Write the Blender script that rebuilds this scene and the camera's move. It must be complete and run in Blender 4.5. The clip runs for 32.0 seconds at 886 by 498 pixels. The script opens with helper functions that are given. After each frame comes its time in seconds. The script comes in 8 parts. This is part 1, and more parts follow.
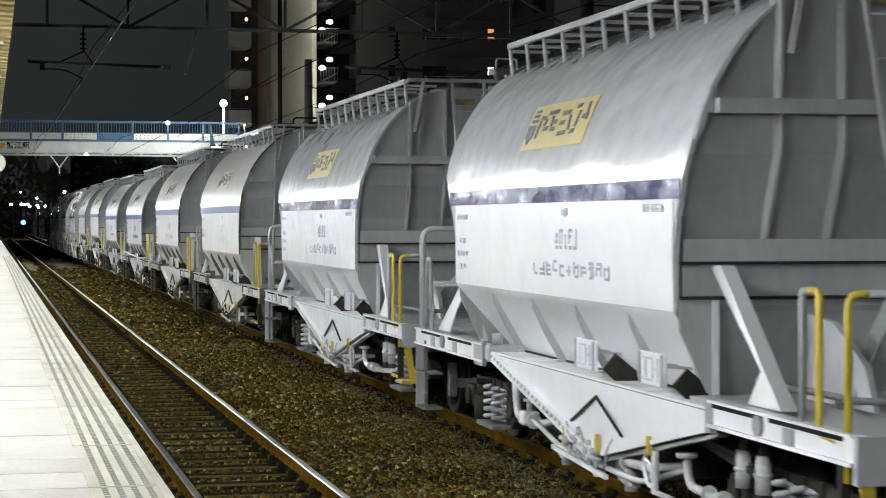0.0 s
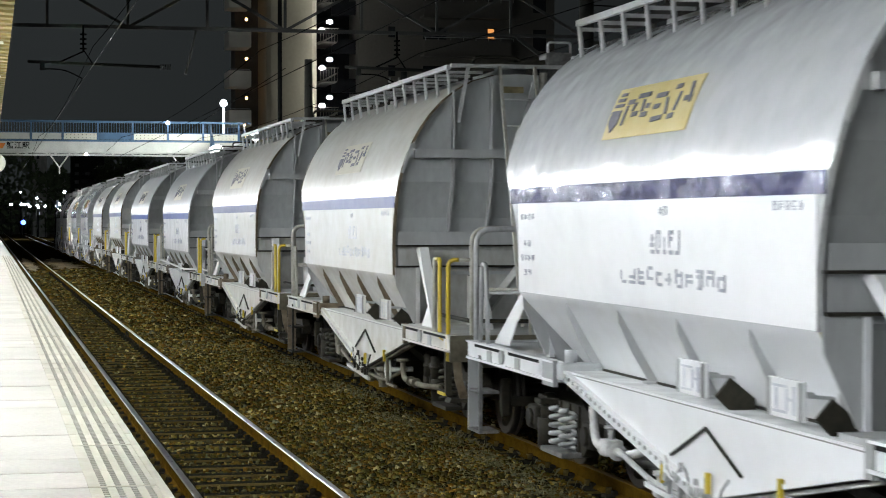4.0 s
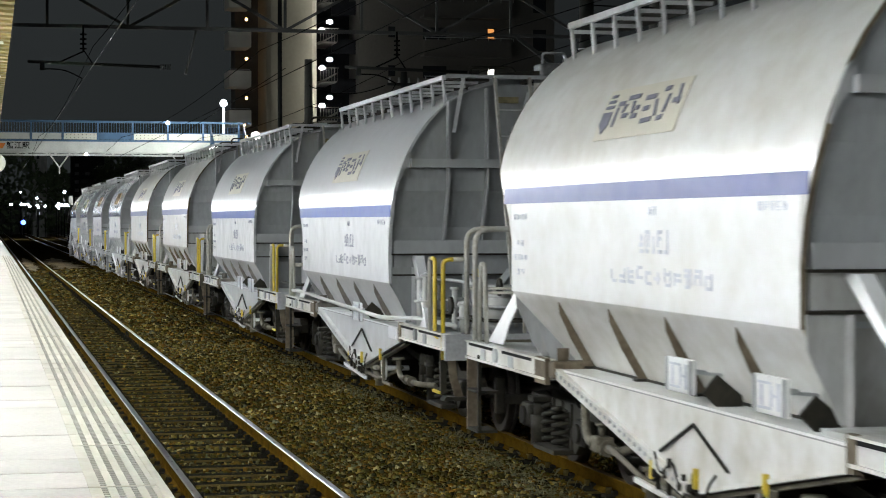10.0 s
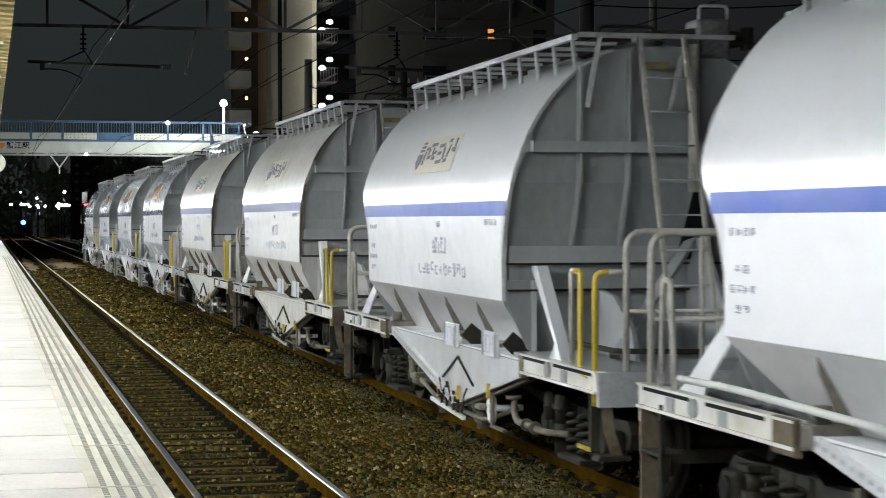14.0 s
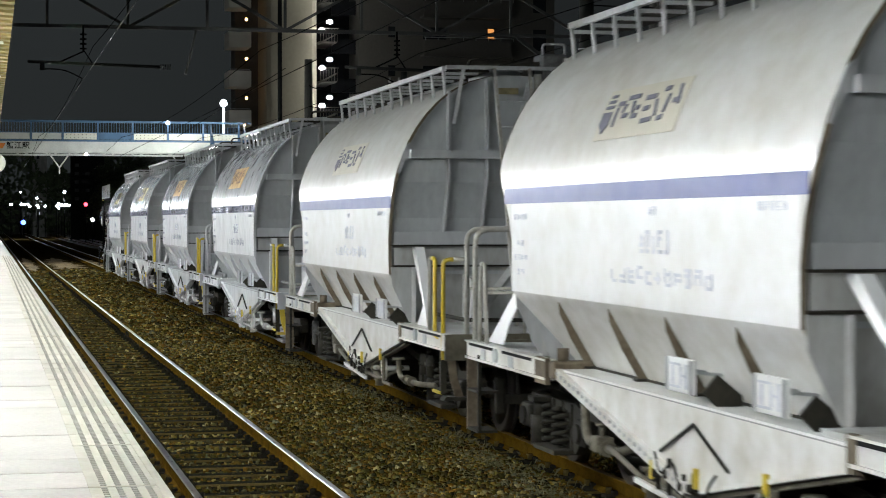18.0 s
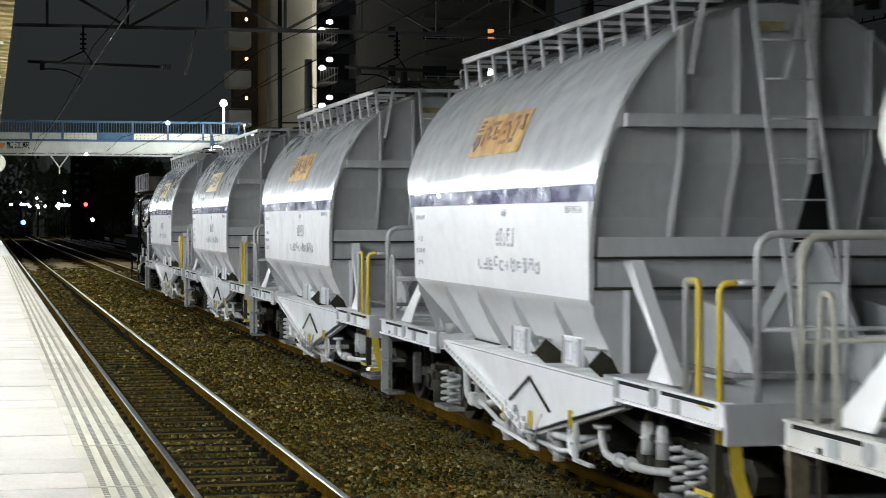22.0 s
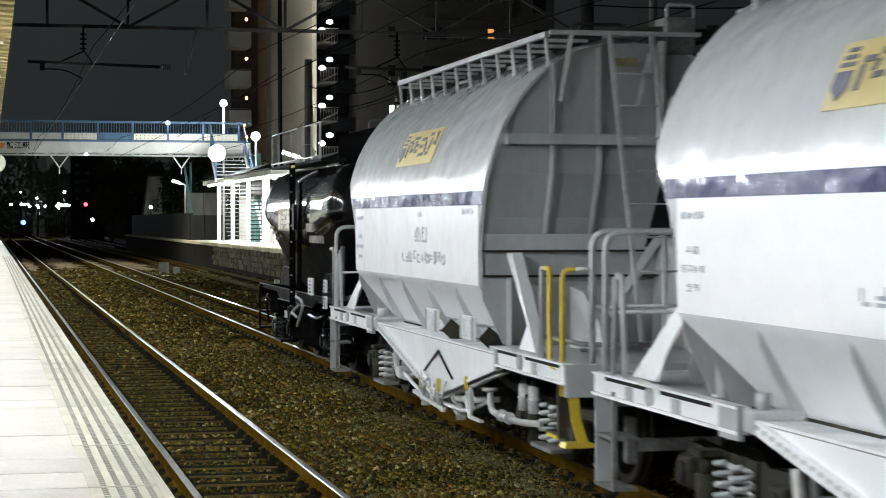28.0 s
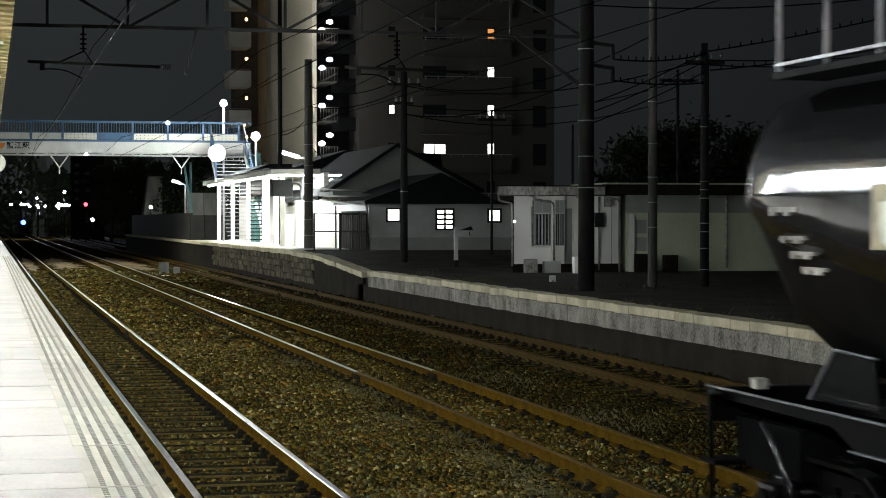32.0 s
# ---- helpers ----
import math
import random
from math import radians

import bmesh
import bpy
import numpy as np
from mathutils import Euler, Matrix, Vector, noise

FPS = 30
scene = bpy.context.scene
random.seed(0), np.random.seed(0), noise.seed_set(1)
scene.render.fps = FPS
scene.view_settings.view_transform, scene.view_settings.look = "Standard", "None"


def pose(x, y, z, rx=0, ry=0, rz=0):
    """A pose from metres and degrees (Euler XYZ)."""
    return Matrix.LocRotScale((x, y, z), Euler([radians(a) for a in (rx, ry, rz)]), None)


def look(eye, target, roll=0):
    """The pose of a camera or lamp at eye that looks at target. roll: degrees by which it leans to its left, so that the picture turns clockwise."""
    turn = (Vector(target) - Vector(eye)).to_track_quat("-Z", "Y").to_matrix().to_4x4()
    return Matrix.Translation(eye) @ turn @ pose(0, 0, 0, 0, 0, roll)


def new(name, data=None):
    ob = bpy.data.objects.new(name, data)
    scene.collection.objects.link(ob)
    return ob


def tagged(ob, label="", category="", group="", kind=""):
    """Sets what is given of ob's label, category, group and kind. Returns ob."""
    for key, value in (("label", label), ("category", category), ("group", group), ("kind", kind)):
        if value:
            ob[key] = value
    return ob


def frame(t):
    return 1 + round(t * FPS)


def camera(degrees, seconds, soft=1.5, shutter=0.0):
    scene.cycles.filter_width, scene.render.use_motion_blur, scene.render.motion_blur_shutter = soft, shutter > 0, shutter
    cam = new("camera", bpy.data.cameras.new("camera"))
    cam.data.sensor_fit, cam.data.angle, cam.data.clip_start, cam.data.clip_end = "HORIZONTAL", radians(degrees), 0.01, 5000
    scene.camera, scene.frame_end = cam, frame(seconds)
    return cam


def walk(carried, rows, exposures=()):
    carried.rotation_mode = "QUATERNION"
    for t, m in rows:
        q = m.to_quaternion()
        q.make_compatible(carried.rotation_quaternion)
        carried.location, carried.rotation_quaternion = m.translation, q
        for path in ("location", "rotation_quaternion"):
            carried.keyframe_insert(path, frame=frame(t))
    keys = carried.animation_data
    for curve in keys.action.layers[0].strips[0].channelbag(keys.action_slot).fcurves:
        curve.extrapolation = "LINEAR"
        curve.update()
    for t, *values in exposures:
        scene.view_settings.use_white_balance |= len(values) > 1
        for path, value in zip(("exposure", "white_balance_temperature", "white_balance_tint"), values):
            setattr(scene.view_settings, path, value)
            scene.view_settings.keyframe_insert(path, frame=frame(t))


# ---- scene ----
cam = camera(25.245, 32.0, soft=1.0, shutter=0.5)
EYE = (0.0, 0.0, 2.171)
walk(cam, [(0.0, pose(*EYE, 89.182, 0, -12.953)), (32.0, pose(*EYE, 89.182, 0, -12.953))],
     exposures=[(0.0, 0.0), (32.0, 0.0)])

# ---- plan, metres: x across the tracks, y along them, z above the rail head ----
TRACKS = (2.172, 5.739, 9.25)      # track centres
GAUGE = 0.566                      # half the distance of the rail heads
EDGE = 0.70                        # edge of the near platform
DECK = 1.106                       # top of the near platform
FAR = 10.75                        # edge of the far platform
BED = -0.21                        # top of the ballast
PITCH = 11.496                      # from wagon to wagon
# how far the train has come, second by second
TRAVEL = [0.0, 3.35, 6.77, 10.25, 13.79, 17.41, 21.11, 24.89, 28.71, 32.59, 36.56, 40.61, 44.7, 48.84, 53.06, 57.41,
          61.88, 66.44, 71.05, 75.72, 80.47, 85.28, 90.11, 94.99, 99.95, 105.05, 110.33, 115.74, 121.19, 126.62,
          132.01, 137.33, 142.80]
FIRST = 37.78                      # centre of wagon 0 at the start

# ---- world and light ----
world = bpy.data.worlds.new("night_sky")
scene.world = world
world.use_nodes = True
wn, wl = world.node_tree.nodes, world.node_tree.links
wbg = wn["Background"]
wtc = wn.new("ShaderNodeTexCoord")
wnz = wn.new("ShaderNodeTexNoise")
wnz.inputs["Scale"].default_value = 2.0
wnz.inputs["Detail"].default_value = 4.0
wmap = wn.new("ShaderNodeMapping")
wmap.inputs["Scale"].default_value = (1, 1, 3)
wramp = wn.new("ShaderNodeValToRGB")
wramp.color_ramp.elements[0].position = 0.3
wramp.color_ramp.elements[0].color = (0.0190, 0.0220, 0.0226, 1)
wramp.color_ramp.elements[1].position = 0.75
wramp.color_ramp.elements[1].color = (0.0236, 0.0268, 0.0280, 1)
wl.new(wtc.outputs["Generated"], wmap.inputs["Vector"])
wl.new(wmap.outputs["Vector"], wnz.inputs["Vector"])
wl.new(wnz.outputs["Fac"], wramp.inputs["Fac"])
wl.new(wramp.outputs["Color"], wbg.inputs["Color"])
# the town's glow lies over the station and fades towards the dark fields
wsep = wn.new("ShaderNodeSeparateXYZ")
wfade = wn.new("ShaderNodeMapRange")
wfade.inputs["From Min"].default_value, wfade.inputs["From Max"].default_value = 0.05, 0.42
wfade.inputs["To Min"].default_value, wfade.inputs["To Max"].default_value = 1.0, 0.45
wl.new(wtc.outputs["Generated"], wsep.inputs["Vector"])
wl.new(wsep.outputs["X"], wfade.inputs["Value"])
wl.new(wfade.outputs["Result"], wbg.inputs["Strength"])


def lamp(name, kind, where, power, colour=(1, 1, 1), size=(0.1, 0.1), aim=None, radius=0.05):
    data = bpy.data.lights.new(name, kind)
    data.energy, data.color = power, colour
    if kind == "AREA":
        data.shape, data.size, data.size_y = "RECTANGLE", size[0], size[1]
    else:
        data.shadow_soft_size = radius
    ob = new(name, data)
    ob.matrix_world = look(where, aim) if aim else pose(*where)
    return ob


COOL = (0.94, 1.0, 1.02)
TUBE_YS = [-31.0 + 6.0 * i for i in range(24)]   # fluorescent tubes under the roof of the near platform


# ---- materials ----
def rgba(c):
    return (c, c, c, 1) if isinstance(c, (int, float)) else (*c[:3], 1)


def mat(name, base, other=None, rough=0.6, metal=0.0, scale=2.5, fine=35.0, bump=0.15, spread=0.5, speck=0.35,
        coat=0.0, gloss=0.08, vary=0.0, stretch=(1, 1, 1), glow=0.0, dist=0.01, spec=0.5):
    """A surface of two colours in large blotches and fine grain, with relief."""
    m = bpy.data.materials.new(name)
    m.use_nodes = True
    nt = m.node_tree
    n, l = nt.nodes, nt.links
    b = n["Principled BSDF"]
    other = tuple(0.78 * v for v in rgba(base)[:3]) if other is None else other
    tc = n.new("ShaderNodeTexCoord")
    mp = n.new("ShaderNodeMapping")
    mp.inputs["Scale"].default_value = stretch
    l.new(tc.outputs["Object"], mp.inputs["Vector"])
    place = mp.outputs["Vector"]
    if vary:
        # every piece takes its own part of the pattern
        own = n.new("ShaderNodeObjectInfo")
        far = n.new("ShaderNodeMath")
        far.operation = "MULTIPLY"
        far.inputs[1].default_value = 61.0
        l.new(own.outputs["Random"], far.inputs[0])
        add3 = n.new("ShaderNodeVectorMath")
        add3.operation = "ADD"
        l.new(place, add3.inputs[0])
        l.new(far.outputs[0], add3.inputs[1])
        place = add3.outputs["Vector"]
    big = n.new("ShaderNodeTexNoise")
    big.inputs["Scale"].default_value, big.inputs["Detail"].default_value = scale, 5
    small = n.new("ShaderNodeTexNoise")
    small.inputs["Scale"].default_value, small.inputs["Detail"].default_value = fine, 3
    for t in (big, small):
        l.new(place, t.inputs["Vector"])
    mixf = n.new("ShaderNodeMix")
    mixf.inputs["Factor"].default_value = speck
    l.new(big.outputs["Fac"], mixf.inputs["A"])
    l.new(small.outputs["Fac"], mixf.inputs["B"])
    ramp = n.new("ShaderNodeValToRGB")
    ramp.color_ramp.elements[0].position = 0.5 - spread * 0.35
    ramp.color_ramp.elements[1].position = 0.5 + spread * 0.35
    ramp.color_ramp.elements[0].color = rgba(other)
    ramp.color_ramp.elements[1].color = rgba(base)
    l.new(mixf.outputs["Result"], ramp.inputs["Fac"])
    out = ramp.outputs["Color"]
    if vary:
        info = n.new("ShaderNodeObjectInfo")
        geo = n.new("ShaderNodeNewGeometry")
        add = n.new("ShaderNodeMath")
        add.operation = "ADD"
        l.new(info.outputs["Random"], add.inputs[0])
        l.new(geo.outputs["Random Per Island"], add.inputs[1])
        rng = n.new("ShaderNodeMapRange")
        rng.inputs["From Max"].default_value = 2.0
        rng.inputs["To Min"].default_value, rng.inputs["To Max"].default_value = 1 - vary, 1 + vary
        l.new(add.outputs[0], rng.inputs["Value"])
        hsv = n.new("ShaderNodeHueSaturation")
        l.new(out, hsv.inputs["Color"])
        l.new(rng.outputs["Result"], hsv.inputs["Value"])
        out = hsv.outputs["Color"]
    l.new(out, b.inputs["Base Color"])
    rr = n.new("ShaderNodeMapRange")
    rr.inputs["To Min"].default_value, rr.inputs["To Max"].default_value = max(0.02, rough - 0.12), min(1, rough + 0.12)
    l.new(mixf.outputs["Result"], rr.inputs["Value"])
    l.new(rr.outputs["Result"], b.inputs["Roughness"])
    b.inputs["Metallic"].default_value = metal
    b.inputs["Specular IOR Level"].default_value = spec
    b.inputs["Coat Weight"].default_value = coat
    b.inputs["Coat Roughness"].default_value = gloss
    if bump:
        bp = n.new("ShaderNodeBump")
        bp.inputs["Strength"].default_value, bp.inputs["Distance"].default_value = bump, dist
        l.new(mixf.outputs["Result"], bp.inputs["Height"])
        l.new(bp.outputs["Normal"], b.inputs["Normal"])
    if glow:
        b.inputs["Emission Color"].default_value = rgba(base)
        b.inputs["Emission Strength"].default_value = glow
    return m


def light_mat(name, colour, strength):
    m = bpy.data.materials.new(name)
    m.use_nodes = True
    b = m.node_tree.nodes["Principled BSDF"]
    b.inputs["Base Color"].default_value = rgba(colour)
    b.inputs["Emission Color"].default_value = rgba(colour)
    b.inputs["Emission Strength"].default_value = strength
    return m


def wagon_paint(name, clean, dirt, amount, rough, dent=0.3):
    """Glossy paint with grime that runs down in streaks, and shallow dents that bend the reflections."""
    m = mat(name, clean, dirt, rough=rough, scale=1.3, fine=9, bump=0.0, spread=0.8 - amount, speck=0.45, stretch=(1, 1, 1))
    n, l = m.node_tree.nodes, m.node_tree.links
    b = n["Principled BSDF"]
    ramp = [x for x in n if x.bl_idname == "ShaderNodeValToRGB"][0]
    ramp.color_ramp.elements[0].position = 0.18 + amount * 0.25
    ramp.color_ramp.elements[1].position = 0.50 + amount * 0.30
    mp = [x for x in n if x.bl_idname == "ShaderNodeMapping"][0]
    mp.inputs["Scale"].default_value = (1, 0.45, 0.55)
    tc = [x for x in n if x.bl_idname == "ShaderNodeTexCoord"][0]
    dents = n.new("ShaderNodeTexNoise")
    dents.inputs["Scale"].default_value, dents.inputs["Detail"].default_value = 3.0, 1.5
    dm = n.new("ShaderNodeMapping")
    dm.inputs["Scale"].default_value = (1.1, 0.7, 1.2)
    l.new(tc.outputs["Object"], dm.inputs["Vector"])
    l.new(dm.outputs["Vector"], dents.inputs["Vector"])
    bp = n.new("ShaderNodeBump")
    bp.inputs["Strength"].default_value, bp.inputs["Distance"].default_value = dent, 0.05
    l.new(dents.outputs["Fac"], bp.inputs["Height"])
    rr = [x for x in n if x.bl_idname == "ShaderNodeMapRange"][0]
    rr.inputs["To Min"].default_value, rr.inputs["To Max"].default_value = rough - 0.03, rough + 0.05
    b.inputs["Coat Weight"].default_value = 0.6
    b.inputs["Coat Roughness"].default_value = 0.04 + 0.25 * amount
    l.new(bp.outputs["Normal"], b.inputs["Normal"])
    l.new(bp.outputs["Normal"], b.inputs["Coat Normal"])
    return m


def stone_mat(name, dim):
    """Broken stones, each with a tone of its own: mostly dark brown, some ochre, a few pale."""
    m = mat(name, (0.1, 0.08, 0.05), rough=0.8, scale=0.55, fine=45, bump=0.6, spec=0.0, speck=0.4, spread=0.45)
    n, l = m.node_tree.nodes, m.node_tree.links
    geo = n.new("ShaderNodeNewGeometry")
    ramp = n.new("ShaderNodeValToRGB")
    tones = [(0.0, (0.008, 0.0055, 0.0011)), (0.14, (0.024, 0.021, 0.011)), (0.28, (0.040, 0.019, 0.003)), (0.42, (0.026, 0.0205, 0.0035)), (0.54, (0.018, 0.014, 0.006)), (0.66, (0.074, 0.037, 0.006)), (0.78, (0.056, 0.044, 0.010)), (0.88, (0.052, 0.048, 0.032)), (0.96, (0.110, 0.074, 0.018)), (1.0, (0.17, 0.14, 0.08))]
    el = ramp.color_ramp.elements
    while len(el) < len(tones):
        el.new(0.5)
    for e, (p, c) in zip(el, tones):
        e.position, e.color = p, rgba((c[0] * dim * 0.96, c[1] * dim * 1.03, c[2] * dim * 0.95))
    l.new(geo.outputs["Random Per Island"], ramp.inputs["Fac"])
    old = [x for x in n if x.bl_idname == "ShaderNodeValToRGB"][0]
    old.color_ramp.elements[0].color, old.color_ramp.elements[1].color = rgba(0.30), rgba(1.25)
    mul = n.new("ShaderNodeMix")
    mul.data_type, mul.blend_type = "RGBA", "MULTIPLY"
    mul.inputs["Factor"].default_value = 1.0
    l.new(ramp.outputs["Color"], mul.inputs[6])
    l.new(old.outputs["Color"], mul.inputs[7])
    l.new(mul.outputs[2], n["Principled BSDF"].inputs["Base Color"])
    return m


M = {
    "ballast": mat("ballast_ground", (0.030, 0.0215, 0.007), (0.011, 0.008, 0.003), 0.95, scale=6, fine=60, bump=0.8, dist=0.03, spec=0.0),
    "dry_grass": mat("dry_grass_blades", (0.15, 0.135, 0.075), (0.075, 0.07, 0.03), 0.8, scale=8, fine=40, bump=0.1, spec=0.05),
    "stone": stone_mat("ballast_stone", 2.2),
    "stone_grey": stone_mat("darker_ballast_stone", 2.0),
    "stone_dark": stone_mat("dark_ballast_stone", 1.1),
    "rail_side": mat("rusty_rail", (0.078, 0.044, 0.0055), (0.034, 0.020, 0.003), 0.75, metal=0.0, scale=5, fine=60, bump=0.3, spec=0.0),
    "rail_top": mat("worn_steel", (0.42, 0.42, 0.43), (0.24, 0.235, 0.23), 0.30, metal=1.0, scale=8, fine=60, bump=0.03),
    "rail_rust": mat("rust_brown_head", (0.098, 0.054, 0.008), (0.042, 0.024, 0.004), 0.55, metal=0.0, scale=5, fine=60, bump=0.2, spec=0.04),
    "sleeper": mat("weathered_sleeper", (0.088, 0.066, 0.022), (0.036, 0.027, 0.009), 0.9, scale=4, fine=50, bump=0.4, vary=0.25, spec=0.0),
    "iron": mat("dark_iron", (0.022, 0.020, 0.014), (0.008, 0.007, 0.005), 0.8, scale=6, fine=50, bump=0.3, spec=0.0),
    "deck": mat("pale_concrete", (0.50, 0.48, 0.43), (0.37, 0.355, 0.31), 0.8, scale=1.5, fine=45, bump=0.25, vary=0.06, spec=0.2),
    "tactile": mat("tactile_block", (0.47, 0.45, 0.37), (0.36, 0.34, 0.27), 0.8, scale=2, fine=40, bump=0.2, vary=0.08, spec=0.2),
    "stud": mat("tactile_stud", (0.37, 0.36, 0.31), (0.27, 0.262, 0.225), 0.8, scale=3, fine=40, bump=0.1, spec=0.2),
    "cap": mat("capstone_paint", (0.54, 0.485, 0.32), (0.27, 0.245, 0.17), 0.8, scale=2, fine=30, bump=0.3, vary=0.15, spec=0.15),
    "wall": mat("stained_concrete", (0.42, 0.40, 0.35), (0.10, 0.092, 0.075), 0.9, scale=1.9, fine=14, bump=0.5, stretch=(1, 1, 0.55), speck=0.5, spread=0.42, spec=0.15),
    "wall_dark": mat("dark_concrete", (0.026, 0.023, 0.016), (0.008, 0.007, 0.005), 0.95, scale=1.4, fine=25, bump=0.5, spec=0.05),
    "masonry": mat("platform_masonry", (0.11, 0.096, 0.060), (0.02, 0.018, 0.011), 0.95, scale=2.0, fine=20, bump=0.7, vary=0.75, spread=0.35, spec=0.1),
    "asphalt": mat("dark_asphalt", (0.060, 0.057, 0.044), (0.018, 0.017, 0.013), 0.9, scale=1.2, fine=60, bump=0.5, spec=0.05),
    "grey": wagon_paint("light_grey_paint", (0.58, 0.595, 0.605), (0.55, 0.56, 0.565), 0.05, 0.24, 0.50),
    "grey_light": wagon_paint("pale_grey_paint", (0.64, 0.65, 0.65), (0.58, 0.585, 0.58), 0.08, 0.28, 0.10),
    "cream": wagon_paint("dirty_cream_paint", (0.66, 0.66, 0.62), (0.50, 0.48, 0.41), 0.45, 0.36, 0.22),
    "cream_low": wagon_paint("grimy_hopper_paint", (0.61, 0.61, 0.59), (0.43, 0.405, 0.34), 0.55, 0.5, 0.15),
    "hopper_grey": wagon_paint("pale_hopper_paint", (0.68, 0.69, 0.70), (0.58, 0.58, 0.57), 0.12, 0.32, 0.15),
    "white": wagon_paint("white_panel_paint", (0.82, 0.825, 0.83), (0.79, 0.79, 0.785), 0.06, 0.30, 0.55),
    "offwhite": wagon_paint("dirty_white_paint", (0.82, 0.82, 0.80), (0.66, 0.64, 0.57), 0.30, 0.36, 0.12),
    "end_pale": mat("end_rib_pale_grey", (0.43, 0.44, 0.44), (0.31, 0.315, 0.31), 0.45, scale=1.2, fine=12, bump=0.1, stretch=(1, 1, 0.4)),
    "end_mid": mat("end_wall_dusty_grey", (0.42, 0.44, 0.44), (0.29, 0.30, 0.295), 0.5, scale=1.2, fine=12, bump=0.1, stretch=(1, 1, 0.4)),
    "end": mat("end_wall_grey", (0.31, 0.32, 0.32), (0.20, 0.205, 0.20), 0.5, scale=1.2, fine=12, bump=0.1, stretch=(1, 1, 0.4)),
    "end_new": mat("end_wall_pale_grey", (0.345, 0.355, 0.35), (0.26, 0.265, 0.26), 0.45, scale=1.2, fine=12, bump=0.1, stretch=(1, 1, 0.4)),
    "navy": wagon_paint("navy_stripe", (0.035, 0.035, 0.12), (0.055, 0.05, 0.13), 0.05, 0.24, 0.62),
    "blue": wagon_paint("blue_stripe", (0.018, 0.078, 0.40), (0.03, 0.10, 0.36), 0.1, 0.3, 0.3),
    "pale_blue": wagon_paint("faded_blue_stripe", (0.085, 0.105, 0.26), (0.14, 0.16, 0.30), 0.3, 0.36, 0.2),
    "yellow": mat("yellow_paint", (0.60, 0.455, 0.03), (0.42, 0.30, 0.03), 0.45, scale=6, fine=40, bump=0.1),
    "sign_cream": mat("cream_emblem", (0.52, 0.495, 0.40), (0.45, 0.425, 0.33), 0.5, scale=3, fine=25, bump=0.05),
    "sign_yellow": mat("yellow_emblem", (0.54, 0.47, 0.24), (0.48, 0.38, 0.13), 0.5, scale=3, fine=25, bump=0.05),
    "sign_rust": mat("rusted_emblem", (0.55, 0.38, 0.14), (0.32, 0.15, 0.03), 0.6, scale=3, fine=14, bump=0.1, spread=0.35),
    "sign_tank": mat("worn_tank_emblem", (0.30, 0.255, 0.125), (0.12, 0.095, 0.04), 0.5, scale=3, fine=16, bump=0.05, spread=0.35),
    "ink": mat("blue_black_ink", (0.07, 0.075, 0.12), (0.13, 0.13, 0.17), 0.5, scale=6, fine=30, bump=0.0),
    "ink_rust": mat("rusted_ink", (0.10, 0.085, 0.08), (0.30, 0.16, 0.05), 0.6, scale=5, fine=20, bump=0.0, spread=0.3),
    "hopper_dusty": wagon_paint("dusty_hopper_paint", (0.47, 0.47, 0.465), (0.36, 0.355, 0.34), 0.2, 0.36, 0.2),
    "white_worn": wagon_paint("worn_white_paint", (0.62, 0.63, 0.63), (0.46, 0.45, 0.42), 0.25, 0.36, 0.2),
    "rib_dusty": mat("shaded_dusty_rib", (0.20, 0.185, 0.16), (0.10, 0.09, 0.075), 0.7, scale=4, fine=20, bump=0.2, spec=0.2),
    "white_stained": wagon_paint("stained_white_paint", (0.72, 0.71, 0.67), (0.42, 0.38, 0.28), 0.28, 0.45, 0.15),
    "beam_grime": mat("olive_grime", (0.17, 0.155, 0.11), (0.075, 0.066, 0.045), 0.7, scale=2.5, fine=18, bump=0.2, spec=0.2),
    "end_low": mat("lower_end_lit_grime", (0.50, 0.51, 0.50), (0.27, 0.26, 0.225), 0.55, scale=1.6, fine=12, bump=0.15, stretch=(1, 1, 0.4)),
    "rib_grey": mat("grey_rib", (0.33, 0.33, 0.325), (0.22, 0.215, 0.20), 0.55, scale=3, fine=16, bump=0.15, spec=0.3),
    "rib_rust": mat("rust_and_shade_rib", (0.17, 0.14, 0.095), (0.065, 0.048, 0.03), 0.7, scale=4, fine=20, bump=0.2, spec=0.2),
    "rail_grey": mat("dull_rail_paint", (0.16, 0.16, 0.16), (0.09, 0.09, 0.09), 0.5, metal=0.3, scale=4, fine=30, bump=0.1),
    "ink_mid": mat("slate_lettering", (0.20, 0.215, 0.26), (0.40, 0.41, 0.45), 0.5, scale=6, fine=30, bump=0.0),
    "ink_pale": mat("grey_lettering", (0.40, 0.42, 0.47), (0.62, 0.63, 0.66), 0.5, scale=6, fine=30, bump=0.0),
    "steel": mat("grey_steel", (0.48, 0.49, 0.49), (0.29, 0.29, 0.28), 0.5, metal=0.2, scale=4, fine=30, bump=0.2),
    "under": mat("underframe_grime", (0.034, 0.030, 0.020), (0.0075, 0.0065, 0.0045), 0.75, scale=5, fine=30, bump=0.4, spec=0.25),
    "under_new": mat("underframe_grey", (0.20, 0.20, 0.195), (0.035, 0.033, 0.030), 0.6, scale=5, fine=30, bump=0.3),
    "wheel": mat("wheel_steel", (0.07, 0.062, 0.055), (0.03, 0.026, 0.022), 0.55, metal=0.5, scale=5, fine=30, bump=0.2, spec=0.25),
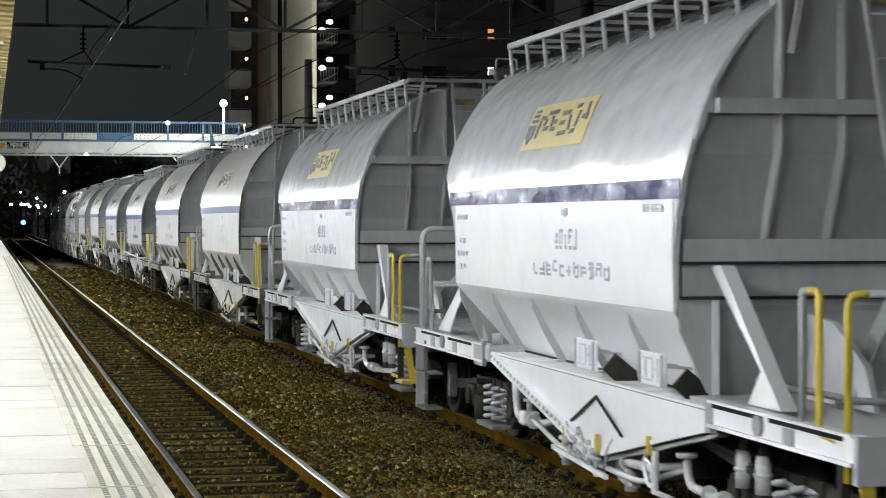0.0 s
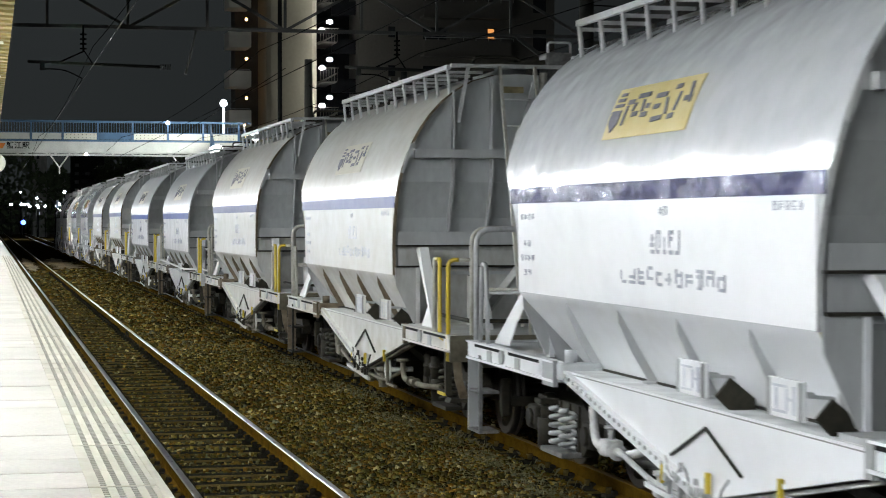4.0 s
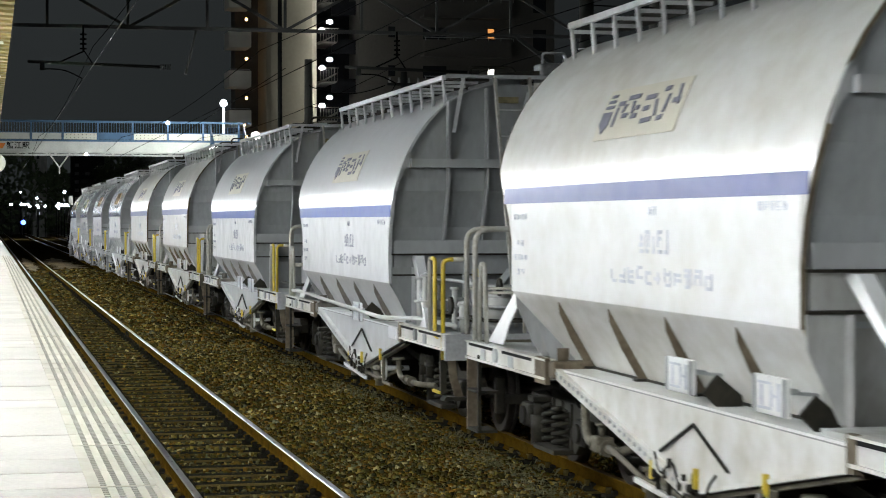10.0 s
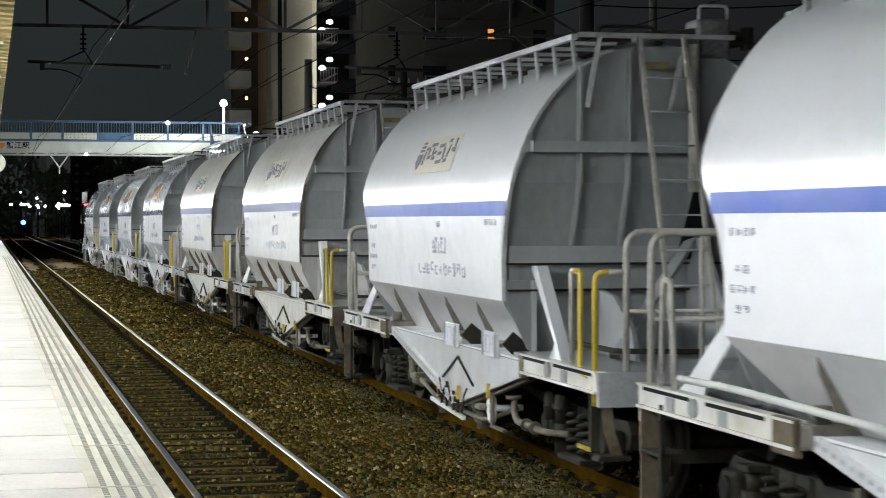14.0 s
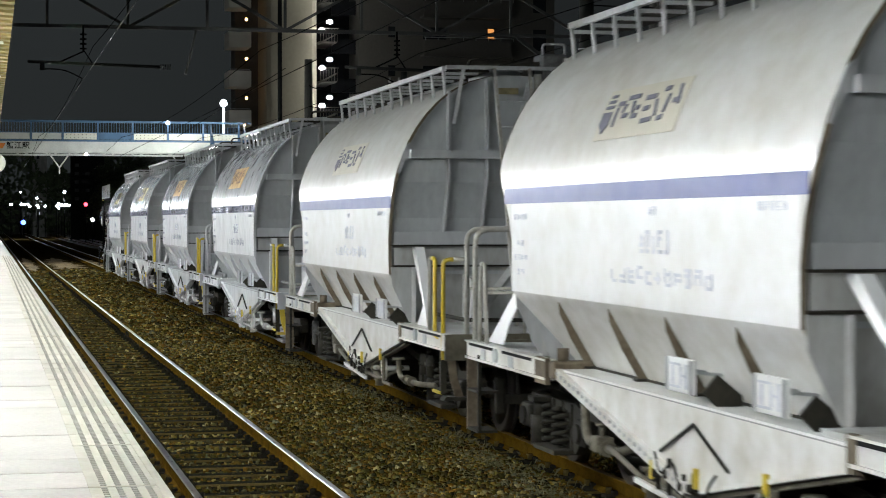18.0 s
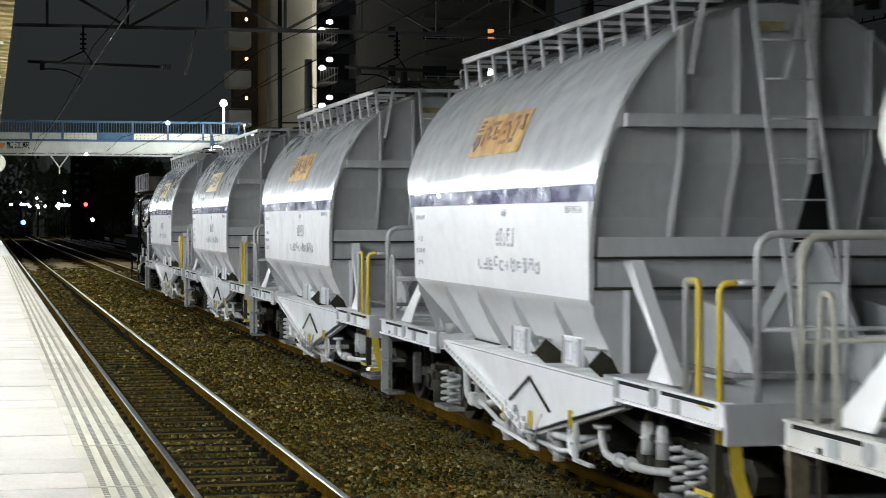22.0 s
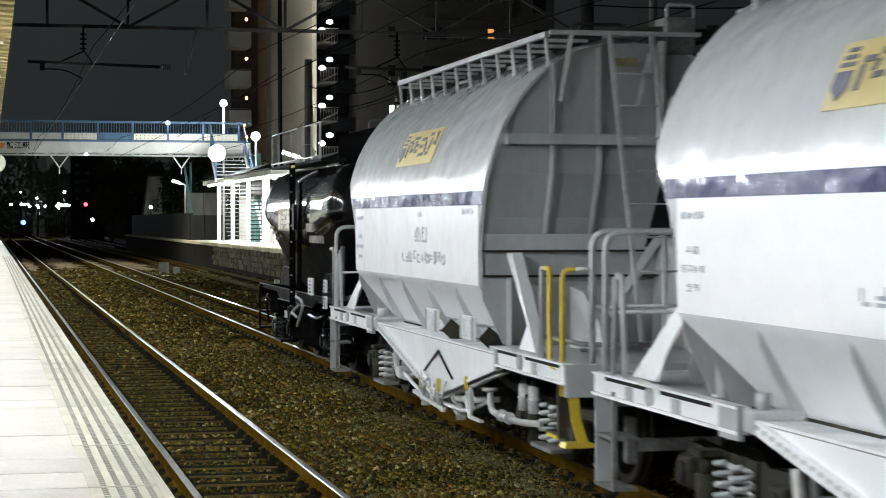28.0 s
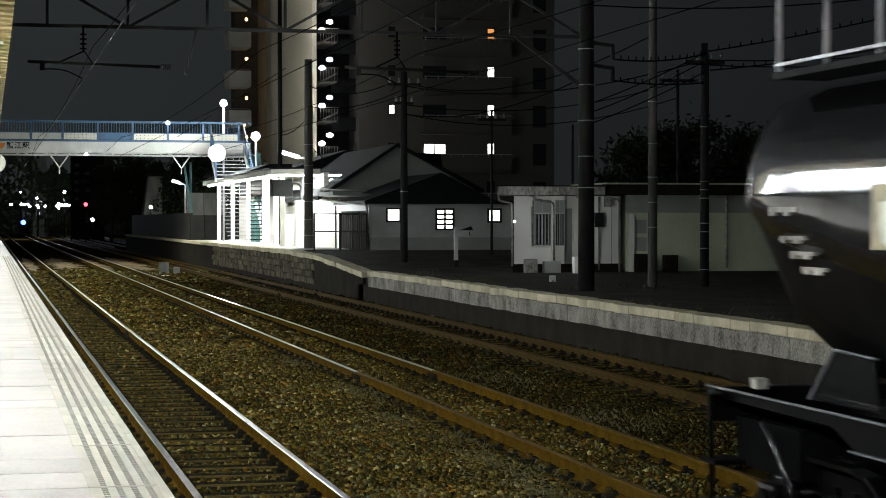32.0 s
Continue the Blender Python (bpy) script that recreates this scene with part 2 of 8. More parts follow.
    "black": mat("black_tank_paint", (0.0014, 0.0014, 0.0016), (0.0034, 0.0032, 0.003), 0.40, scale=3.0, fine=18, bump=0.9, speck=0.5, coat=1.0, gloss=0.09, dist=0.03, spec=0.02, stretch=(1, 0.45, 1.2)),
    "black_dull": mat("black_frame_paint", (0.0014, 0.0014, 0.0014), (0.004, 0.0037, 0.0034), 0.36, scale=3, fine=25, bump=0.3, spec=0.06),
    "pipe_pale": mat("pale_pipe_paint", (0.60, 0.605, 0.60), (0.30, 0.295, 0.28), 0.45, scale=5, fine=30, bump=0.15, spec=0.4),
    "galvanised": mat("dull_galvanised_steel", (0.07, 0.07, 0.065), (0.04, 0.04, 0.037), 0.7, scale=3, fine=30, bump=0.15, spec=0.2),
    "darker_rust": mat("darker_rail_rust", (0.058, 0.034, 0.0065), (0.026, 0.016, 0.0035), 0.7, scale=5, fine=60, bump=0.3, spec=0.02),
    "band": mat("whitish_platform_band", (0.29, 0.278, 0.235), (0.05, 0.045, 0.032), 0.9, scale=2.6, fine=30, bump=0.5, stretch=(1, 1, 0.8), speck=0.5, spread=0.42, vary=0.3, spec=0.15),
    "pipe_grimy": mat("grimy_pipe_paint", (0.20, 0.182, 0.135), (0.06, 0.052, 0.034), 0.6, scale=6, fine=30, bump=0.2, spec=0.25),
    "rail_beige": mat("dusty_beige_rail", (0.46, 0.45, 0.40), (0.27, 0.255, 0.21), 0.6, scale=5, fine=30, bump=0.15, spec=0.25),
    "pane_pale": mat("pale_lit_pane", (0.25, 0.25, 0.25), (0.1, 0.1, 0.1), 0.8, scale=3, fine=25, bump=0.3),
    "dark": mat("near_black", (0.015, 0.015, 0.015), (0.008, 0.008, 0.008), 0.8, scale=3, fine=25, bump=0.2, spec=0.1),
    "pole": mat("pole_concrete", (0.155, 0.155, 0.135), (0.075, 0.075, 0.065), 0.9, scale=2, fine=30, bump=0.3, stretch=(1, 1, 0.3), spec=0.15),
    "pole_dark": mat("pole_dark_steel", (0.034, 0.035, 0.031), (0.018, 0.018, 0.016), 0.7, metal=0.2, scale=2, fine=30, bump=0.2, spec=0.12),
    "wire": mat("wire_dark", (0.005, 0.005, 0.005), (0.003, 0.003, 0.003), 0.9, metal=0.0, scale=5, fine=30, bump=0.0, spec=0.0),
    "bridge": mat("bridge_white_paint", (0.54, 0.54, 0.51), (0.37, 0.37, 0.345), 0.6, scale=1.2, fine=20, bump=0.15, vary=0.08),
    "bridge_cream": mat("bridge_cream_panel", (0.62, 0.60, 0.50), (0.50, 0.48, 0.40), 0.6, scale=1.2, fine=20, bump=0.15, vary=0.1),
    "bridge_blue": mat("bridge_blue_steel", (0.06, 0.125, 0.22), (0.04, 0.085, 0.15), 0.5, scale=2, fine=20, bump=0.1),
    "teal": mat("teal_steel", (0.05, 0.16, 0.15), (0.03, 0.09, 0.09), 0.5, scale=3, fine=20, bump=0.1),
    "plaster": mat("pale_plaster", (0.84, 0.82, 0.74), (0.72, 0.70, 0.62), 0.9, scale=1.0, fine=30, bump=0.2, spec=0.15),
    "plaster_grey": mat("grey_plaster", (0.36, 0.37, 0.33), (0.26, 0.265, 0.24), 0.9, scale=0.8, fine=25, bump=0.2, spec=0.15),
    "plaster_green": mat("greenish_plaster", (0.62, 0.66, 0.46), (0.46, 0.49, 0.34), 0.9, scale=0.8, fine=25, bump=0.2, spec=0.15),
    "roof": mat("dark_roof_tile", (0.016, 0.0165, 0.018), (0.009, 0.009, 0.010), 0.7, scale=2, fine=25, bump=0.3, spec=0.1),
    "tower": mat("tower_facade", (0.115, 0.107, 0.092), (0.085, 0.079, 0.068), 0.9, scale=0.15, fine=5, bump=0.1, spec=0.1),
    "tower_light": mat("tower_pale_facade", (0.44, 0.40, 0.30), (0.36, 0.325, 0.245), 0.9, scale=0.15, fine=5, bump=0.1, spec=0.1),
    "glass_dark": mat("dark_window", (0.012, 0.014, 0.018), (0.02, 0.02, 0.022), 0.12, scale=1, fine=5, bump=0.0),
    "leaf": mat("night_foliage", (0.050, 0.065, 0.032), (0.024, 0.032, 0.016), 0.8, scale=1, fine=8, bump=0.2, vary=0.4, spec=0.1),
    "trunk": mat("bark", (0.06, 0.05, 0.04), (0.03, 0.025, 0.02), 0.9, scale=3, fine=20, bump=0.4, spec=0.1),
    "roof_sheet": mat("lit_gold_batten", (0.17, 0.125, 0.042), (0.10, 0.072, 0.024), 0.7, scale=2, fine=20, bump=0.2, spec=0.2),
    "sand": mat("pale_gravel", (0.15, 0.115, 0.062), (0.03, 0.022, 0.009), 0.95, spread=0.3, speck=0.5, scale=0.9, fine=5, bump=0.5, spec=0.1),
    "orange": mat("orange_mark", (0.75, 0.20, 0.02), (0.65, 0.17, 0.02), 0.5, scale=3, fine=20, bump=0.0),
    "grass": mat("dry_grass", (0.110, 0.098, 0.052), (0.05, 0.045, 0.024), 0.9, scale=3, fine=30, bump=0.0, vary=0.4, spec=0.1),
    "lit_white": light_mat("lit_window_white", (1.0, 0.98, 0.90), 2.2),
    "lit_orange": light_mat("lit_window_orange", (1.0, 0.42, 0.12), 0.8),
    "lit_lamp": light_mat("lamp_white", (0.93, 0.97, 1.0), 30),
    "lit_yard": light_mat("yard_lamp_blue_white", (0.72, 0.82, 1.0), 12),
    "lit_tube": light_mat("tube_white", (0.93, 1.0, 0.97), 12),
    "roof_tube": light_mat("roof_tube_white", (0.945, 1.0, 1.045), 218),
    "lit_warm": light_mat("lamp_warm", (1.0, 0.55, 0.22), 8),
    "lit_blue": light_mat("lamp_blue", (0.05, 0.10, 1.0), 14),
    "lit_red": light_mat("lamp_red", (1.0, 0.05, 0.08), 8),
}


# ---- shaping ----
def box(bm, x0, x1, y0, y1, z0, z1, bevel=0.0):
    vs = [bm.verts.new((x, y, z)) for x in (x0, x1) for y in (y0, y1) for z in (z0, z1)]
    fs = [bm.faces.new([vs[i] for i in q]) for q in ((0, 1, 3, 2), (4, 6, 7, 5), (0, 4, 5, 1), (2, 3, 7, 6), (0, 2, 6, 4), (1, 5, 7, 3))]
    if bevel:
        es = list({e for f in fs for e in f.edges})
        bmesh.ops.bevel(bm, geom=es, offset=bevel, segments=2, affect="EDGES", profile=0.5)
    return vs


def rod(bm, p, q, r, seg=8, r2=None):
    p, q = Vector(p), Vector(q)
    r2 = r if r2 is None else r2
    turn = (q - p).to_track_quat("Z", "Y")
    ring = []
    for c, rad in ((p, r), (q, r2)):
        ring.append([bm.verts.new(c + turn @ Vector((rad * math.cos(2 * math.pi * i / seg), rad * math.sin(2 * math.pi * i / seg), 0))) for i in range(seg)])
    a, b = ring
    for i in range(seg):
        j = (i + 1) % seg
        f = bm.faces.new((a[i], a[j], b[j], b[i]))
        f.smooth = True
    bm.faces.new(a[::-1]), bm.faces.new(b)


def path(bm, pts, r, seg=8):
    """A round bar along a run of points, in one piece."""
    pts = [Vector(p) for p in pts]
    rings = []
    for i, p in enumerate(pts):
        d = (pts[min(i + 1, len(pts) - 1)] - pts[max(i - 1, 0)]).normalized()
        if i == 0:
            side = d.orthogonal().normalized()
        else:
            side = (side - d * side.dot(d)).normalized()
        up = d.cross(side)
        rings.append([bm.verts.new(p + (side * math.cos(2 * math.pi * k / seg) + up * math.sin(2 * math.pi * k / seg)) * r) for k in range(seg)])
    for a, b in zip(rings, rings[1:]):
        for k in range(seg):
            f = bm.faces.new((a[k], a[(k + 1) % seg], b[(k + 1) % seg], b[k]))
            f.smooth = True
    bm.faces.new(rings[0][::-1]), bm.faces.new(rings[-1])


def bent(pts, r=0.08, n=4):
    """Rounds the corners of a run of points."""
    out = [Vector(pts[0])]
    for a, b, c in zip(pts, pts[1:], pts[2:]):
        a, b, c = Vector(a), Vector(b), Vector(c)
        p, q = b + (a - b).normalized() * r, b + (c - b).normalized() * r
        out += [p.lerp(b, s).lerp(b.lerp(q, s), s) for s in [i / n for i in range(n + 1)]]
    return out + [Vector(pts[-1])]


def beam(bm, p, q, w, h):
    """A square bar from p to q: w across, h deep."""
    p, q = Vector(p), Vector(q)
    turn = (q - p).to_track_quat("Z", "Y")
    a, b = [[bm.verts.new(c + turn @ Vector((sx * w / 2, sy * h / 2, 0))) for sx, sy in ((-1, -1), (1, -1), (1, 1), (-1, 1))] for c in (p, q)]
    for i in range(4):
        j = (i + 1) % 4
        bm.faces.new((a[i], a[j], b[j], b[i]))
    bm.faces.new(a[::-1]), bm.faces.new(b)


def slab(bm, pts, axis, a, b):
    """A flat outline pts in the two other axes, from a to b along axis."""
    def at(u, v, w):
        return {"x": (w, u, v), "y": (u, w, v), "z": (u, v, w)}[axis]
    lo = [bm.verts.new(at(u, v, a)) for u, v in pts]
    hi = [bm.verts.new(at(u, v, b)) for u, v in pts]
    n = len(pts)
    for i in range(n):
        bm.faces.new((lo[i], lo[(i + 1) % n], hi[(i + 1) % n], hi[i]))
    bm.faces.new(lo[::-1]), bm.faces.new(hi)


def disc(bm, c, r, axis="x", depth=0.02, seg=20):
    d = Vector({"x": (depth / 2, 0, 0), "y": (0, depth / 2, 0), "z": (0, 0, depth / 2)}[axis])
    rod(bm, Vector(c) - d, Vector(c) + d, r, seg)


def mesh_of(name, bm, material):
    bmesh.ops.recalc_face_normals(bm, faces=bm.faces)
    me = bpy.data.meshes.new(name)
    bm.to_mesh(me)
    bm.free()
    me.materials.append(material)
    return me


def part(name, bm, material, parent=None, label=""):
    ob = new(name, bm if isinstance(bm, bpy.types.Mesh) else mesh_of(name, bm, material))
    ob.parent = parent
    return tagged(ob, label)


def thing(name, at, label, category, group="", kind=""):
    ob = new(name)
    ob.location = at
    ob.empty_display_size = 0.2
    return tagged(ob, label, category, group, kind)


def solid(name, bm, material, label, category="", group="", kind=""):
    return tagged(new(name, mesh_of(name, bm, material)), label, category, group, kind)


def piece(name, me, parent, at, turn=None):
    ob = new(name, me)
    ob.parent = parent
    ob.matrix_basis = (Matrix.Translation(at) @ turn) if turn is not None else Matrix.Translation(at)
    return ob


def B():
    return bmesh.new()


# ---- the setting ----
def make_ground():
    bm = B()
    xs = [-3000, -300, -40, -8, 0.2, 1.2, 3.3, 4.6, 6.8, 8.2, 10.75, 30, 300, 3000]
    ys = [-300, -30, 0, 10, 60, 120, 250, 800, 4500]
    grid = [[bm.verts.new((x, y, BED - 0.03)) for y in ys] for x in xs]
    for i in range(len(xs) - 1):
        for j in range(len(ys) - 1):
            bm.faces.new((grid[i][j], grid[i + 1][j], grid[i + 1][j + 1], grid[i][j + 1]))
    solid("ground", bm, M["ballast"], "brown ballast bed of the railway station", kind="structure")


make_ground()


def rail_mesh(y0, y1, name, head, shade):
    bm = B()
    pts = [(-0.064, -0.153), (0.064, -0.153), (0.064, -0.142), (0.012, -0.12), (0.009, -0.045), (0.032, -0.035), (0.032, -0.006),
           (0.026, 0), (-0.026, 0), (-0.032, -0.006), (-0.032, -0.035), (-0.009, -0.045), (-0.012, -0.12), (-0.064, -0.142)]
    slab(bm, pts, "y", y0, y1)
    me = mesh_of(name, bm, shade)
    me.materials.append(head)
    for f in me.polygons:
        if f.normal.z > 0.5 and f.center.z > -0.02:
            f.material_index = 1
    return me


def sleeper_mesh():
    bm = B()
    box(bm, -1.0, 1.0, -0.11, 0.11, -0.30, -0.165, 0.02)
    n = len(bm.faces)
    for rx in (-GAUGE, GAUGE):
        for s in (-1, 1):
            box(bm, rx + s * 0.095 - 0.055, rx + s * 0.095 + 0.055, -0.075, 0.075, -0.17, -0.128, 0.01)
            rod(bm, (rx + s * 0.095, 0.025, -0.13), (rx + s * 0.095, 0.025, -0.075), 0.028, 6)
            box(bm, rx + s * 0.06 - 0.025, rx + s * 0.06 + 0.025, -0.05, 0.05, -0.14, -0.10, 0.008)
    bm.faces.ensure_lookup_table()
    for f in bm.faces[n:]:
        f.material_index = 1
    me = mesh_of("sleeper", bm, M["sleeper"])
    me.materials.append(M["iron"])
    return me


def make_tracks():
    sl = sleeper_mesh()
    # the third track's rails take a darker rust than the other two
    spec = ((TRACKS[0], "rail_top", "rail_top", 12.0, 90, "polished running rails on close dark sleepers beside the platform"),
            (TRACKS[1], "rail_rust", "rail_top", 14.0, 90, "rust-brown rails in brown ballast under the train"),
            (TRACKS[2], "darker_rust", "darker_rust", 20.0, 90, "rust-brown rails beside the old platform wall"))
    for x, near_head, far_head, y0, y1, label in spec:
        tr = thing("railway_track", (x, 0, 0), label, "railway track", "tracks", "structure")
        joint = {TRACKS[0]: 40.0, TRACKS[1]: 28.0, TRACKS[2]: 60.0}[x]
        for s in (-GAUGE, GAUGE):
            for a, b, h in ((-30.0, joint, near_head), (joint + 0.012, 420.0, far_head)):
                r = part("rail", rail_mesh(a, b, "rail", M[h], M["darker_rust" if x == TRACKS[2] else "rail_side"]), None, tr)
                r.location = (s, 0, 0)
            bm = B()
            for e in (-1, 1):
                box(bm, s + e * 0.022 - 0.008, s + e * 0.022 + 0.008, joint - 0.28, joint + 0.28, -0.125, -0.045)
                for k in (-0.2, -0.07, 0.07, 0.2):
                    rod(bm, (s + e * 0.02, joint + k, -0.085), (s + e * 0.05, joint + k, -0.085), 0.016, 6)
            part("joint_plate", bm, M["iron"], tr)
        y = y0
        while y < y1:
            piece("sleeper", sl, tr, (random.uniform(-0.012, 0.012), y, random.uniform(-0.012, 0.004)), Matrix.Rotation(random.uniform(-0.01, 0.01), 4, "Z"))
            y += 0.62
    # far tracks that fan out beyond the bridge
    for x0, x1 in ((12.0, 11.0), (16.0, 13.6)):
        tr = thing("railway_track", (0, 0, 0), "shiny rails of a yard track beyond the footbridge", "railway track", "tracks", "structure")
        for s in (-GAUGE, GAUGE):
            bm = B()
            beam(bm, (x0 + s, 430, -0.07), (x1 + s, 170, -0.07), 0.065, 0.14)
            part("rail", bm, M["rail_top"], tr)


make_tracks()


def make_near_platform():
    pl = thing("platform", (0, 0, 0), "pale concrete platform with tactile blocks along its edge", "platform", kind="structure")
    bm = B()
    box(bm, -7.0, EDGE - 0.22, -20, 130, BED - 0.2, DECK - 0.024)
    box(bm, EDGE - 0.2, EDGE - 0.1, -20, 130, BED - 0.2, DECK - 0.18)
    part("base", bm, M["wall"], pl)
    bm = B()
    box(bm, EDGE - 0.22, EDGE - 0.012, -20, 5, DECK - 0.16, DECK - 0.004)
    box(bm, EDGE - 0.22, EDGE - 0.012, 62, 130, DECK - 0.16, DECK - 0.004)
    box(bm, -7.0, EDGE - 0.22, -20, 5, DECK - 0.02, DECK - 0.004)
    box(bm, -7.0, EDGE - 0.22, 62, 130, DECK - 0.02, DECK - 0.004)
    part("paving", bm, M["deck"], pl)
    # slabs of the paving
    steps = (1.5, 0.5, 1.0, 0.5, 0.5, 1.0, 1.5, 0.5, 1.0, 1.0)
    meshes = {}
    for w in set(steps):
        bm = B()
        box(bm, -7.0, 0.3875, 0.011, w - 0.011, -0.02, 0.0)
        meshes[w] = mesh_of("paving_slab", bm, M["deck"])
    y, i = 5.0, 0
    while y < 62:
        w = steps[i % len(steps)]
        piece("paving_slab", meshes[w], pl, (0, y, DECK + random.uniform(-0.002, 0.001)))
        y, i = y + w, i + 1
    bm = B()
    box(bm, 0.388, EDGE - 0.041, 0.004, 0.496, -0.14, 0.0)
    n = len(bm.faces)
    for c in range(4):
        cx = 0.448 + c * 0.058
        for r in range(8):
            cy = 0.035 + r * 0.0615
            box(bm, cx - 0.012, cx + 0.012, cy - 0.012, cy + 0.012, -0.002, 0.005)
    bm.faces.ensure_lookup_table()
    for f in bm.faces[n:]:
        f.material_index = 1
    me = mesh_of("tactile_block", bm, M["tactile"])
    me.materials.append(M["stud"])
    bm = B()
    box(bm, EDGE - 0.04, EDGE, 0.002, 0.498, -0.16, 0.0, 0.006)
    edge = mesh_of("edge_stone", bm, M["tactile"])
    for k in range(114):
        piece("tactile_block", me, pl, (0, 5.0 + 0.5 * k, DECK + random.uniform(-0.002, 0.002)))
        piece("edge_stone", edge, pl, (0, 5.0 + 0.5 * k, DECK + random.uniform(-0.002, 0.002)))


def make_near_roof():
    rf = thing("platform_roof", (0, 0, 0), "corrugated platform roof lit from below by tubes", "roof", kind="structure")
    bm = B()
    y = -20.0
    pts, n = [], 0
    while y < 118:
        d = 0.07 * (1 if n % 2 else -1)
        pts.append((y, 4.60 + d))
        y, n = y + 0.19, n + 1
    lo = [[bm.verts.new((x, a, b + (0.35 if x < -2 else 0.0) + dz)) for a, b in pts] for x, dz in ((0.25, 0.0), (-4.5, 0.0), (-4.5, 0.01), (0.25, 0.01))]
    for p, q in zip(lo, lo[1:] + lo[:1]):
        for i in range(len(pts) - 1):
            bm.faces.new((p[i], p[i + 1], q[i + 1], q[i]))
    part("corrugated_sheet", bm, M["roof"], rf)
    # battens are gold on near-black sheet, the lit stripes put into their colour
    bm = B()
    slab(bm, [(0.28, 4.44), (0.28, 4.50), (-4.4, 4.82), (-4.4, 4.76)], "y", -0.13, 0.13)
    batten = mesh_of("batten", bm, M["roof_sheet"])
    for k in range(110):
        piece("batten", batten, rf, (0, 8.0 + 0.55 * k, 0))
    bm = B()
    box(bm, -3.1, -2.9, -0.1, 0.1, DECK, 4.7)
    post = mesh_of("roof_post", bm, M["bridge"])
    bm = B()
    box(bm, -4.4, 0.2, -0.05, 0.05, 4.44, 4.55)
    rafter = mesh_of("rafter", bm, M["bridge"])
    for py in range(-16, 118, 6):
        piece("roof_post", post, rf, (0, py, 0))
        piece("rafter", rafter, rf, (0, py, 0))
    bm = B()
    box(bm, -1.14, -1.06, -1.85, 1.85, 3.93, 4.0)
    housing = mesh_of("tube_housing", bm, M["bridge"])
    bm = B()
    rod(bm, (0, 0, 4.0), (0, 0, 4.62), 0.012)
    drop = mesh_of("hanger", bm, M["bridge"])
    bm = B()
    rod(bm, (0, -1.8, 3.90), (0, 1.8, 3.90), 0.028, 6)
    tube = mesh_of("tube", bm, M["roof_tube"])
    for ty in TUBE_YS:
        hs = piece("tube_housing", housing, rf, (0, ty, 0))
        for k in (-1.2, 1.2):
            piece("hanger", drop, hs, (-1.1, k, 0))
        for x in (-1.20, -1.00):
            piece("tube", tube, hs, (x, 0, 0))


def make_gravel_patch():
    for (x0, x1) in ((2.9, 5.05), (6.4, 8.55), (5.25, 6.2), (1.72, 2.6)):
        bm = B()
        n = 60
        rows = []
        for i in range(n + 1):
            y = 90 + 40 * i / n
            t = min(1.0, 1.3 * math.sin(math.pi * i / n))
            c, w = (x0 + x1) / 2, (x1 - x0) / 2 * t
            rows.append([bm.verts.new((c - w * random.uniform(0.2, 1.0), y, BED + 0.0)), bm.verts.new((c + w * random.uniform(0.2, 1.0), y, BED + 0.0))])
        for p, q in zip(rows, rows[1:]):
            bm.faces.new((p[0], p[1], q[1], q[0]))
        solid("ground_gravel", bm, M["sand"], "pale gravel between the rails under the footbridge", kind="structure")
    b = thing("cable_cover", (0, 0, 0), "pale concrete cable covers in the ballast", "cover", kind="structure")
    for x, y in ((7.0, 84.5), (6.6, 88.5), (7.1, 78.0), (5.0, 86.0), (3.2, 92.0)):
        bm = B()
        box(bm, x, x + 0.9, y, y + 0.35, BED - 0.05, BED + 0.06, 0.01)
        part("slab", bm, M["deck"], b)


make_gravel_patch()
make_near_platform()
make_near_roof()


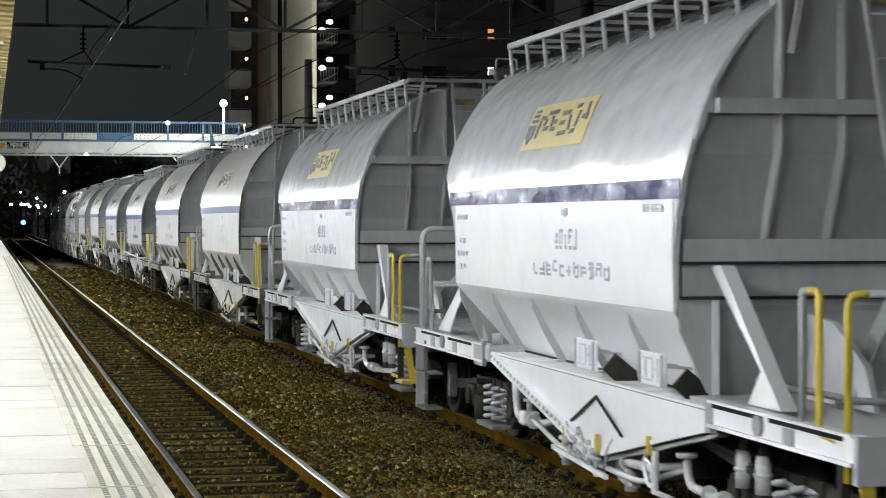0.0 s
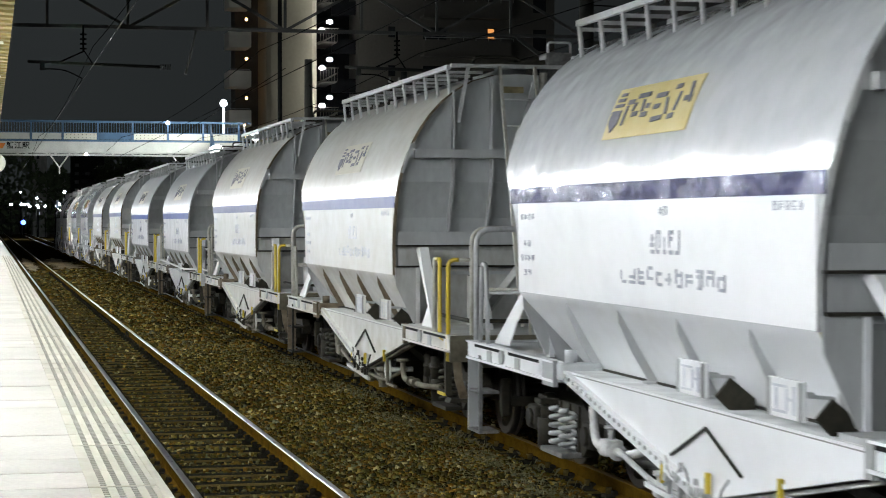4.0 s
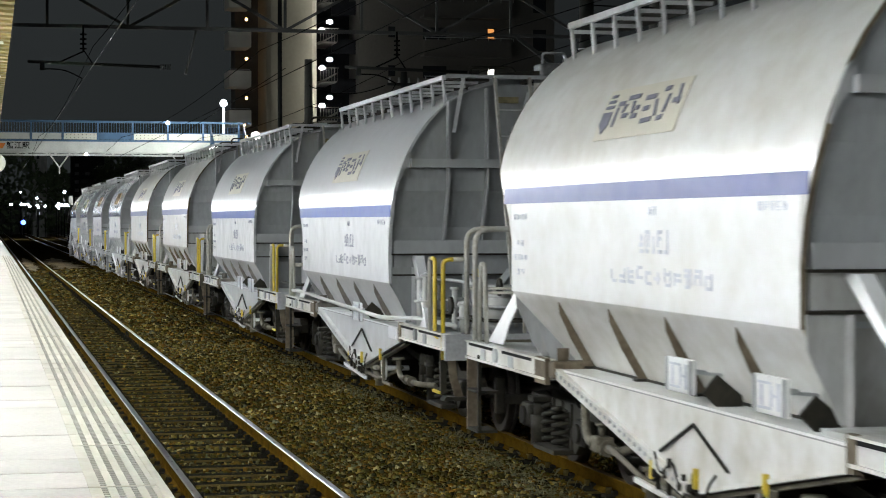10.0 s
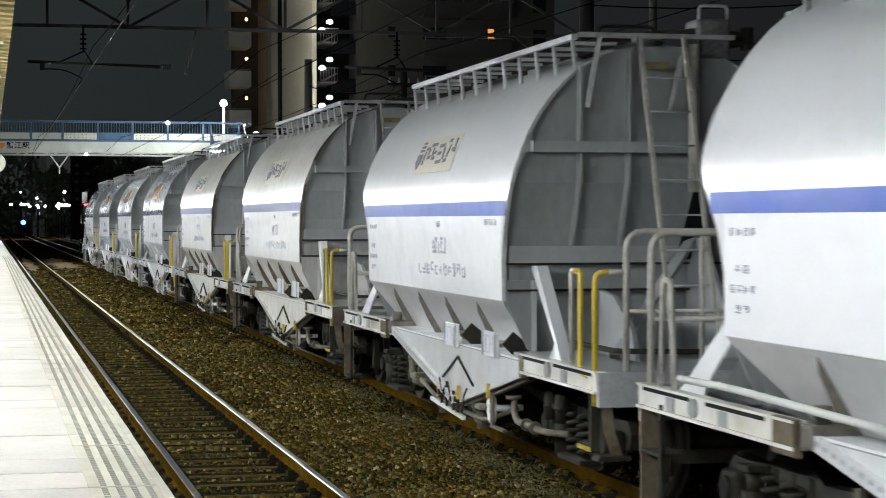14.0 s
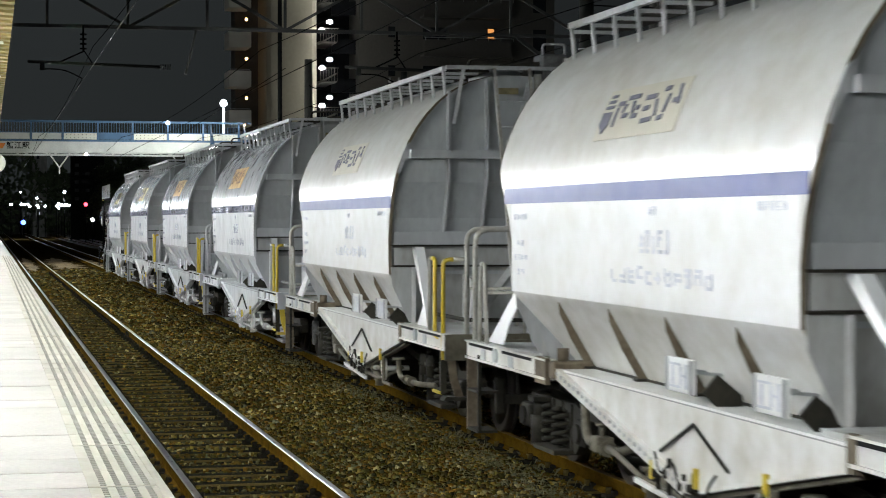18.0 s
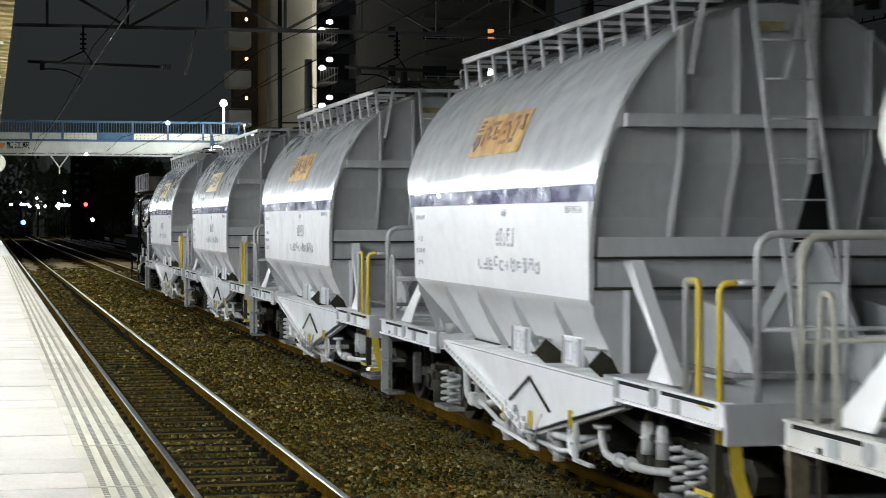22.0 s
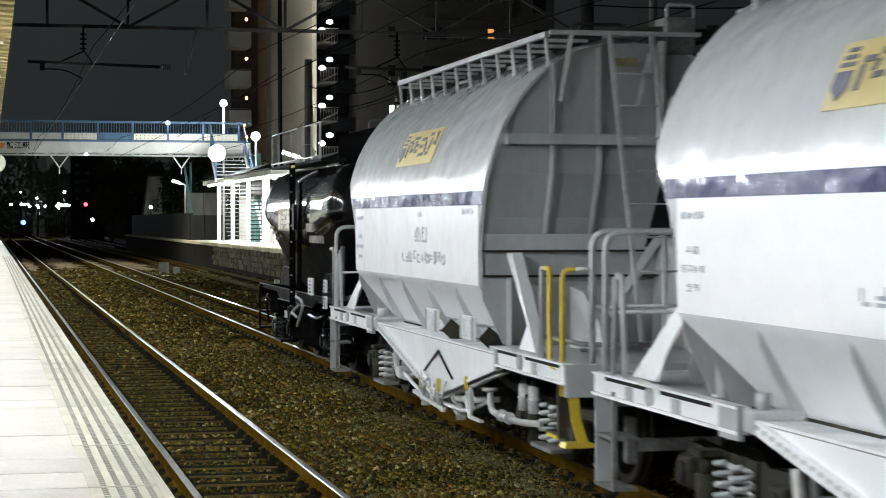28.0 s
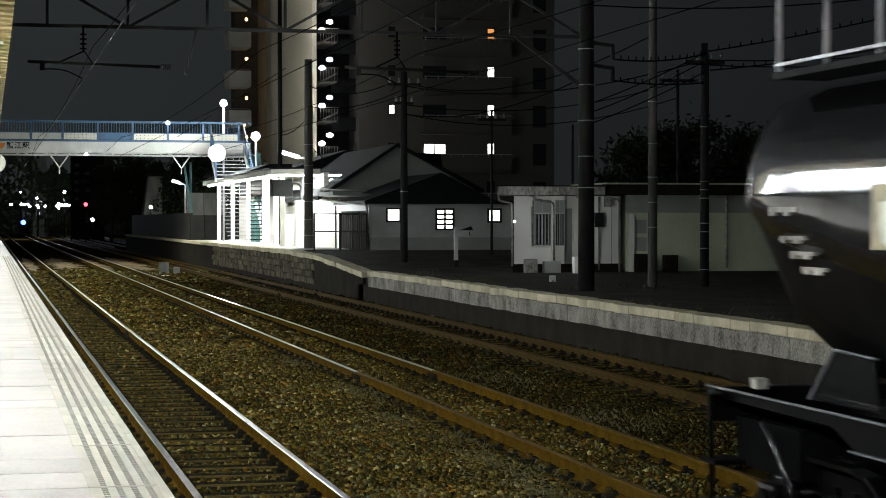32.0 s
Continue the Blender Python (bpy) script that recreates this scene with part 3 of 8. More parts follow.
def make_far_platform():
    pl = thing("old_platform", (0, 0, 0), "old platform with a stained wall and pale capstones", "platform", kind="structure")
    bm = B()
    # low part, ramp, raised part
    side = [(4, BED - 0.2), (58, BED - 0.2), (58, 0.60), (4, 0.60)]
    slab(bm, side, "x", FAR + 0.1, FAR + 60)
    part("low_fill", bm, M["asphalt"], pl)
    bm = B()
    slab(bm, [(58.0, BED - 0.2), (64.5, BED - 0.2), (64.5, 0.98), (58.0, 0.60)], "x", FAR + 0.08, FAR + 60)
    slab(bm, [(64.5, BED - 0.2), (160.0, BED - 0.2), (160.0, 1.08), (72, 1.08), (64.5, 0.98)], "x", FAR + 0.08, FAR + 60)
    part("raised_fill", bm, M["asphalt"], pl)
    # lower wall: one near-black concrete below the whitish band
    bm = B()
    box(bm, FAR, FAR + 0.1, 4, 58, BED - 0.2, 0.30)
    part("lower_wall", bm, M["wall_dark"], pl, "dark lower platform wall")
    rnd = random.Random(12)
    caps, bands = {}, {}
    for wd in (0.55, 0.65, 0.75, 0.85):
        bm = B()
        box(bm, FAR - 0.05, FAR + 0.35, 0.005, wd - 0.005, -0.15, 0.0, 0.014)
        caps[wd] = mesh_of("capstone", bm, M["cap"])
        bm = B()
        box(bm, FAR - 0.02, FAR + 0.1, 0.002, wd - 0.002, -0.30, 0.0, 0.004)
        bands[wd] = mesh_of("wall_slab", bm, M["band"])
    y = 4.0
    while y < 56.2:
        wd = rnd.choice(list(caps))
        piece("capstone", caps[wd], pl, (rnd.uniform(-0.014, 0.014), y, 0.722 + rnd.uniform(-0.01, 0.01)), Matrix.Rotation(rnd.uniform(-0.01, 0.01), 4, "X"))
        piece("wall_slab", bands[wd], pl, (rnd.uniform(-0.006, 0.006), y, 0.562 + rnd.uniform(-0.008, 0.008)))
        y += wd
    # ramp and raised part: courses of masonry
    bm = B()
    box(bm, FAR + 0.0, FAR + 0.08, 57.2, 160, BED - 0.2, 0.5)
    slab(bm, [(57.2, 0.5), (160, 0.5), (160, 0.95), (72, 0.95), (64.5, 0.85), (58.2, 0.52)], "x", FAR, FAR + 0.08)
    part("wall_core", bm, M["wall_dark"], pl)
    shapes = []
    for w in (0.38, 0.55, 0.72, 0.95):
        bm = B()
        box(bm, -0.05, 0.02, 0.012, w - 0.012, 0.010, 0.222, 0.03)
        shapes.append((w, mesh_of("wall_stone", bm, M["masonry"])))
    for row in range(4):
        y = 66.0 + 0.2 * (row % 2)
        while y < 96:
            w, me2 = random.choice(shapes)
            piece("wall_stone", me2, pl, (FAR + random.uniform(-0.035, 0.02), y, 0.02 + 0.23 * row + random.uniform(-0.02, 0.01)), Matrix.Rotation(random.uniform(-0.03, 0.03), 4, "X"))
            y += w
    def coping_top(y):
        return 0.66 + 0.34 * (y - 57) / 7.5 if y < 64.5 else 1.0 + 0.10 * (y - 64.5) / 7.5 if y < 72 else 1.10
    y = 57.0
    while y < 104:
        wd = rnd.uniform(0.6, 1.1)
        bm = B()
        z0, z1, o = coping_top(y) + rnd.uniform(-0.02, 0.015), coping_top(y + wd) + rnd.uniform(-0.02, 0.015), rnd.uniform(-0.03, 0.02)
        slab(bm, [(y + 0.008, z0 - 0.15), (y + wd - 0.008, z1 - 0.15), (y + wd - 0.008, z1), (y + 0.008, z0)], "x", FAR - 0.08 + o, FAR + 0.4)
        part("coping_stone", bm, M["cap"], pl)
        y += wd
    bm = B()
    slab(bm, [(104.6, 0.95), (160, 0.95), (160, 1.10), (104.6, 1.10)], "x", FAR - 0.08, FAR + 0.4)
    part("coping", bm, M["cap"], pl)
    bm = B()
    box(bm, FAR + 0.42, FAR + 2.6, 74, 160, 1.08, 1.104)
    part("paving", bm, M["deck"], pl)


make_far_platform()


# ---- footbridge over the tracks ----
def make_bridge():
    br = thing("footbridge", (0, 100, 0), "white steel footbridge with blue railings over the tracks", "footbridge")
    bm = B()
    box(bm, -9, 12.9, -0.7, -0.55, 5.56, 6.10, 0.01)
    part("girder", bm, M["bridge"], br, "white painted girder")
    bm = B()
    box(bm, -9, 12.9, 1.35, 1.5, 5.56, 6.10)
    part("girder", bm, M["bridge"], br)
    bm = B()
    box(bm, -9, 12.9, -0.55, 1.35, 5.85, 5.97)
    part("deck", bm, M["wall"], br)
    bm = B()
    box(bm, -9, 12.9, -0.74, -0.70, 6.08, 6.17)
    box(bm, -9, 12.9, -0.78, -0.62, 7.02, 7.12)
    box(bm, -9, 12.9, -0.74, -0.70, 6.50, 6.54)
    part("railing", bm, M["bridge_blue"], br, "blue railing")
    bm = B()
    box(bm, -0.05, 0.05, -0.06, 0.06, 6.1, 7.05)
    post = mesh_of("railing_post", bm, M["bridge_blue"])
    xs = [-6.7, -4.95, -3.2, -1.45, 0.33, 2.07, 3.6, 5.32, 7.02, 8.76, 10.52, 12.3]
    for x in xs:
        piece("railing_post", post, br, (x, -0.7, 0))
    bm = B()
    rod(bm, (0, 0, 6.54), (0, 0, 7.03), 0.012, 5)
    bar = mesh_of("bar", bm, M["bridge_blue"])
    bm = B()
    rod(bm, (0, 0, 0), (0, -0.015, 0), 0.02, 6)
    bolt = mesh_of("bolt", bm, M["iron"])
    kinds = ("bridge", "bridge", "bridge", "bridge", "bridge", "bridge", "bridge_cream", "bridge_blue", "bridge_cream", "bridge", "bridge_cream")
    for a, b, k in zip(xs, xs[1:], kinds):
        bm = B()
        box(bm, a + 0.06, b - 0.06, -0.70, -0.67, 6.19, 6.50)
        panel = part("panel", bm, M[k], br, "cream panel with rows of bolts" if k == "bridge_cream" else "")
        n = int((b - a) / 0.13)
        for i in range(1, n):
            piece("bar", bar, panel, (a + (b - a) * i / n, -0.685, 0))
        if k == "bridge_cream":
            for i in range(8):
                for z in (6.27, 6.42):
                    piece("bolt", bolt, panel, (a + 0.2 + i * 0.19, -0.70, z))
    # lattice and brackets below the girder
    bm = B()
    rod(bm, (-9, -0.6, 5.42), (12.9, -0.6, 5.42), 0.045)
    for i in range(16):
        x = -8.5 + i * 1.4
        rod(bm, (x, -0.6, 5.42), (x + 0.35, -0.6, 5.57), 0.03, 6)
        rod(bm, (x + 0.7, -0.6, 5.42), (x + 0.35, -0.6, 5.57), 0.03, 6)
    part("lattice", bm, M["bridge"], br)
    for x in (-3.0, 3.45, 9.45):
        bm = B()
        rod(bm, (x - 0.5, -0.5, 5.5), (x, -0.5, 4.8), 0.035)
        rod(bm, (x + 0.5, -0.5, 5.5), (x, -0.5, 4.8), 0.035)
        rod(bm, (x, -0.5, 4.85), (x, -0.5, 4.5), 0.035)
        part("bracket", bm, M["bridge"], br)
    for x in (-7.5, 13.3):
        for dy in (-0.4, 1.2):
            bm = B()
            box(bm, x - 0.13, x + 0.13, dy - 0.13, dy + 0.13, 1.1, 5.6)
            part("pier", bm, M["teal"], br)
    # name board: mark and characters
    bm = B()
    slab(bm, [(0.40, 5.72), (0.72, 5.72), (0.85, 5.98), (0.40, 5.98)], "y", -0.715, -0.702)
    part("emblem", bm, M["orange"], br, "plain orange emblem")
    cu = bpy.data.curves.new("name_text", "FONT")
    cu.body = "蟹江駅"
    cu.offset = 0.006
    cu.size, cu.extrude, cu.align_x, cu.align_y = 0.37, 0.004, "LEFT", "CENTER"
    cu.space_character = 1.06
    tx = new("station_name", cu)
    tx.parent = br
    tx.matrix_basis = pose(0.88, -0.708, 5.85, 90, 0, 0)
    cu.materials.append(M["dark"])
    # stair down to the far platform
    st = thing("stairway", (0, 0, 0), "roofless steel stairway from the footbridge to the platform", "stairway")
    n = 26
    bm = B()
    box(bm, 10.9, 12.5, -0.16, 0.16, -0.03, 0.0)
    tread = mesh_of("tread", bm, M["steel"])
    for i in range(n):
        f = i / (n - 1)
        piece("tread", tread, st, (0, 99.2 - 7.4 * f, 5.9 - 4.6 * f))
    for x in (10.86, 12.54):
        bm = B()
        foot = 96.6 if x < 11 else 91.6
        drop = (99.4 - foot) / 7.8
        slab(bm, [(99.4, 5.7), (foot, 5.7 - 4.6 * drop), (foot, 6.05 - 4.6 * drop), (99.4, 6.05)], "x", x - 0.04, x + 0.04)
        part("stringer", bm, M["bridge"], st)
        bm = B()
        path(bm, [(x, 99.4, 7.05), (x, foot, 7.05 - 4.65 * drop), (x, foot, 5.9 - 4.65 * drop)], 0.035)
        hr = part("handrail", bm, M["bridge_blue"], st)
        for i in range(9):
            f = i / 8
            bm = B()
            f *= drop
            rod(bm, (x, 99.4 - 7.8 * f, 5.9 - 4.6 * f), (x, 99.4 - 7.8 * f, 7.05 - 4.65 * f), 0.02, 6)
            part("baluster", bm, M["bridge_blue"], hr)


make_bridge()


# ---- station canopy, houses ----
def make_canopy():
    st = thing("station_canopy", (0, 0, 0), "white station canopy with a tube-lit soffit", "canopy")
    bm = B()
    slab(bm, [(11.2, 4.06), (11.2, 4.26), (13.25, 4.30), (13.25, 4.06)], "y", 80, 106)
    roof = part("roof", bm, M["bridge_cream"], st)
    bm = B()
    slab(bm, [(11.14, 4.264), (11.14, 4.33), (13.3, 4.37), (13.3, 4.304)], "y", 79.9, 88)
    slab(bm, [(11.14, 4.264), (11.14, 4.33), (12.3, 4.72), (13.3, 4.72), (13.3, 4.304)], "y", 88.004, 106)
    part("roof_cover", bm, M["roof"], roof, "dark roof cover")
    for y in (81, 86.5, 92, 98, 104):
        bm = B()
        box(bm, 11.75, 11.93, y - 0.09, y + 0.09, 1.1, 4.14)
        part("post", bm, M["plaster"], st)
    bm = B()
    rod(bm, (11.45, 80.4, 4.03), (11.45, 105.5, 4.03), 0.06)
    part("tube", bm, M["lit_tube"], st, "lit white fluorescent tube")
    bm = B()
    rod(bm, (11.4, 80.2, 4.03), (14.4, 80.2, 4.03), 0.045)
    part("tube", bm, M["lit_tube"], st, "lit white fluorescent tube")
    # back wall, fence and boards that the light falls on
    bm = B()
    box(bm, 13.4, 13.6, 80, 108, 1.08, 4.15)
    part("back_wall", bm, M["plaster"], st)
    bm = B()
    box(bm, 12.5, 13.1, 85.5, 85.6, 1.1, 2.35)
    part("notice_board", bm, M["bridge_cream"], st)
    for x in (11.3, 11.7, 12.9):
        bm = B()
        box(bm, x, x + 0.22, 82.6, 82.75, 1.1, 4.1)
        part("pillar", bm, M["bridge"], st)
    bm = B()
    box(bm, 11.52, 12.1, 88.8, 88.9, 0, 0.05)
    slat = mesh_of("louver_slat", bm, M["iron"])
    for i in range(15):
        piece("louver_slat", slat, st, (0, 0, 1.3 + i * 0.17))


make_canopy()
for ly in (83, 89, 95, 101):
    lamp("canopy_light", "AREA", (11.7, ly, 3.95), 420, COOL, (0.2, 5.0))
lamp("canopy_light", "AREA", (12.9, 81.5, 3.95), 320, COOL, (2.4, 0.4))


def windows(bm, frames, x0, x1, z0, z1, y, nx, nz):
    box(bm, x0, x1, y - 0.02, y, z0, z1)
    t = 0.035
    for i in range(nx + 1):
        x = x0 + (x1 - x0) * i / nx
        box(frames, x - t, x + t, y - 0.05, y + 0.01, z0 - t, z1 + t)
    for i in range(nz + 1):
        z = z0 + (z1 - z0) * i / nz
        box(frames, x0 - t, x1 + t, y - 0.046, y + 0.008, z - t, z + t)


def add_window(parent, x0, x1, z0, z1, y, nx, nz, glass, fr="dark", label=""):
    a, b = B(), B()
    windows(a, b, x0, x1, z0, z1, y, nx, nz)
    w = part("window", b, M[fr], parent)
    part("pane", a, M[glass], w, label)
    return w


def make_houses():
    h = thing("station_house", (0, 0, 0), "grey plastered house with dark hipped roofs and lit windows", "house")
    bm = B()
    box(bm, 13.75, 19.2, 72, 79, 0.6, 2.9)
    part("wall", bm, M["bridge"], h)
    bm = B()
    slab(bm, [(13.5, 2.9), (16.4, 3.95), (18.5, 2.9)], "y", 71.5, 78)
    part("porch_roof", bm, M["roof"], h)
    bm = B()
    slab(bm, [(13.5, 2.80), (19.4, 2.80), (19.4, 2.92), (13.5, 2.92)], "y", 71.45, 79)
    part("eave", bm, M["roof"], h)
    bm = B()
    slab(bm, [(13.4, 3.3), (16.05, 5.15), (19.2, 3.6), (19.2, 2.85), (13.4, 2.85)], "y", 78.1, 90)
    part("gable", bm, M["plaster_grey"], h, "grey plastered gable")
    bm = B()
    slab(bm, [(12.8, 3.15), (16.05, 5.30), (16.05, 5.16), (12.8, 2.98)], "y", 77.8, 90)
    part("roof", bm, M["roof"], h)
    bm = B()
    slab(bm, [(16.05, 5.30), (19.6, 3.45), (19.6, 3.3), (16.05, 5.16)], "y", 77.8, 90)
    part("roof", bm, M["roof"], h)
    bm = B()
    slab(bm, [(12.2, 4.1), (16.2, 5.45), (20.6, 5.3), (21.0, 3.0), (12.2, 3.4)], "y", 90.1, 98)
    part("rear_roof", bm, M["roof"], h)
    add_window(h, 14.42, 14.92, 2.15, 2.62, 71.99, 1, 1, "lit_white", label="lit white window")
    add_window(h, 16.30, 16.95, 1.85, 2.60, 71.99, 2, 4, "lit_white", label="lit window with glazing bars")
    add_window(h, 18.30, 18.78, 2.13, 2.60, 71.99, 1, 1, "lit_white", label="lit white window")
    bm = B()
    box(bm, 13.75, 19.2, 71.97, 72.0, 0.6, 1.55)
    part("plinth", bm, M["plaster_grey"], h)
    for k in range(4):
        bm = B()
        box(bm, 13.72, 13.748, 72.5 + k * 1.35, 73.7 + k * 1.35, 0.7, 2.55)
        part("shutter", bm, M["wall_dark"], h, "dark closed shutter")
    bm = B()
    path(bm, bent([(12.9, 77.7, 3.0), (13.7, 72.2, 2.75), (13.72, 71.9, 0.8)], 0.15), 0.04)
    part("downpipe", bm, M["wall"], h)
    bm = B()
    path(bm, [(12.85, 77.7, 3.42), (13.9, 77.65, 3.39), (14.85, 77.6, 3.33)], 0.035)
    part("gutter", bm, M["bridge"], h, "pale gutter below the gable")
    bm = B()
    slab(bm, [(12.82, 3.14), (14.9, 3.10), (14.9, 3.16), (12.82, 3.30)], "y", 74.5, 77.75)
    part("soffit", bm, M["plaster_grey"], h)

    a = thing("annex", (0, 58, 0), "low white flat-roofed annex with curtained sliding windows", "house")

    def A(name, m, x0, x1, y0, y1, z0, z1, parent=None, text="", bevel=0.0):
        bm = B()
        box(bm, x0, x1, y0, y1, z0, z1, bevel)
        return part(name, bm, M[m], parent or a, text)
    bm = B()
    slab(bm, [(15.55, 0), (16.13, 0), (16.13, 1.6), (16.02, 1.6)], "z", 0.6, 2.93)
    part("wall", bm, M["plaster"], a)
    A("plinth", "wall_dark", 15.5, 18.95, -0.05, -0.002, 0.6, 0.86)
    A("panel_wall", "plaster", 16.13, 17.16, 0.06, 1.6, 0.6, 1.42)
    A("lintel", "plaster", 16.13, 17.16, 0.06, 1.6, 2.80, 2.93)
    A("recess_wall", "plaster", 17.16, 18.10, 0.5, 1.6, 0.6, 2.93)
    A("wall", "plaster", 18.10, 18.95, 0, 1.6, 0.6, 2.93)
    A("wall_seam", "wall", 18.64, 18.655, -0.008, 0, 0.6, 2.9)
    A("back_wall", "plaster_grey", 16.06, 18.9, 1.6, 1.75, 0.6, 2.93)
    for nm, m, g, z0, z1 in (("flat_roof", "wall", 0.0, 2.95, 3.20), ("roof_edge", "iron", 0.04, 3.20, 3.235)):
        bm = B()
        slab(bm, [(14.84 - g, -0.75 - g), (18.2 + g, -0.75 - g), (18.2 + g, 1.8 + g), (15.6 - g, 1.8 + g)], "z", z0, z1)
        part(nm, bm, M[m], a)
    A("beam_end", "wall", 17.45, 17.6, -0.85, -0.2, 2.86, 3.22)
    # window bay: transoms, two sashes with curtains
    for x0, x1 in ((16.20, 16.72), (16.86, 17.15)):
        w = A("window", "bridge", x0 - 0.02, x1 + 0.02, 0.03, 0.09, 2.37, 2.42)
        A("sill", "bridge", x0 - 0.02, x1 + 0.02, 0.0, 0.09, 1.40, 1.44, w)
        for x in (x0 - 0.02, (x0 + x1) / 2 - 0.012, x1):
            A("frame", "steel", x, x + 0.024, 0.02, 0.07, 1.44, 2.80, w)
        A("transom_pane", "plaster_grey", x0, x1, 0.075, 0.085, 2.42, 2.80, w, "frosted pane")
        A("pane", "glass_dark", x0, x1, 0.075, 0.085, 1.44, 2.37, w)
        n = 5
        for k in range(n):
            xx = x0 + (x1 - x0) * (k + 0.2) / n
            A("curtain_fold", "plaster_grey", xx, xx + (x1 - x0) / n * 0.45, 0.066, 0.074, 1.46, 2.36, w, "grey curtain fold")
    A("mullion", "plaster", 16.73, 16.85, -0.02, 0.08, 0.97, 2.93)
    A("door", "plaster_grey", 17.20, 17.52, 0.44, 0.5, 0.62, 2.55, text="grey door")
    A("meter_box", "plaster", 17.42, 17.60, -0.1, 0.1, 1.10, 2.05)
    A("wall_box", "dark", 18.10, 18.36, -0.14, -0.002, 1.98, 2.42)
    A("vent_box", "wall", 18.40, 18.62, -0.14, -0.002, 2.60, 2.86)
    for pts in ([(14.9, -0.6, 2.95), (15.0, -0.3, 2.78), (15.48, -0.05, 2.70), (15.48, -0.05, 0.8)], [(16.1, -0.6, 2.95), (16.1, -0.3, 2.82), (16.78, -0.06, 2.72), (16.80, -0.06, 0.95)],
                [(16.1, -0.06, 2.6), (16.12, -0.06, 1.4)], [(18.22, -0.06, 2.9), (18.23, -0.06, 0.65)], [(18.30, -0.4, 2.9), (18.88, -0.06, 2.8), (18.88, -0.06, 0.6)]):
        bm = B()
        path(bm, bent(pts, 0.08), 0.032)
        part("downpipe", bm, M["wall"], a)

    b = thing("store_house", (0, 58, 0), "greenish plastered store house with a flat eave", "house")

    def S(name, m, x0, x1, y0, y1, z0, z1, parent=None, text="", bevel=0.0):
        bm = B()
        box(bm, x0, x1, y0, y1, z0, z1, bevel)
        return part(name, bm, M[m], parent or b, text)
    S("wall", "plaster_green", 19.13, 27.0, 0.1, 3, 0.6, 2.97)
    S("upper_band", "plaster_grey", 19.13, 27.0, 0.08, 0.098, 2.42, 2.97)
    S("eave", "wall_dark", 18.30, 27.4, -0.5, 3.2, 2.98, 3.28, bevel=0.02)
    S("roof_edge", "plaster_green", 18.28, 27.42, -0.53, 3.22, 3.28, 3.33)
    S("post", "plaster", 19.20, 19.38, -0.02, 0.09, 0.6, 2.38, text="white door post")
    d = S("door", "plaster_green", 19.40, 19.85, 0.06, 0.095, 0.62, 2.34, text="greenish panelled door")
    for z in (0.72, 1.24, 1.78):
        S("door_panel", "plaster_grey", 19.46, 19.79, 0.045, 0.058, z, z + 0.42, d)
    bm = B()
    rod(bm, (22.4, 0.03, 0.7), (22.4, 0.03, 2.95), 0.04)
    part("downpipe", bm, M["wall"], b)


make_houses()


# ---- poles, gantry, wires ----
def make_pole(x, y, z0, z1, r, dark, label, bands=(), arms=()):
    p = thing("utility_pole", (x, y, z0), label, "pole", "poles beside the station houses")
    bm = B()
    rod(bm, (0, 0, -0.1), (0, 0, z1 - z0), r, 14, r * 0.8)
    part("shaft", bm, M["pole_dark" if dark else "pole"], p)
    if bands:
        for z in bands:
            bm = B()
            rod(bm, (0, 0, z - z0), (0, 0, z - z0 + 0.022), r * 1.03, 14)
            part("band", bm, M["steel"], p, "thin steel band")
    for z, w in arms:
        bm = B()
        box(bm, -w, w, -0.05, 0.05, z - z0, z - z0 + 0.09)
        arm = part("crossarm", bm, M["pole_dark"], p)
        for sx in (-0.85, -0.3, 0.3, 0.85):
            bm = B()
            rod(bm, (sx * w, 0, z - z0 + 0.09), (sx * w, 0, z - z0 + 0.26), 0.045, 8, 0.03)
            part("insulator", bm, M["plaster_grey"], arm)
    return p


make_pole(12.08, 75.7, 1.08, 8.4, 0.19, False, "dark lattice-clamped pole with cable clamps beside the canopy", (1.6, 2.2, 2.9, 3.6, 4.3, 5.1))
make_pole(13.02, 62.2, 0.7, 6.95, 0.13, True, "slim dark utility pole with short crossarms", (3.1,), ((6.5, 0.55), (5.9, 0.3)))
make_pole(13.07, 42.5, 0.6, 10.5, 0.19, True, "thick dark gantry pole with steel bands", (2.9, 3.6, 4.4, 5.2, 6.0))
make_pole(15.46, 44.9, 0.6, 10.5, 0.115, False, "grey concrete pole with thin bands", (2.0, 2.6, 3.2, 4.0, 5.0))
make_pole(16.65, 44.6, 0.6, 6.4, 0.10, True, "dark pole with ringed cable guards", (1.0, 1.5, 1.9, 2.1, 2.7, 2.9, 3.1, 4.4), ((5.9, 0.5),))
make_pole(17.1, 45.6, 0.6, 6.2, 0.05, True, "thin dark post behind the poles")
make_pole(12.75, 88.0, 1.08, 13.0, 0.115, True, "dark steel gantry post behind the canopy")
make_pole(21.5, 60.0, 0.6, 7.0, 0.06, True, "thin dark post behind the store house", (), ((6.6, 0.6),))
make_pole(16.9, 66.0, 0.6, 6.0, 0.05, True, "thin dark post behind the annex", (), ((5.6, 0.5),))
make_pole(18.6, 62.0, 0.6, 5.3, 0.05, True, "thin dark post behind the annex")


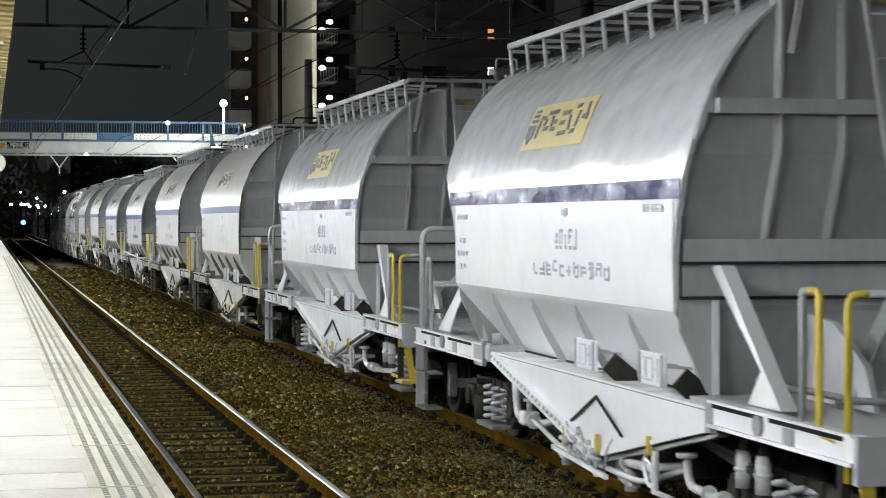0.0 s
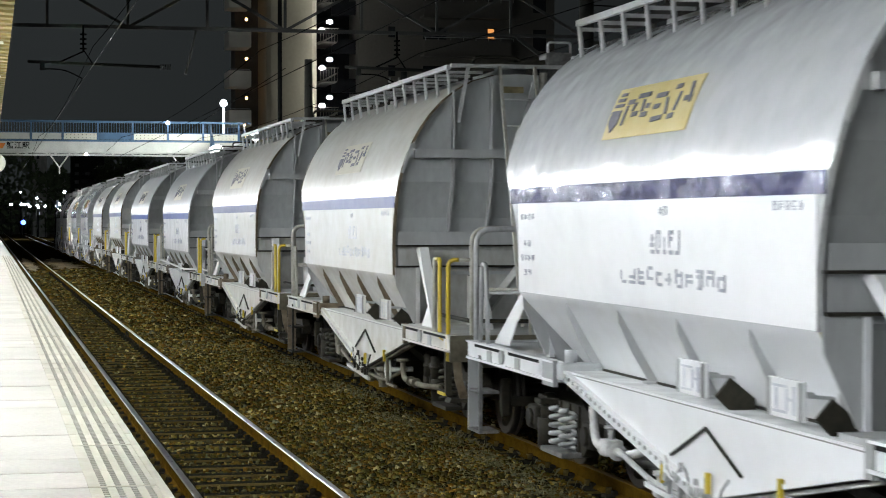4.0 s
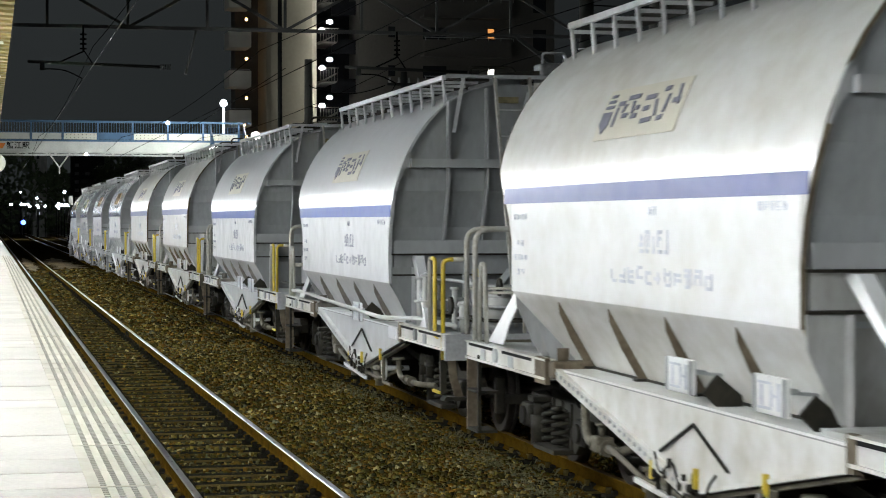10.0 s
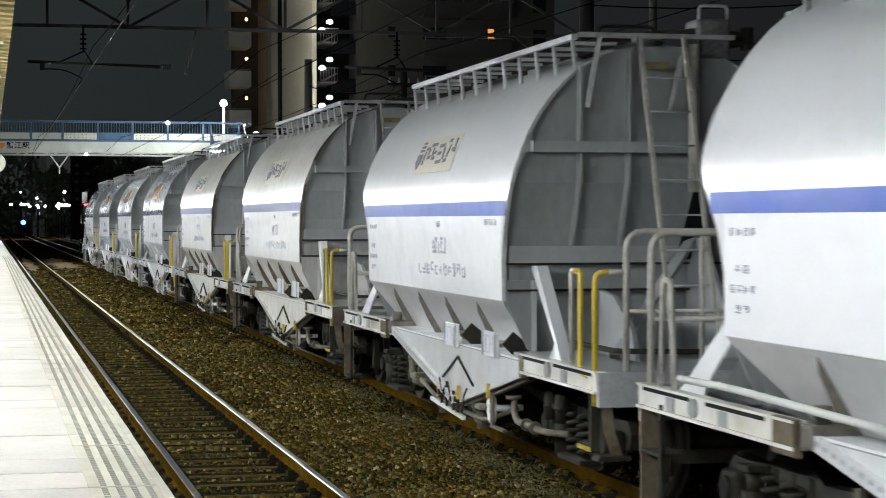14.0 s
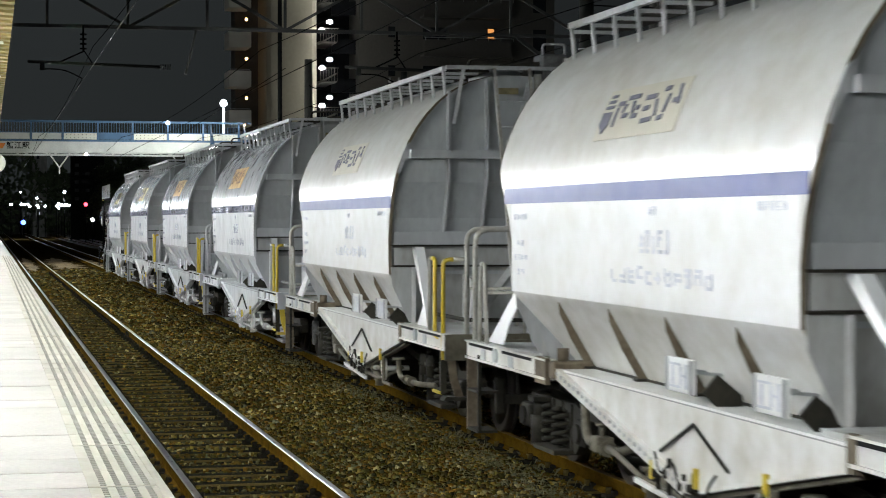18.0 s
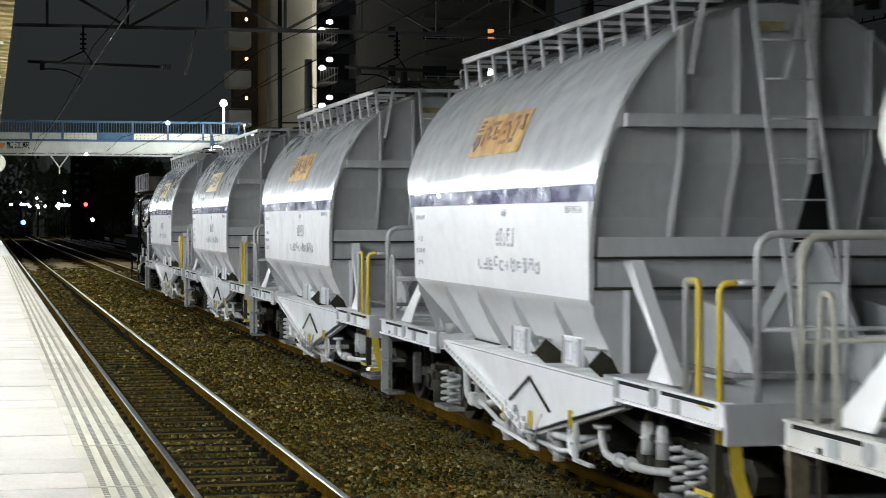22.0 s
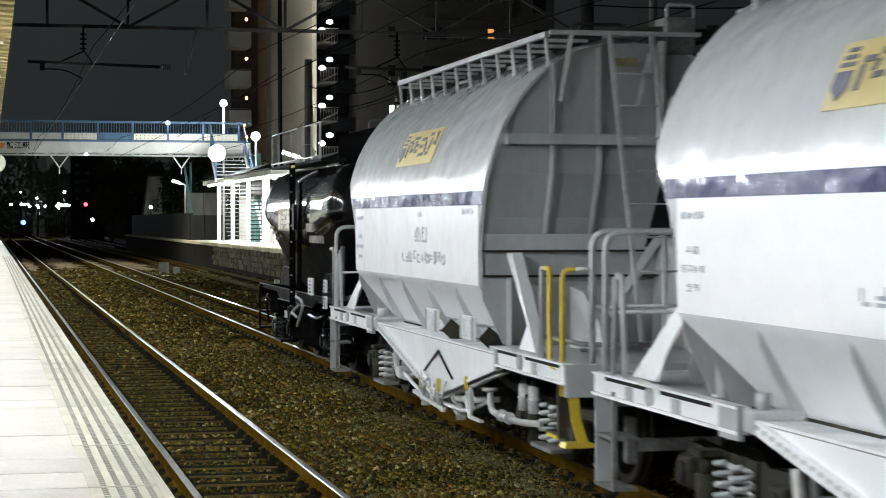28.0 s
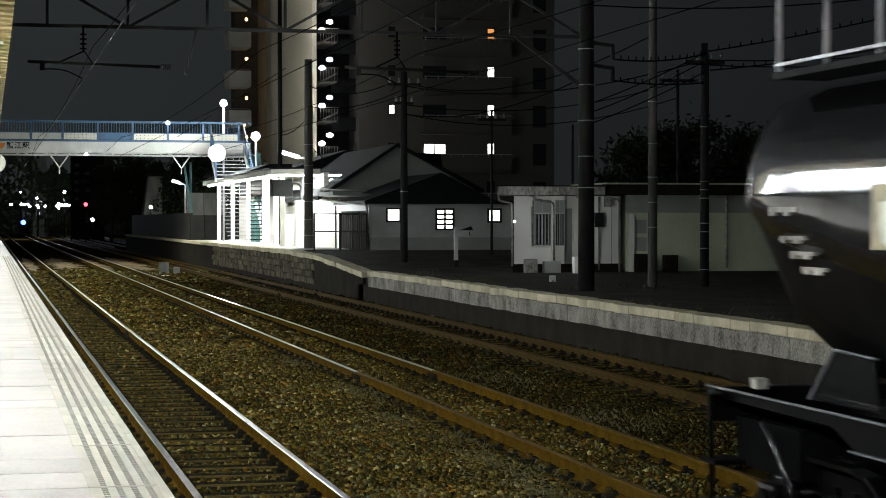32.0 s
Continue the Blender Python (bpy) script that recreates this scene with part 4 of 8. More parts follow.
def make_gantry(y, x0, x1, z, h, label, column=True):
    g = thing("catenary_gantry", (0, y, 0), label, "gantry", "catenary gantries")
    for dz in (0, h):
        bm = B()
        beam(bm, (x0, 0, z + dz), (x1, 0, z + dz), 0.075, 0.075)
        part("chord", bm, M["galvanised"], g)
    n = int((x1 - x0) / 1.6)
    for i in range(n):
        a, b = x0 + (x1 - x0) * i / n, x0 + (x1 - x0) * (i + 1) / n
        bm = B()
        beam(bm, (a, 0, z), (a, 0, z + h), 0.06, 0.06)
        part("upright", bm, M["galvanised"], g)
        bm = B()
        beam(bm, (a, 0, z if i % 2 else z + h), (b, 0, z + h if i % 2 else z), 0.06, 0.06)
        part("diagonal", bm, M["galvanised"], g)
    if column:
        bm = B()
        beam(bm, (x0, 0, -0.3), (x0, 0, z + h), 0.3, 0.3)
        part("column", bm, M["galvanised"], g)
    return g


g1 = make_gantry(42.5, -5.5, 13.0, 6.28, 0.95, "dark lattice gantry carrying the overhead line")
bm = B()
beam(bm, (11.4, 0, 6.28), (13.0, 0, 5.15), 0.08, 0.08)
beam(bm, (4.36, 0, 6.28), (4.13, 0, 5.3), 0.05, 0.05)
part("knee_brace", bm, M["galvanised"], g1)
for bx in (1.97, 8.72):
    k = thing("catenary_bracket", (bx, 42.4, 0), "dark insulated bracket that holds the contact wire", "bracket", "catenary brackets")
    bm = B()
    path(bm, [(0, 0, 6.3), (0, 0, 5.75)], 0.02)
    for z in (6.1, 6.0, 5.9, 5.8):
        disc(bm, (0, 0, z), 0.07, "z", 0.03, 10)
    path(bm, [(-0.5, 0, 5.5), (0.02, 0, 5.75), (0.2, 0, 5.48)], 0.018)
    part("hanger", bm, M["wire"], k)
    bm = B()
    rod(bm, (-1.15, 0, 5.51), (1.6, 0, 5.44), 0.035)
    for i in range(5):
        disc(bm, (1.62 + i * 0.05, 0, 5.44), 0.06, "x", 0.025, 10)
    box(bm, -0.9, -0.8, -0.04, 0.04, 5.33, 5.52)
    part("bar", bm, M["pole_dark"], k)
    bm = B()
    path(bm, bent([(-0.85, 0, 5.36), (-0.4, 0, 5.36), (-0.02, 0, 5.17)], 0.2), 0.014)
    path(bm, [(-0.02, 0, 5.17), (-0.12, 0, 5.0)], 0.008)
    part("steady_arm", bm, M["wire"], k)


def wire(pts, r=0.012, sag=0.0, m="wire", text="thin dark overhead wire between poles"):
    bm = B()
    p, q = Vector(pts[0]), Vector(pts[1])
    run = [p.lerp(q, i / 10) - Vector((0, 0, sag * 4 * (i / 10) * (1 - i / 10))) for i in range(11)]
    path(bm, run, r, 5)
    solid("overhead_wire", bm, M[m], text, "wire", "overhead wires")


for tx in TRACKS:
    for ya, yb in ((-8, 42.5), (42.5, 88), (88, 140)):
        # near wire is paler than the rest: the lamplight on it is in its colour
        if tx == TRACKS[0]:
            wire(((tx - 0.3, ya, 5.0), (tx - 0.3, yb, 5.0)), 0.007, 0.0, "galvanised", "worn contact wire over the near track, greyed as lamplit")
        else:
            wire(((tx - 0.1, ya, 5.0), (tx - 0.1, yb, 5.0)), 0.008, 0.0)
        wire(((tx, ya, 5.85), (tx, yb, 5.85)), 0.008, 0.35)
for (a, b, s) in (((13.07, 42.5, 5.4), (13.02, 62.2, 5.6), 0.4), ((13.02, 62.2, 6.5), (16.65, 44.6, 6.0), 0.5), ((13.02, 62.2, 6.4), (12.08, 75.7, 6.6), 0.3),
                  ((12.4, 62.2, 6.5), (12.08, 75.7, 7.4), 0.3), ((16.65, 44.6, 6.0), (24, 30, 6.6), 0.5), ((16.2, 44.6, 5.9), (24, 32, 6.3), 0.5), ((13.07, 42.5, 7.0), (24, 41, 8.0), 0.4),
                  ((13.5, 62.2, 6.5), (15.46, 44.9, 6.6), 0.6), ((12.08, 75.7, 6.2), (12.75, 88, 6.0), 0.2), ((13.02, 62.2, 5.9), (21.5, 60, 6.6), 0.5), ((13.02, 62.2, 5.6), (21.5, 60, 6.1), 0.6),
                  ((12.08, 75.7, 5.2), (13.3, 78.5, 4.6), 0.1), ((9.0, 100, 6.2), (13.0, 88, 9.0), 0.0)):
    wire((a, b), 0.016, s)


def spiked_wire(p, q, r, sag):
    """A cable with upright clips along it."""
    p, q = Vector(p), Vector(q)
    t = thing("spiked_cable", (0, 0, 0), "dark cable with rows of small upright clips", "wire", "overhead wires")
    bm = B()
    run = [p.lerp(q, i / 12) - Vector((0, 0, sag * 4 * (i / 12) * (1 - i / 12))) for i in range(13)]
    path(bm, run, r, 5)
    part("cable", bm, M["wire"], t)
    n = int((q - p).length / 0.26)
    bm = B()
    box(bm, -0.012, 0.012, -0.012, 0.012, 0.0, 0.10)
    clip = mesh_of("clip", bm, M["wire"])
    for i in range(1, n):
        f = i / n
        piece("clip", clip, t, p.lerp(q, f) - Vector((0, 0, sag * 4 * f * (1 - f))))


for (a, b, s) in (((13.7, 42.5, 5.80), (16.7, 44.5, 6.15), 0.10), ((16.7, 44.5, 6.20), (23.0, 41.0, 7.6), 0.12), ((13.7, 42.5, 5.32), (16.6, 44.5, 5.45), 0.06), ((16.75, 44.5, 5.75), (23.0, 41.0, 6.7), 0.12)):
    spiked_wire(a, b, 0.018, s)
for z in (4.35, 4.60, 4.80):
    wire(((13.2, 42.6, z), (16.6, 44.5, z + 1.35), ), 0.014, 0.05)
for z in (5.55, 6.05):
    k = thing("pole_bracket", (13.07, 42.45, z), "dark hooked bracket on the gantry pole", "bracket", "pole brackets")
    bm = B()
    beam(bm, (0.15, 0, 0.10), (0.62, 0, 0.04), 0.07, 0.08)
    part("arm", bm, M["pole_dark"], k)
    bm = B()
    beam(bm, (0.60, 0, 0.06), (0.60, 0, -0.24), 0.07, 0.08)
    part("hook", bm, M["pole_dark"], k)


# ---- apartment tower, trees, distance ----
def make_tower():
    Y = 140.0
    t = thing("apartment_tower", (0, Y, 0), "dark apartment tower with a lit outside stair and balconies", "building")
    bm = B()
    box(bm, 26.0, 40.6, 0, 14, -0.2, 34)
    part("main_wall", bm, M["tower"], t)
    bm = B()
    box(bm, 19.05, 22.75, -1.5, 3, -0.2, 34, 0.4)
    part("stair_core", bm, M["tower_light"], t, "pale rounded stair core")
    # recess wall and gallery fronts reuse the near-black roof tone, far below the facade's
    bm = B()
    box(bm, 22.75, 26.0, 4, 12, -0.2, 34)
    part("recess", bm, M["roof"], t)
    bm = B()
    box(bm, 17.4, 19.6, 2.5, 5, -0.2, 34)
    part("side_wing", bm, M["tower"], t)
    floors = [0.48 + 2.79 * i for i in range(11)]
    for i, z in enumerate(floors):
        # left balconies
        bm = B()
        box(bm, 16.6, 18.2, -0.4, 2.4, z - 0.0, z + 1.15, 0.05)
        part("balcony", bm, M["plaster"], t, "pale rounded balcony")
        bm = B()
        box(bm, 16.7, 18.1, -0.4, -0.36, z + 1.22, z + 1.26)
        for k in range(4):
            rod(bm, (16.75 + k * 0.43, -0.38, z + 1.1), (16.75 + k * 0.43, -0.38, z + 1.24), 0.02, 5)
        part("balcony_rail", bm, M["steel"], t)
        bm = B()
        disc(bm, (17.95, 0.4, z + 2.05), 0.11, "y", 0.06, 10)
        part("wall_lamp", bm, M["lit_warm"], t, "small warm wall lamp")
        # outside stair flights
        bm = B()
        slab(bm, [(22.8, z + 0.2), (24.1, z + 0.9), (24.1, z + 1.0), (22.8, z + 0.32)], "y", -1.9, -0.6)
        slab(bm, [(22.8, z + 0.32), (24.1, z + 0.32), (24.1, z + 0.40), (22.8, z + 0.40)], "y", -1.9, 3.5)
        for k in range(7):
            rod(bm, (22.9 + k * 0.2, -1.9, z + 0.4), (22.9 + k * 0.2, -1.9, z + 1.3), 0.02, 5)
        box(bm, 22.8, 24.2, -1.92, -1.86, z + 1.3, z + 1.36)
        part("stair_flight", bm, M["tower"], t)
        for sx, sz in ((22.82, 1.24), (23.38, 1.82)):
            bm = B()
            bmesh.ops.create_icosphere(bm, subdivisions=2, radius=0.19, matrix=Matrix.Translation((sx + 0.15, -2.05, 0.96 + 2.663 * i + sz + 0.1)) @ Matrix.Diagonal((1.25, 1, 0.85, 1)))
            part("stair_lamp", bm, M["lit_lamp"], t, "bright white stair lamp")
        # right galleries
        bm = B()
        box(bm, 30.5, 37.0, -1.4, -1.25, z - 0.35, z + 0.75)
        part("balcony_front", bm, M["tower"], t)
        bm = B()
        box(bm, 30.5, 37.0, -1.4, 0, z - 0.45, z - 0.3)
        part("balcony_floor", bm, M["tower"], t)
        bm = B()
        box(bm, 30.5, 37.0, -1.42, -1.38, z + 0.88, z + 0.92)
        for k in range(8):
            rod(bm, (30.6 + k * 0.93, -1.4, z + 0.7), (30.6 + k * 0.93, -1.4, z + 0.9), 0.02, 5)
        part("balcony_rail", bm, M["steel"], t)
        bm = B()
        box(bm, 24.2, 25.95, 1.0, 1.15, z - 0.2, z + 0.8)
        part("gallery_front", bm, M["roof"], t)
        add = [(28.19, 28.62, z + 1.0, z + 1.7, 1, "lit_white" if i == 3 else "glass_dark"),
               (30.75, 32.4, z + 0.9, z + 1.7, 2, "lit_white" if i == 2 else "glass_dark"),
               (35.5, 36.05, z + 0.95, z + 1.75, 1, {5: "lit_orange", 4: "lit_white", 3: "lit_white", 2: "lit_white"}.get(i, "glass_dark")),
               (39.0, 39.9, z + 0.2, z + 1.7, 1, "glass_dark"),
               (24.4, 25.6, z + 0.9, z + 2.0, 2, "glass_dark")]
        for x0, x1, z0, z1, nx, g in add:
            add_window(t, x0, x1, z0, z1, -0.01 if x0 > 26 else 3.99, nx, 1, g, label="lit window" if g.startswith("lit") else "")


make_tower()
for lz in range(1, 8):
    lamp("stair_light", "POINT", (23.3, 136.2, 0.96 + 2.663 * lz + 1.7), 9, (0.98, 1.0, 0.93), radius=0.2)


def make_tree(x, y, h, w, seed, group="trees behind the store house"):
    rnd = random.Random(seed)
    t = thing("tree", (x, y, 0.3), "dark broad-leaved tree against the night sky", "tree", group)
    bm = B()
    rod(bm, (0, 0, -0.5), (0.1, 0, h * 0.55), 0.22, 8, 0.12)
    for i in range(6):
        a = rnd.uniform(0, 6.28)
        rod(bm, (0.05, 0, h * rnd.uniform(0.3, 0.5)), (math.cos(a) * w * 0.6, math.sin(a) * w * 0.6, h * rnd.uniform(0.6, 0.85)), 0.08, 6, 0.03)
    part("trunk", bm, M["trunk"], t)
    vs, fs = [], []
    for c in range(75):
        a, rr = rnd.uniform(0, 6.28), w * math.sqrt(rnd.random())
        cz = h * rnd.uniform(0.2, 0.95)
        rr *= 1.0 - 0.6 * max(0, (cz / h - 0.6) / 0.4)
        cx, cy, cr = rr * math.cos(a), rr * math.sin(a), rnd.uniform(0.35, 0.8)
        for k in range(46):
            d = Vector((rnd.gauss(0, 1), rnd.gauss(0, 1), rnd.gauss(0, 0.8))) * cr * 0.6
            p = Vector((cx, cy, cz)) + d
            u = Vector((rnd.gauss(0, 1), rnd.gauss(0, 1), rnd.gauss(0, 1))).normalized()
            v = u.orthogonal().normalized()
            s = rnd.uniform(0.10, 0.21)
            n = len(vs)
            vs += [p - u * s, p + v * s * 0.5, p + u * s, p - v * s * 0.5]
            fs.append((n, n + 1, n + 2, n + 3))
    me = bpy.data.meshes.new("crown")
    me.from_pydata([tuple(v) for v in vs], [], fs)
    me.materials.append(M["leaf"])
    c = new("crown", me)
    c.parent = t


for i, (tx, ty, th, tw) in enumerate(((27.6, 82, 5.6, 2.2), (29.6, 84, 6.0, 2.4), (31.6, 86, 6.4, 2.5), (33.0, 83, 5.8, 2.4), (35.0, 86, 6.2, 2.6), (37.5, 88, 6.4, 2.8))):
    make_tree(tx, ty, th, tw, 11 + i)
for i, (tx, ty, th, tw) in enumerate(((12.3, 205, 7.5, 2.2), (14.2, 192, 8.5, 3.0), (13.4, 170, 7.0, 2.6), (14.8, 150, 6.6, 2.6), (16.2, 215, 8.0, 2.6), (15.4, 128, 6.0, 2.4))):
    make_tree(tx, ty, th, tw, 31 + i, "trees beyond the footbridge")


def glow_ball(name, at, r, m, label, cat="lamp", stem=None, group=""):
    t = thing(name, at, label, cat, group)
    bm = B()
    bmesh.ops.create_icosphere(bm, subdivisions=2, radius=r)
    part("bulb", bm, M[m], t)
    if stem:
        bm = B()
        path(bm, [Vector(p) for p in stem], 0.05, 6)
        part("stem", bm, M["wire" if name in ("yard_lamp", "signal_lamp", "ground_lamp") else "bridge"], t)
    return t


def make_lamps():
    # street lamp behind the bridge, floodlight on the stair, tube lamps on posts
    glow_ball("street_lamp", (12.2, 105, 8.4), 0.20, "lit_lamp", "bright round street lamp on a grey post", stem=((0, 0, -0.2), (0, 0, -7.4)))
    lamp("street_light", "POINT", (12.2, 104.4, 8.5), 1100, (0.92, 0.96, 1), radius=0.24)
    glow_ball("flood_lamp", (10.82, 95.9, 5.44), 0.42, "lit_lamp", "very bright floodlight on the stairway", stem=((0, 0.3, 0), (0, 0.8, 0.4)))
    lamp("flood_light", "POINT", (10.6, 94.5, 5.6), 1700, (0.92, 1.0, 0.97), radius=0.4)
    glow_ball("flood_lamp", (12.45, 94.0, 6.20), 0.22, "lit_lamp", "round white lamp at the head of the stairway", stem=((0, 0, 0), (0.1, 0.2, -2.0)))
    t = thing("tube_lamp", (11.9, 78.0, 4.75), "slanting fluorescent street lamp on the dark pole", "lamp", "tube lamps")
    bm = B()
    rod(bm, (-0.5, 0, 0.14), (0.18, 0, -0.06), 0.07)
    part("tube", bm, M["lit_lamp"], t)
    bm = B()
    path(bm, [(0.15, 0, -0.06), (0.3, -0.6, -0.1), (0.3, -1.5, -0.3)], 0.03)
    part("arm", bm, M["steel"], t)
    lamp("tube_lamp_light", "POINT", (11.5, 77.6, 4.6), 60, COOL, radius=0.15)
    t = thing("tube_lamp", (10.55, 114, 4.42), "slanting fluorescent lamp on a grey post", "lamp", "tube lamps")
    bm = B()
    rod(bm, (-0.25, 0, 0.05), (0.2, 0, -0.09), 0.07)
    part("tube", bm, M["lit_lamp"], t)
    bm = B()
    path(bm, [(0.25, 0, -0.1), (0.5, 0, -0.2), (0.5, 0, -3.4)], 0.06)
    part("post", bm, M["steel"], t)
    lamp("tube_lamp_light", "POINT", (10.3, 113.6, 4.2), 120, COOL, radius=0.15)
    # lights of the yard in the distance
    for x, z, r in ((2.91, 4.28, 0.30), (4.12, 5.9, 0.22), (4.2, 4.28, 0.30), (4.6, 4.25, 0.28), (5.04, 4.28, 0.28), (5.3, 4.0, 0.28), (6.2, 5.1, 0.25), (6.25, 4.2, 0.26), (6.4, 3.95, 0.24),
                    (7.25, 4.05, 0.25), (8.7, 4.1, 0.28), (8.95, 4.3, 0.36), (8.95, 3.8, 0.26), (9.3, 4.2, 0.3), (9.7, 5.89, 0.33), (9.75, 4.2, 0.34), (10.05, 4.2, 0.3), (10.3, 4.15, 0.3), (13.5, 5.0, 0.2)):
        glow_ball("yard_lamp", (x, 262, z), r * 0.62, "lit_yard", "distant white yard lamp", stem=((0, 0, -0.1), (0, 0, -z)), group="yard lamps")
    for x, z, r, m, label in ((4.4, 1.95, 0.32, "lit_blue", "distant blue signal lamp"), (9.50, 3.80, 0.20, "lit_red", "distant red signal lamp"), (10.16, 2.28, 0.18, "lit_lamp", "distant white marker lamp")):
        glow_ball("signal_lamp", (x, 258 if m == "lit_blue" else 200, z), r, m, label, "signal", stem=((0, 0, -0.1), (0, 0, -z)), group="signals")
    
    glow_ball("bridge_lamp", (8.75, 99.17, 7.05), 0.09, "lit_lamp", "small white lamp on the footbridge railing")
    glow_ball("bridge_lamp", (12.55, 98.9, 6.95), 0.06, "lit_warm", "small warm lamp on the footbridge", stem=((0, 0, 0), (0, 0, -0.2)))
    glow_ball("bridge_lamp", (4.75, 99.25, 5.45), 0.07, "lit_lamp", "small white lamp below the footbridge girder")
    glow_ball("ground_lamp", (11.78, 148, 3.18), 0.12, "lit_lamp", "low white lamp on a post beyond the footbridge", stem=((0, 0, -0.1), (0, 0, -2.09)))
    lamp("ground_light", "POINT", (11.8, 147.6, 3.1), 60, (0.95, 1, 0.95), radius=0.2)
    # fill added past the bridge without a fixture, brightens the ballast there
    lamp("ballast_fill_light", "AREA", (5.6, 108, 5.3), 700, (1.0, 0.97, 0.9), (2.0, 0.4), aim=(5.8, 110, 0))
    lamp("yard_light", "POINT", (5.0, 262, 5.2), 3500, (0.85, 0.92, 1.0), radius=0.3)
    lamp("yard_light", "POINT", (9.5, 262, 5.2), 3500, (0.85, 0.92, 1.0), radius=0.3)


make_lamps()


def make_far_buildings():
    rnd = random.Random(5)
    for x0, x1, y, h in ((-30, -8, 330, 9), (-6, 6, 360, 7), (8, 22, 330, 10), (22, 40, 300, 8), (6.5, 8.6, 300, 14)):
        t = thing("far_building", (0, y, 0), "dark distant building with a few lit windows", "building", "distant buildings")
        bm = B()
        box(bm, x0, x1, 0, 12, -0.3, h)
        part("wall", bm, M["pole"], t)
        for k in range(5):
            wx, wz = rnd.uniform(x0 + 0.5, x1 - 1.5), rnd.uniform(2.5, h - 1)
            bm = B()
            box(bm, wx, wx + rnd.uniform(0.4, 1.0), -0.03, 0.0, wz, wz + 0.6)
            part("window", bm, M["glass_dark"], t)
    t = thing("apartment_block", (0, 240, 0), "slim dark block with lit stair windows beyond the footbridge", "building", "distant buildings")
    bm = B()
    slab(bm, [(9.6, 0), (13.6, 0), (13.6, 8), (10.05, 8)], "z", -0.3, 10.5)
    part("wall", bm, M["pole_dark"], t)
    for k in range(5):
        # lit panes get a plain pale grey in place of a glow
        for x, m in ((10.1, "lit_white"), (10.9, "glass_dark"), (11.35, "lit_white" if k % 2 else "glass_dark")):
            bm = B()
            box(bm, x, x + 0.5, -0.03, 0, 4.6 + k * 1.0, 5.0 + k * 1.0)
            part("window", bm, M["pane_pale" if m == "lit_white" else m], t)
    # fence and walls below the bridge on the far platform
    f = thing("site_fence", (0, 0, 0), "grey panel fence beyond the footbridge", "fence")
    for x0, x1, y, m in ((11.33, 12.3, 116, "pole"), (12.34, 13.6, 116, "pole")):
        bm = B()
        box(bm, x0, x1, y, y + 0.1, 1.0, 3.80)
        part("panel", bm, M[m], f)
    bm = B()
    box(bm, 10.85, 14.0, 110, 110.2, 1.05, 2.48)
    part("dark_wall", bm, M["pole_dark"], f)
    bm = B()
    box(bm, 10.95, 11.1, 110.25, 156, 1.05, 2.60)
    part("dark_wall", bm, M["pole_dark"], f)
    for x in (10.9, 11.7, 12.5, 13.3):
        bm = B()
        box(bm, x, x + 0.05, 109.96, 110, 1.08, 2.5)
        part("batten", bm, M["wall_dark"], f)
    sh = thing("shelter", (0, 150, 0), "small pale shelter lit from below beyond the footbridge", "shelter")
    bm = B()
    slab(bm, [(11.2, 1.1), (12.8, 1.1), (12.8, 5.5), (11.8, 5.5)], "y", 0, 2)
    part("wall", bm, M["pole"], sh)
    bm = B()
    slab(bm, [(11.65, 5.5), (13.0, 5.5), (13.0, 5.65), (11.65, 5.65)], "y", -0.3, 2.3)
    part("roof", bm, M["wall_dark"], sh)
    bm = B()
    for i in range(9):
        box(bm, 11.4 + 0.05 * i, 12.7, -0.04, -0.01, 2.4 + 0.3 * i, 2.46 + 0.3 * i)
    part("louver", bm, M["pole"], sh)
    for x0, x1 in ((10.2, 10.9), (10.65, 10.65)):
        bm = B()
        beam(bm, (x0 + 0.95, -34 + (x0 - 10.2), 5.6), (x1 + 0.95, -34 + (x0 - 10.2), 1.1), 0.13, 0.13)
        part("brace", bm, M["teal"], sh)
    s = thing("signal_box", (0, 0, 0), "pale relay boxes standing in the ballast", "relay box")
    bm = B()
    box(bm, 7.45, 7.85, 88.6, 89.2, BED - 0.05, 0.30, 0.02)
    part("case", bm, M["pole"], s)
    bm = B()
    box(bm, 7.95, 8.2, 87.2, 87.7, BED - 0.05, 0.12, 0.02)
    part("case", bm, M["pole"], s)


make_far_buildings()


def make_far_woods():
    rnd = random.Random(77)
    vs, fs = [], []
    for k in range(9000):
        x = rnd.uniform(-34, 34)
        top = 11.5 + 2.5 * math.sin(x * 0.45) + 1.6 * math.sin(x * 1.3 + 1)
        p = Vector((x, rnd.uniform(296, 306), top * (1 - rnd.random() ** 2 * 0.95)))
        u = Vector((rnd.gauss(0, 1), rnd.gauss(0, 0.6), rnd.gauss(0, 1))).normalized()
        v = u.orthogonal().normalized()
        s = rnd.uniform(0.3, 0.75)
        n = len(vs)
        vs += [p - u * s, p + v * s * 0.5, p + u * s, p - v * s * 0.5]
        fs.append((n, n + 1, n + 2, n + 3))
    me = bpy.data.meshes.new("far_woods")
    me.from_pydata([tuple(v) for v in vs], [], fs)
    me.materials.append(M["leaf"])
    tagged(new("far_woods", me), "dark distant woods beyond the yard lamps", "woods", kind="stuff")


make_far_woods()


# ---- the train ----
PROFILE = [(1.37, 1.57), (1.375, 1.9), (1.376, 2.2), (1.375, 2.46), (1.362, 2.6), (1.325, 2.75), (1.27, 2.90), (1.205, 3.05), (1.12, 3.20),
           (1.01, 3.35), (0.88, 3.49), (0.73, 3.61), (0.55, 3.71), (0.30, 3.78), (0.0, 3.80)]
FARY, NEARY = 3.61, -2.54          # ends of the side sheet


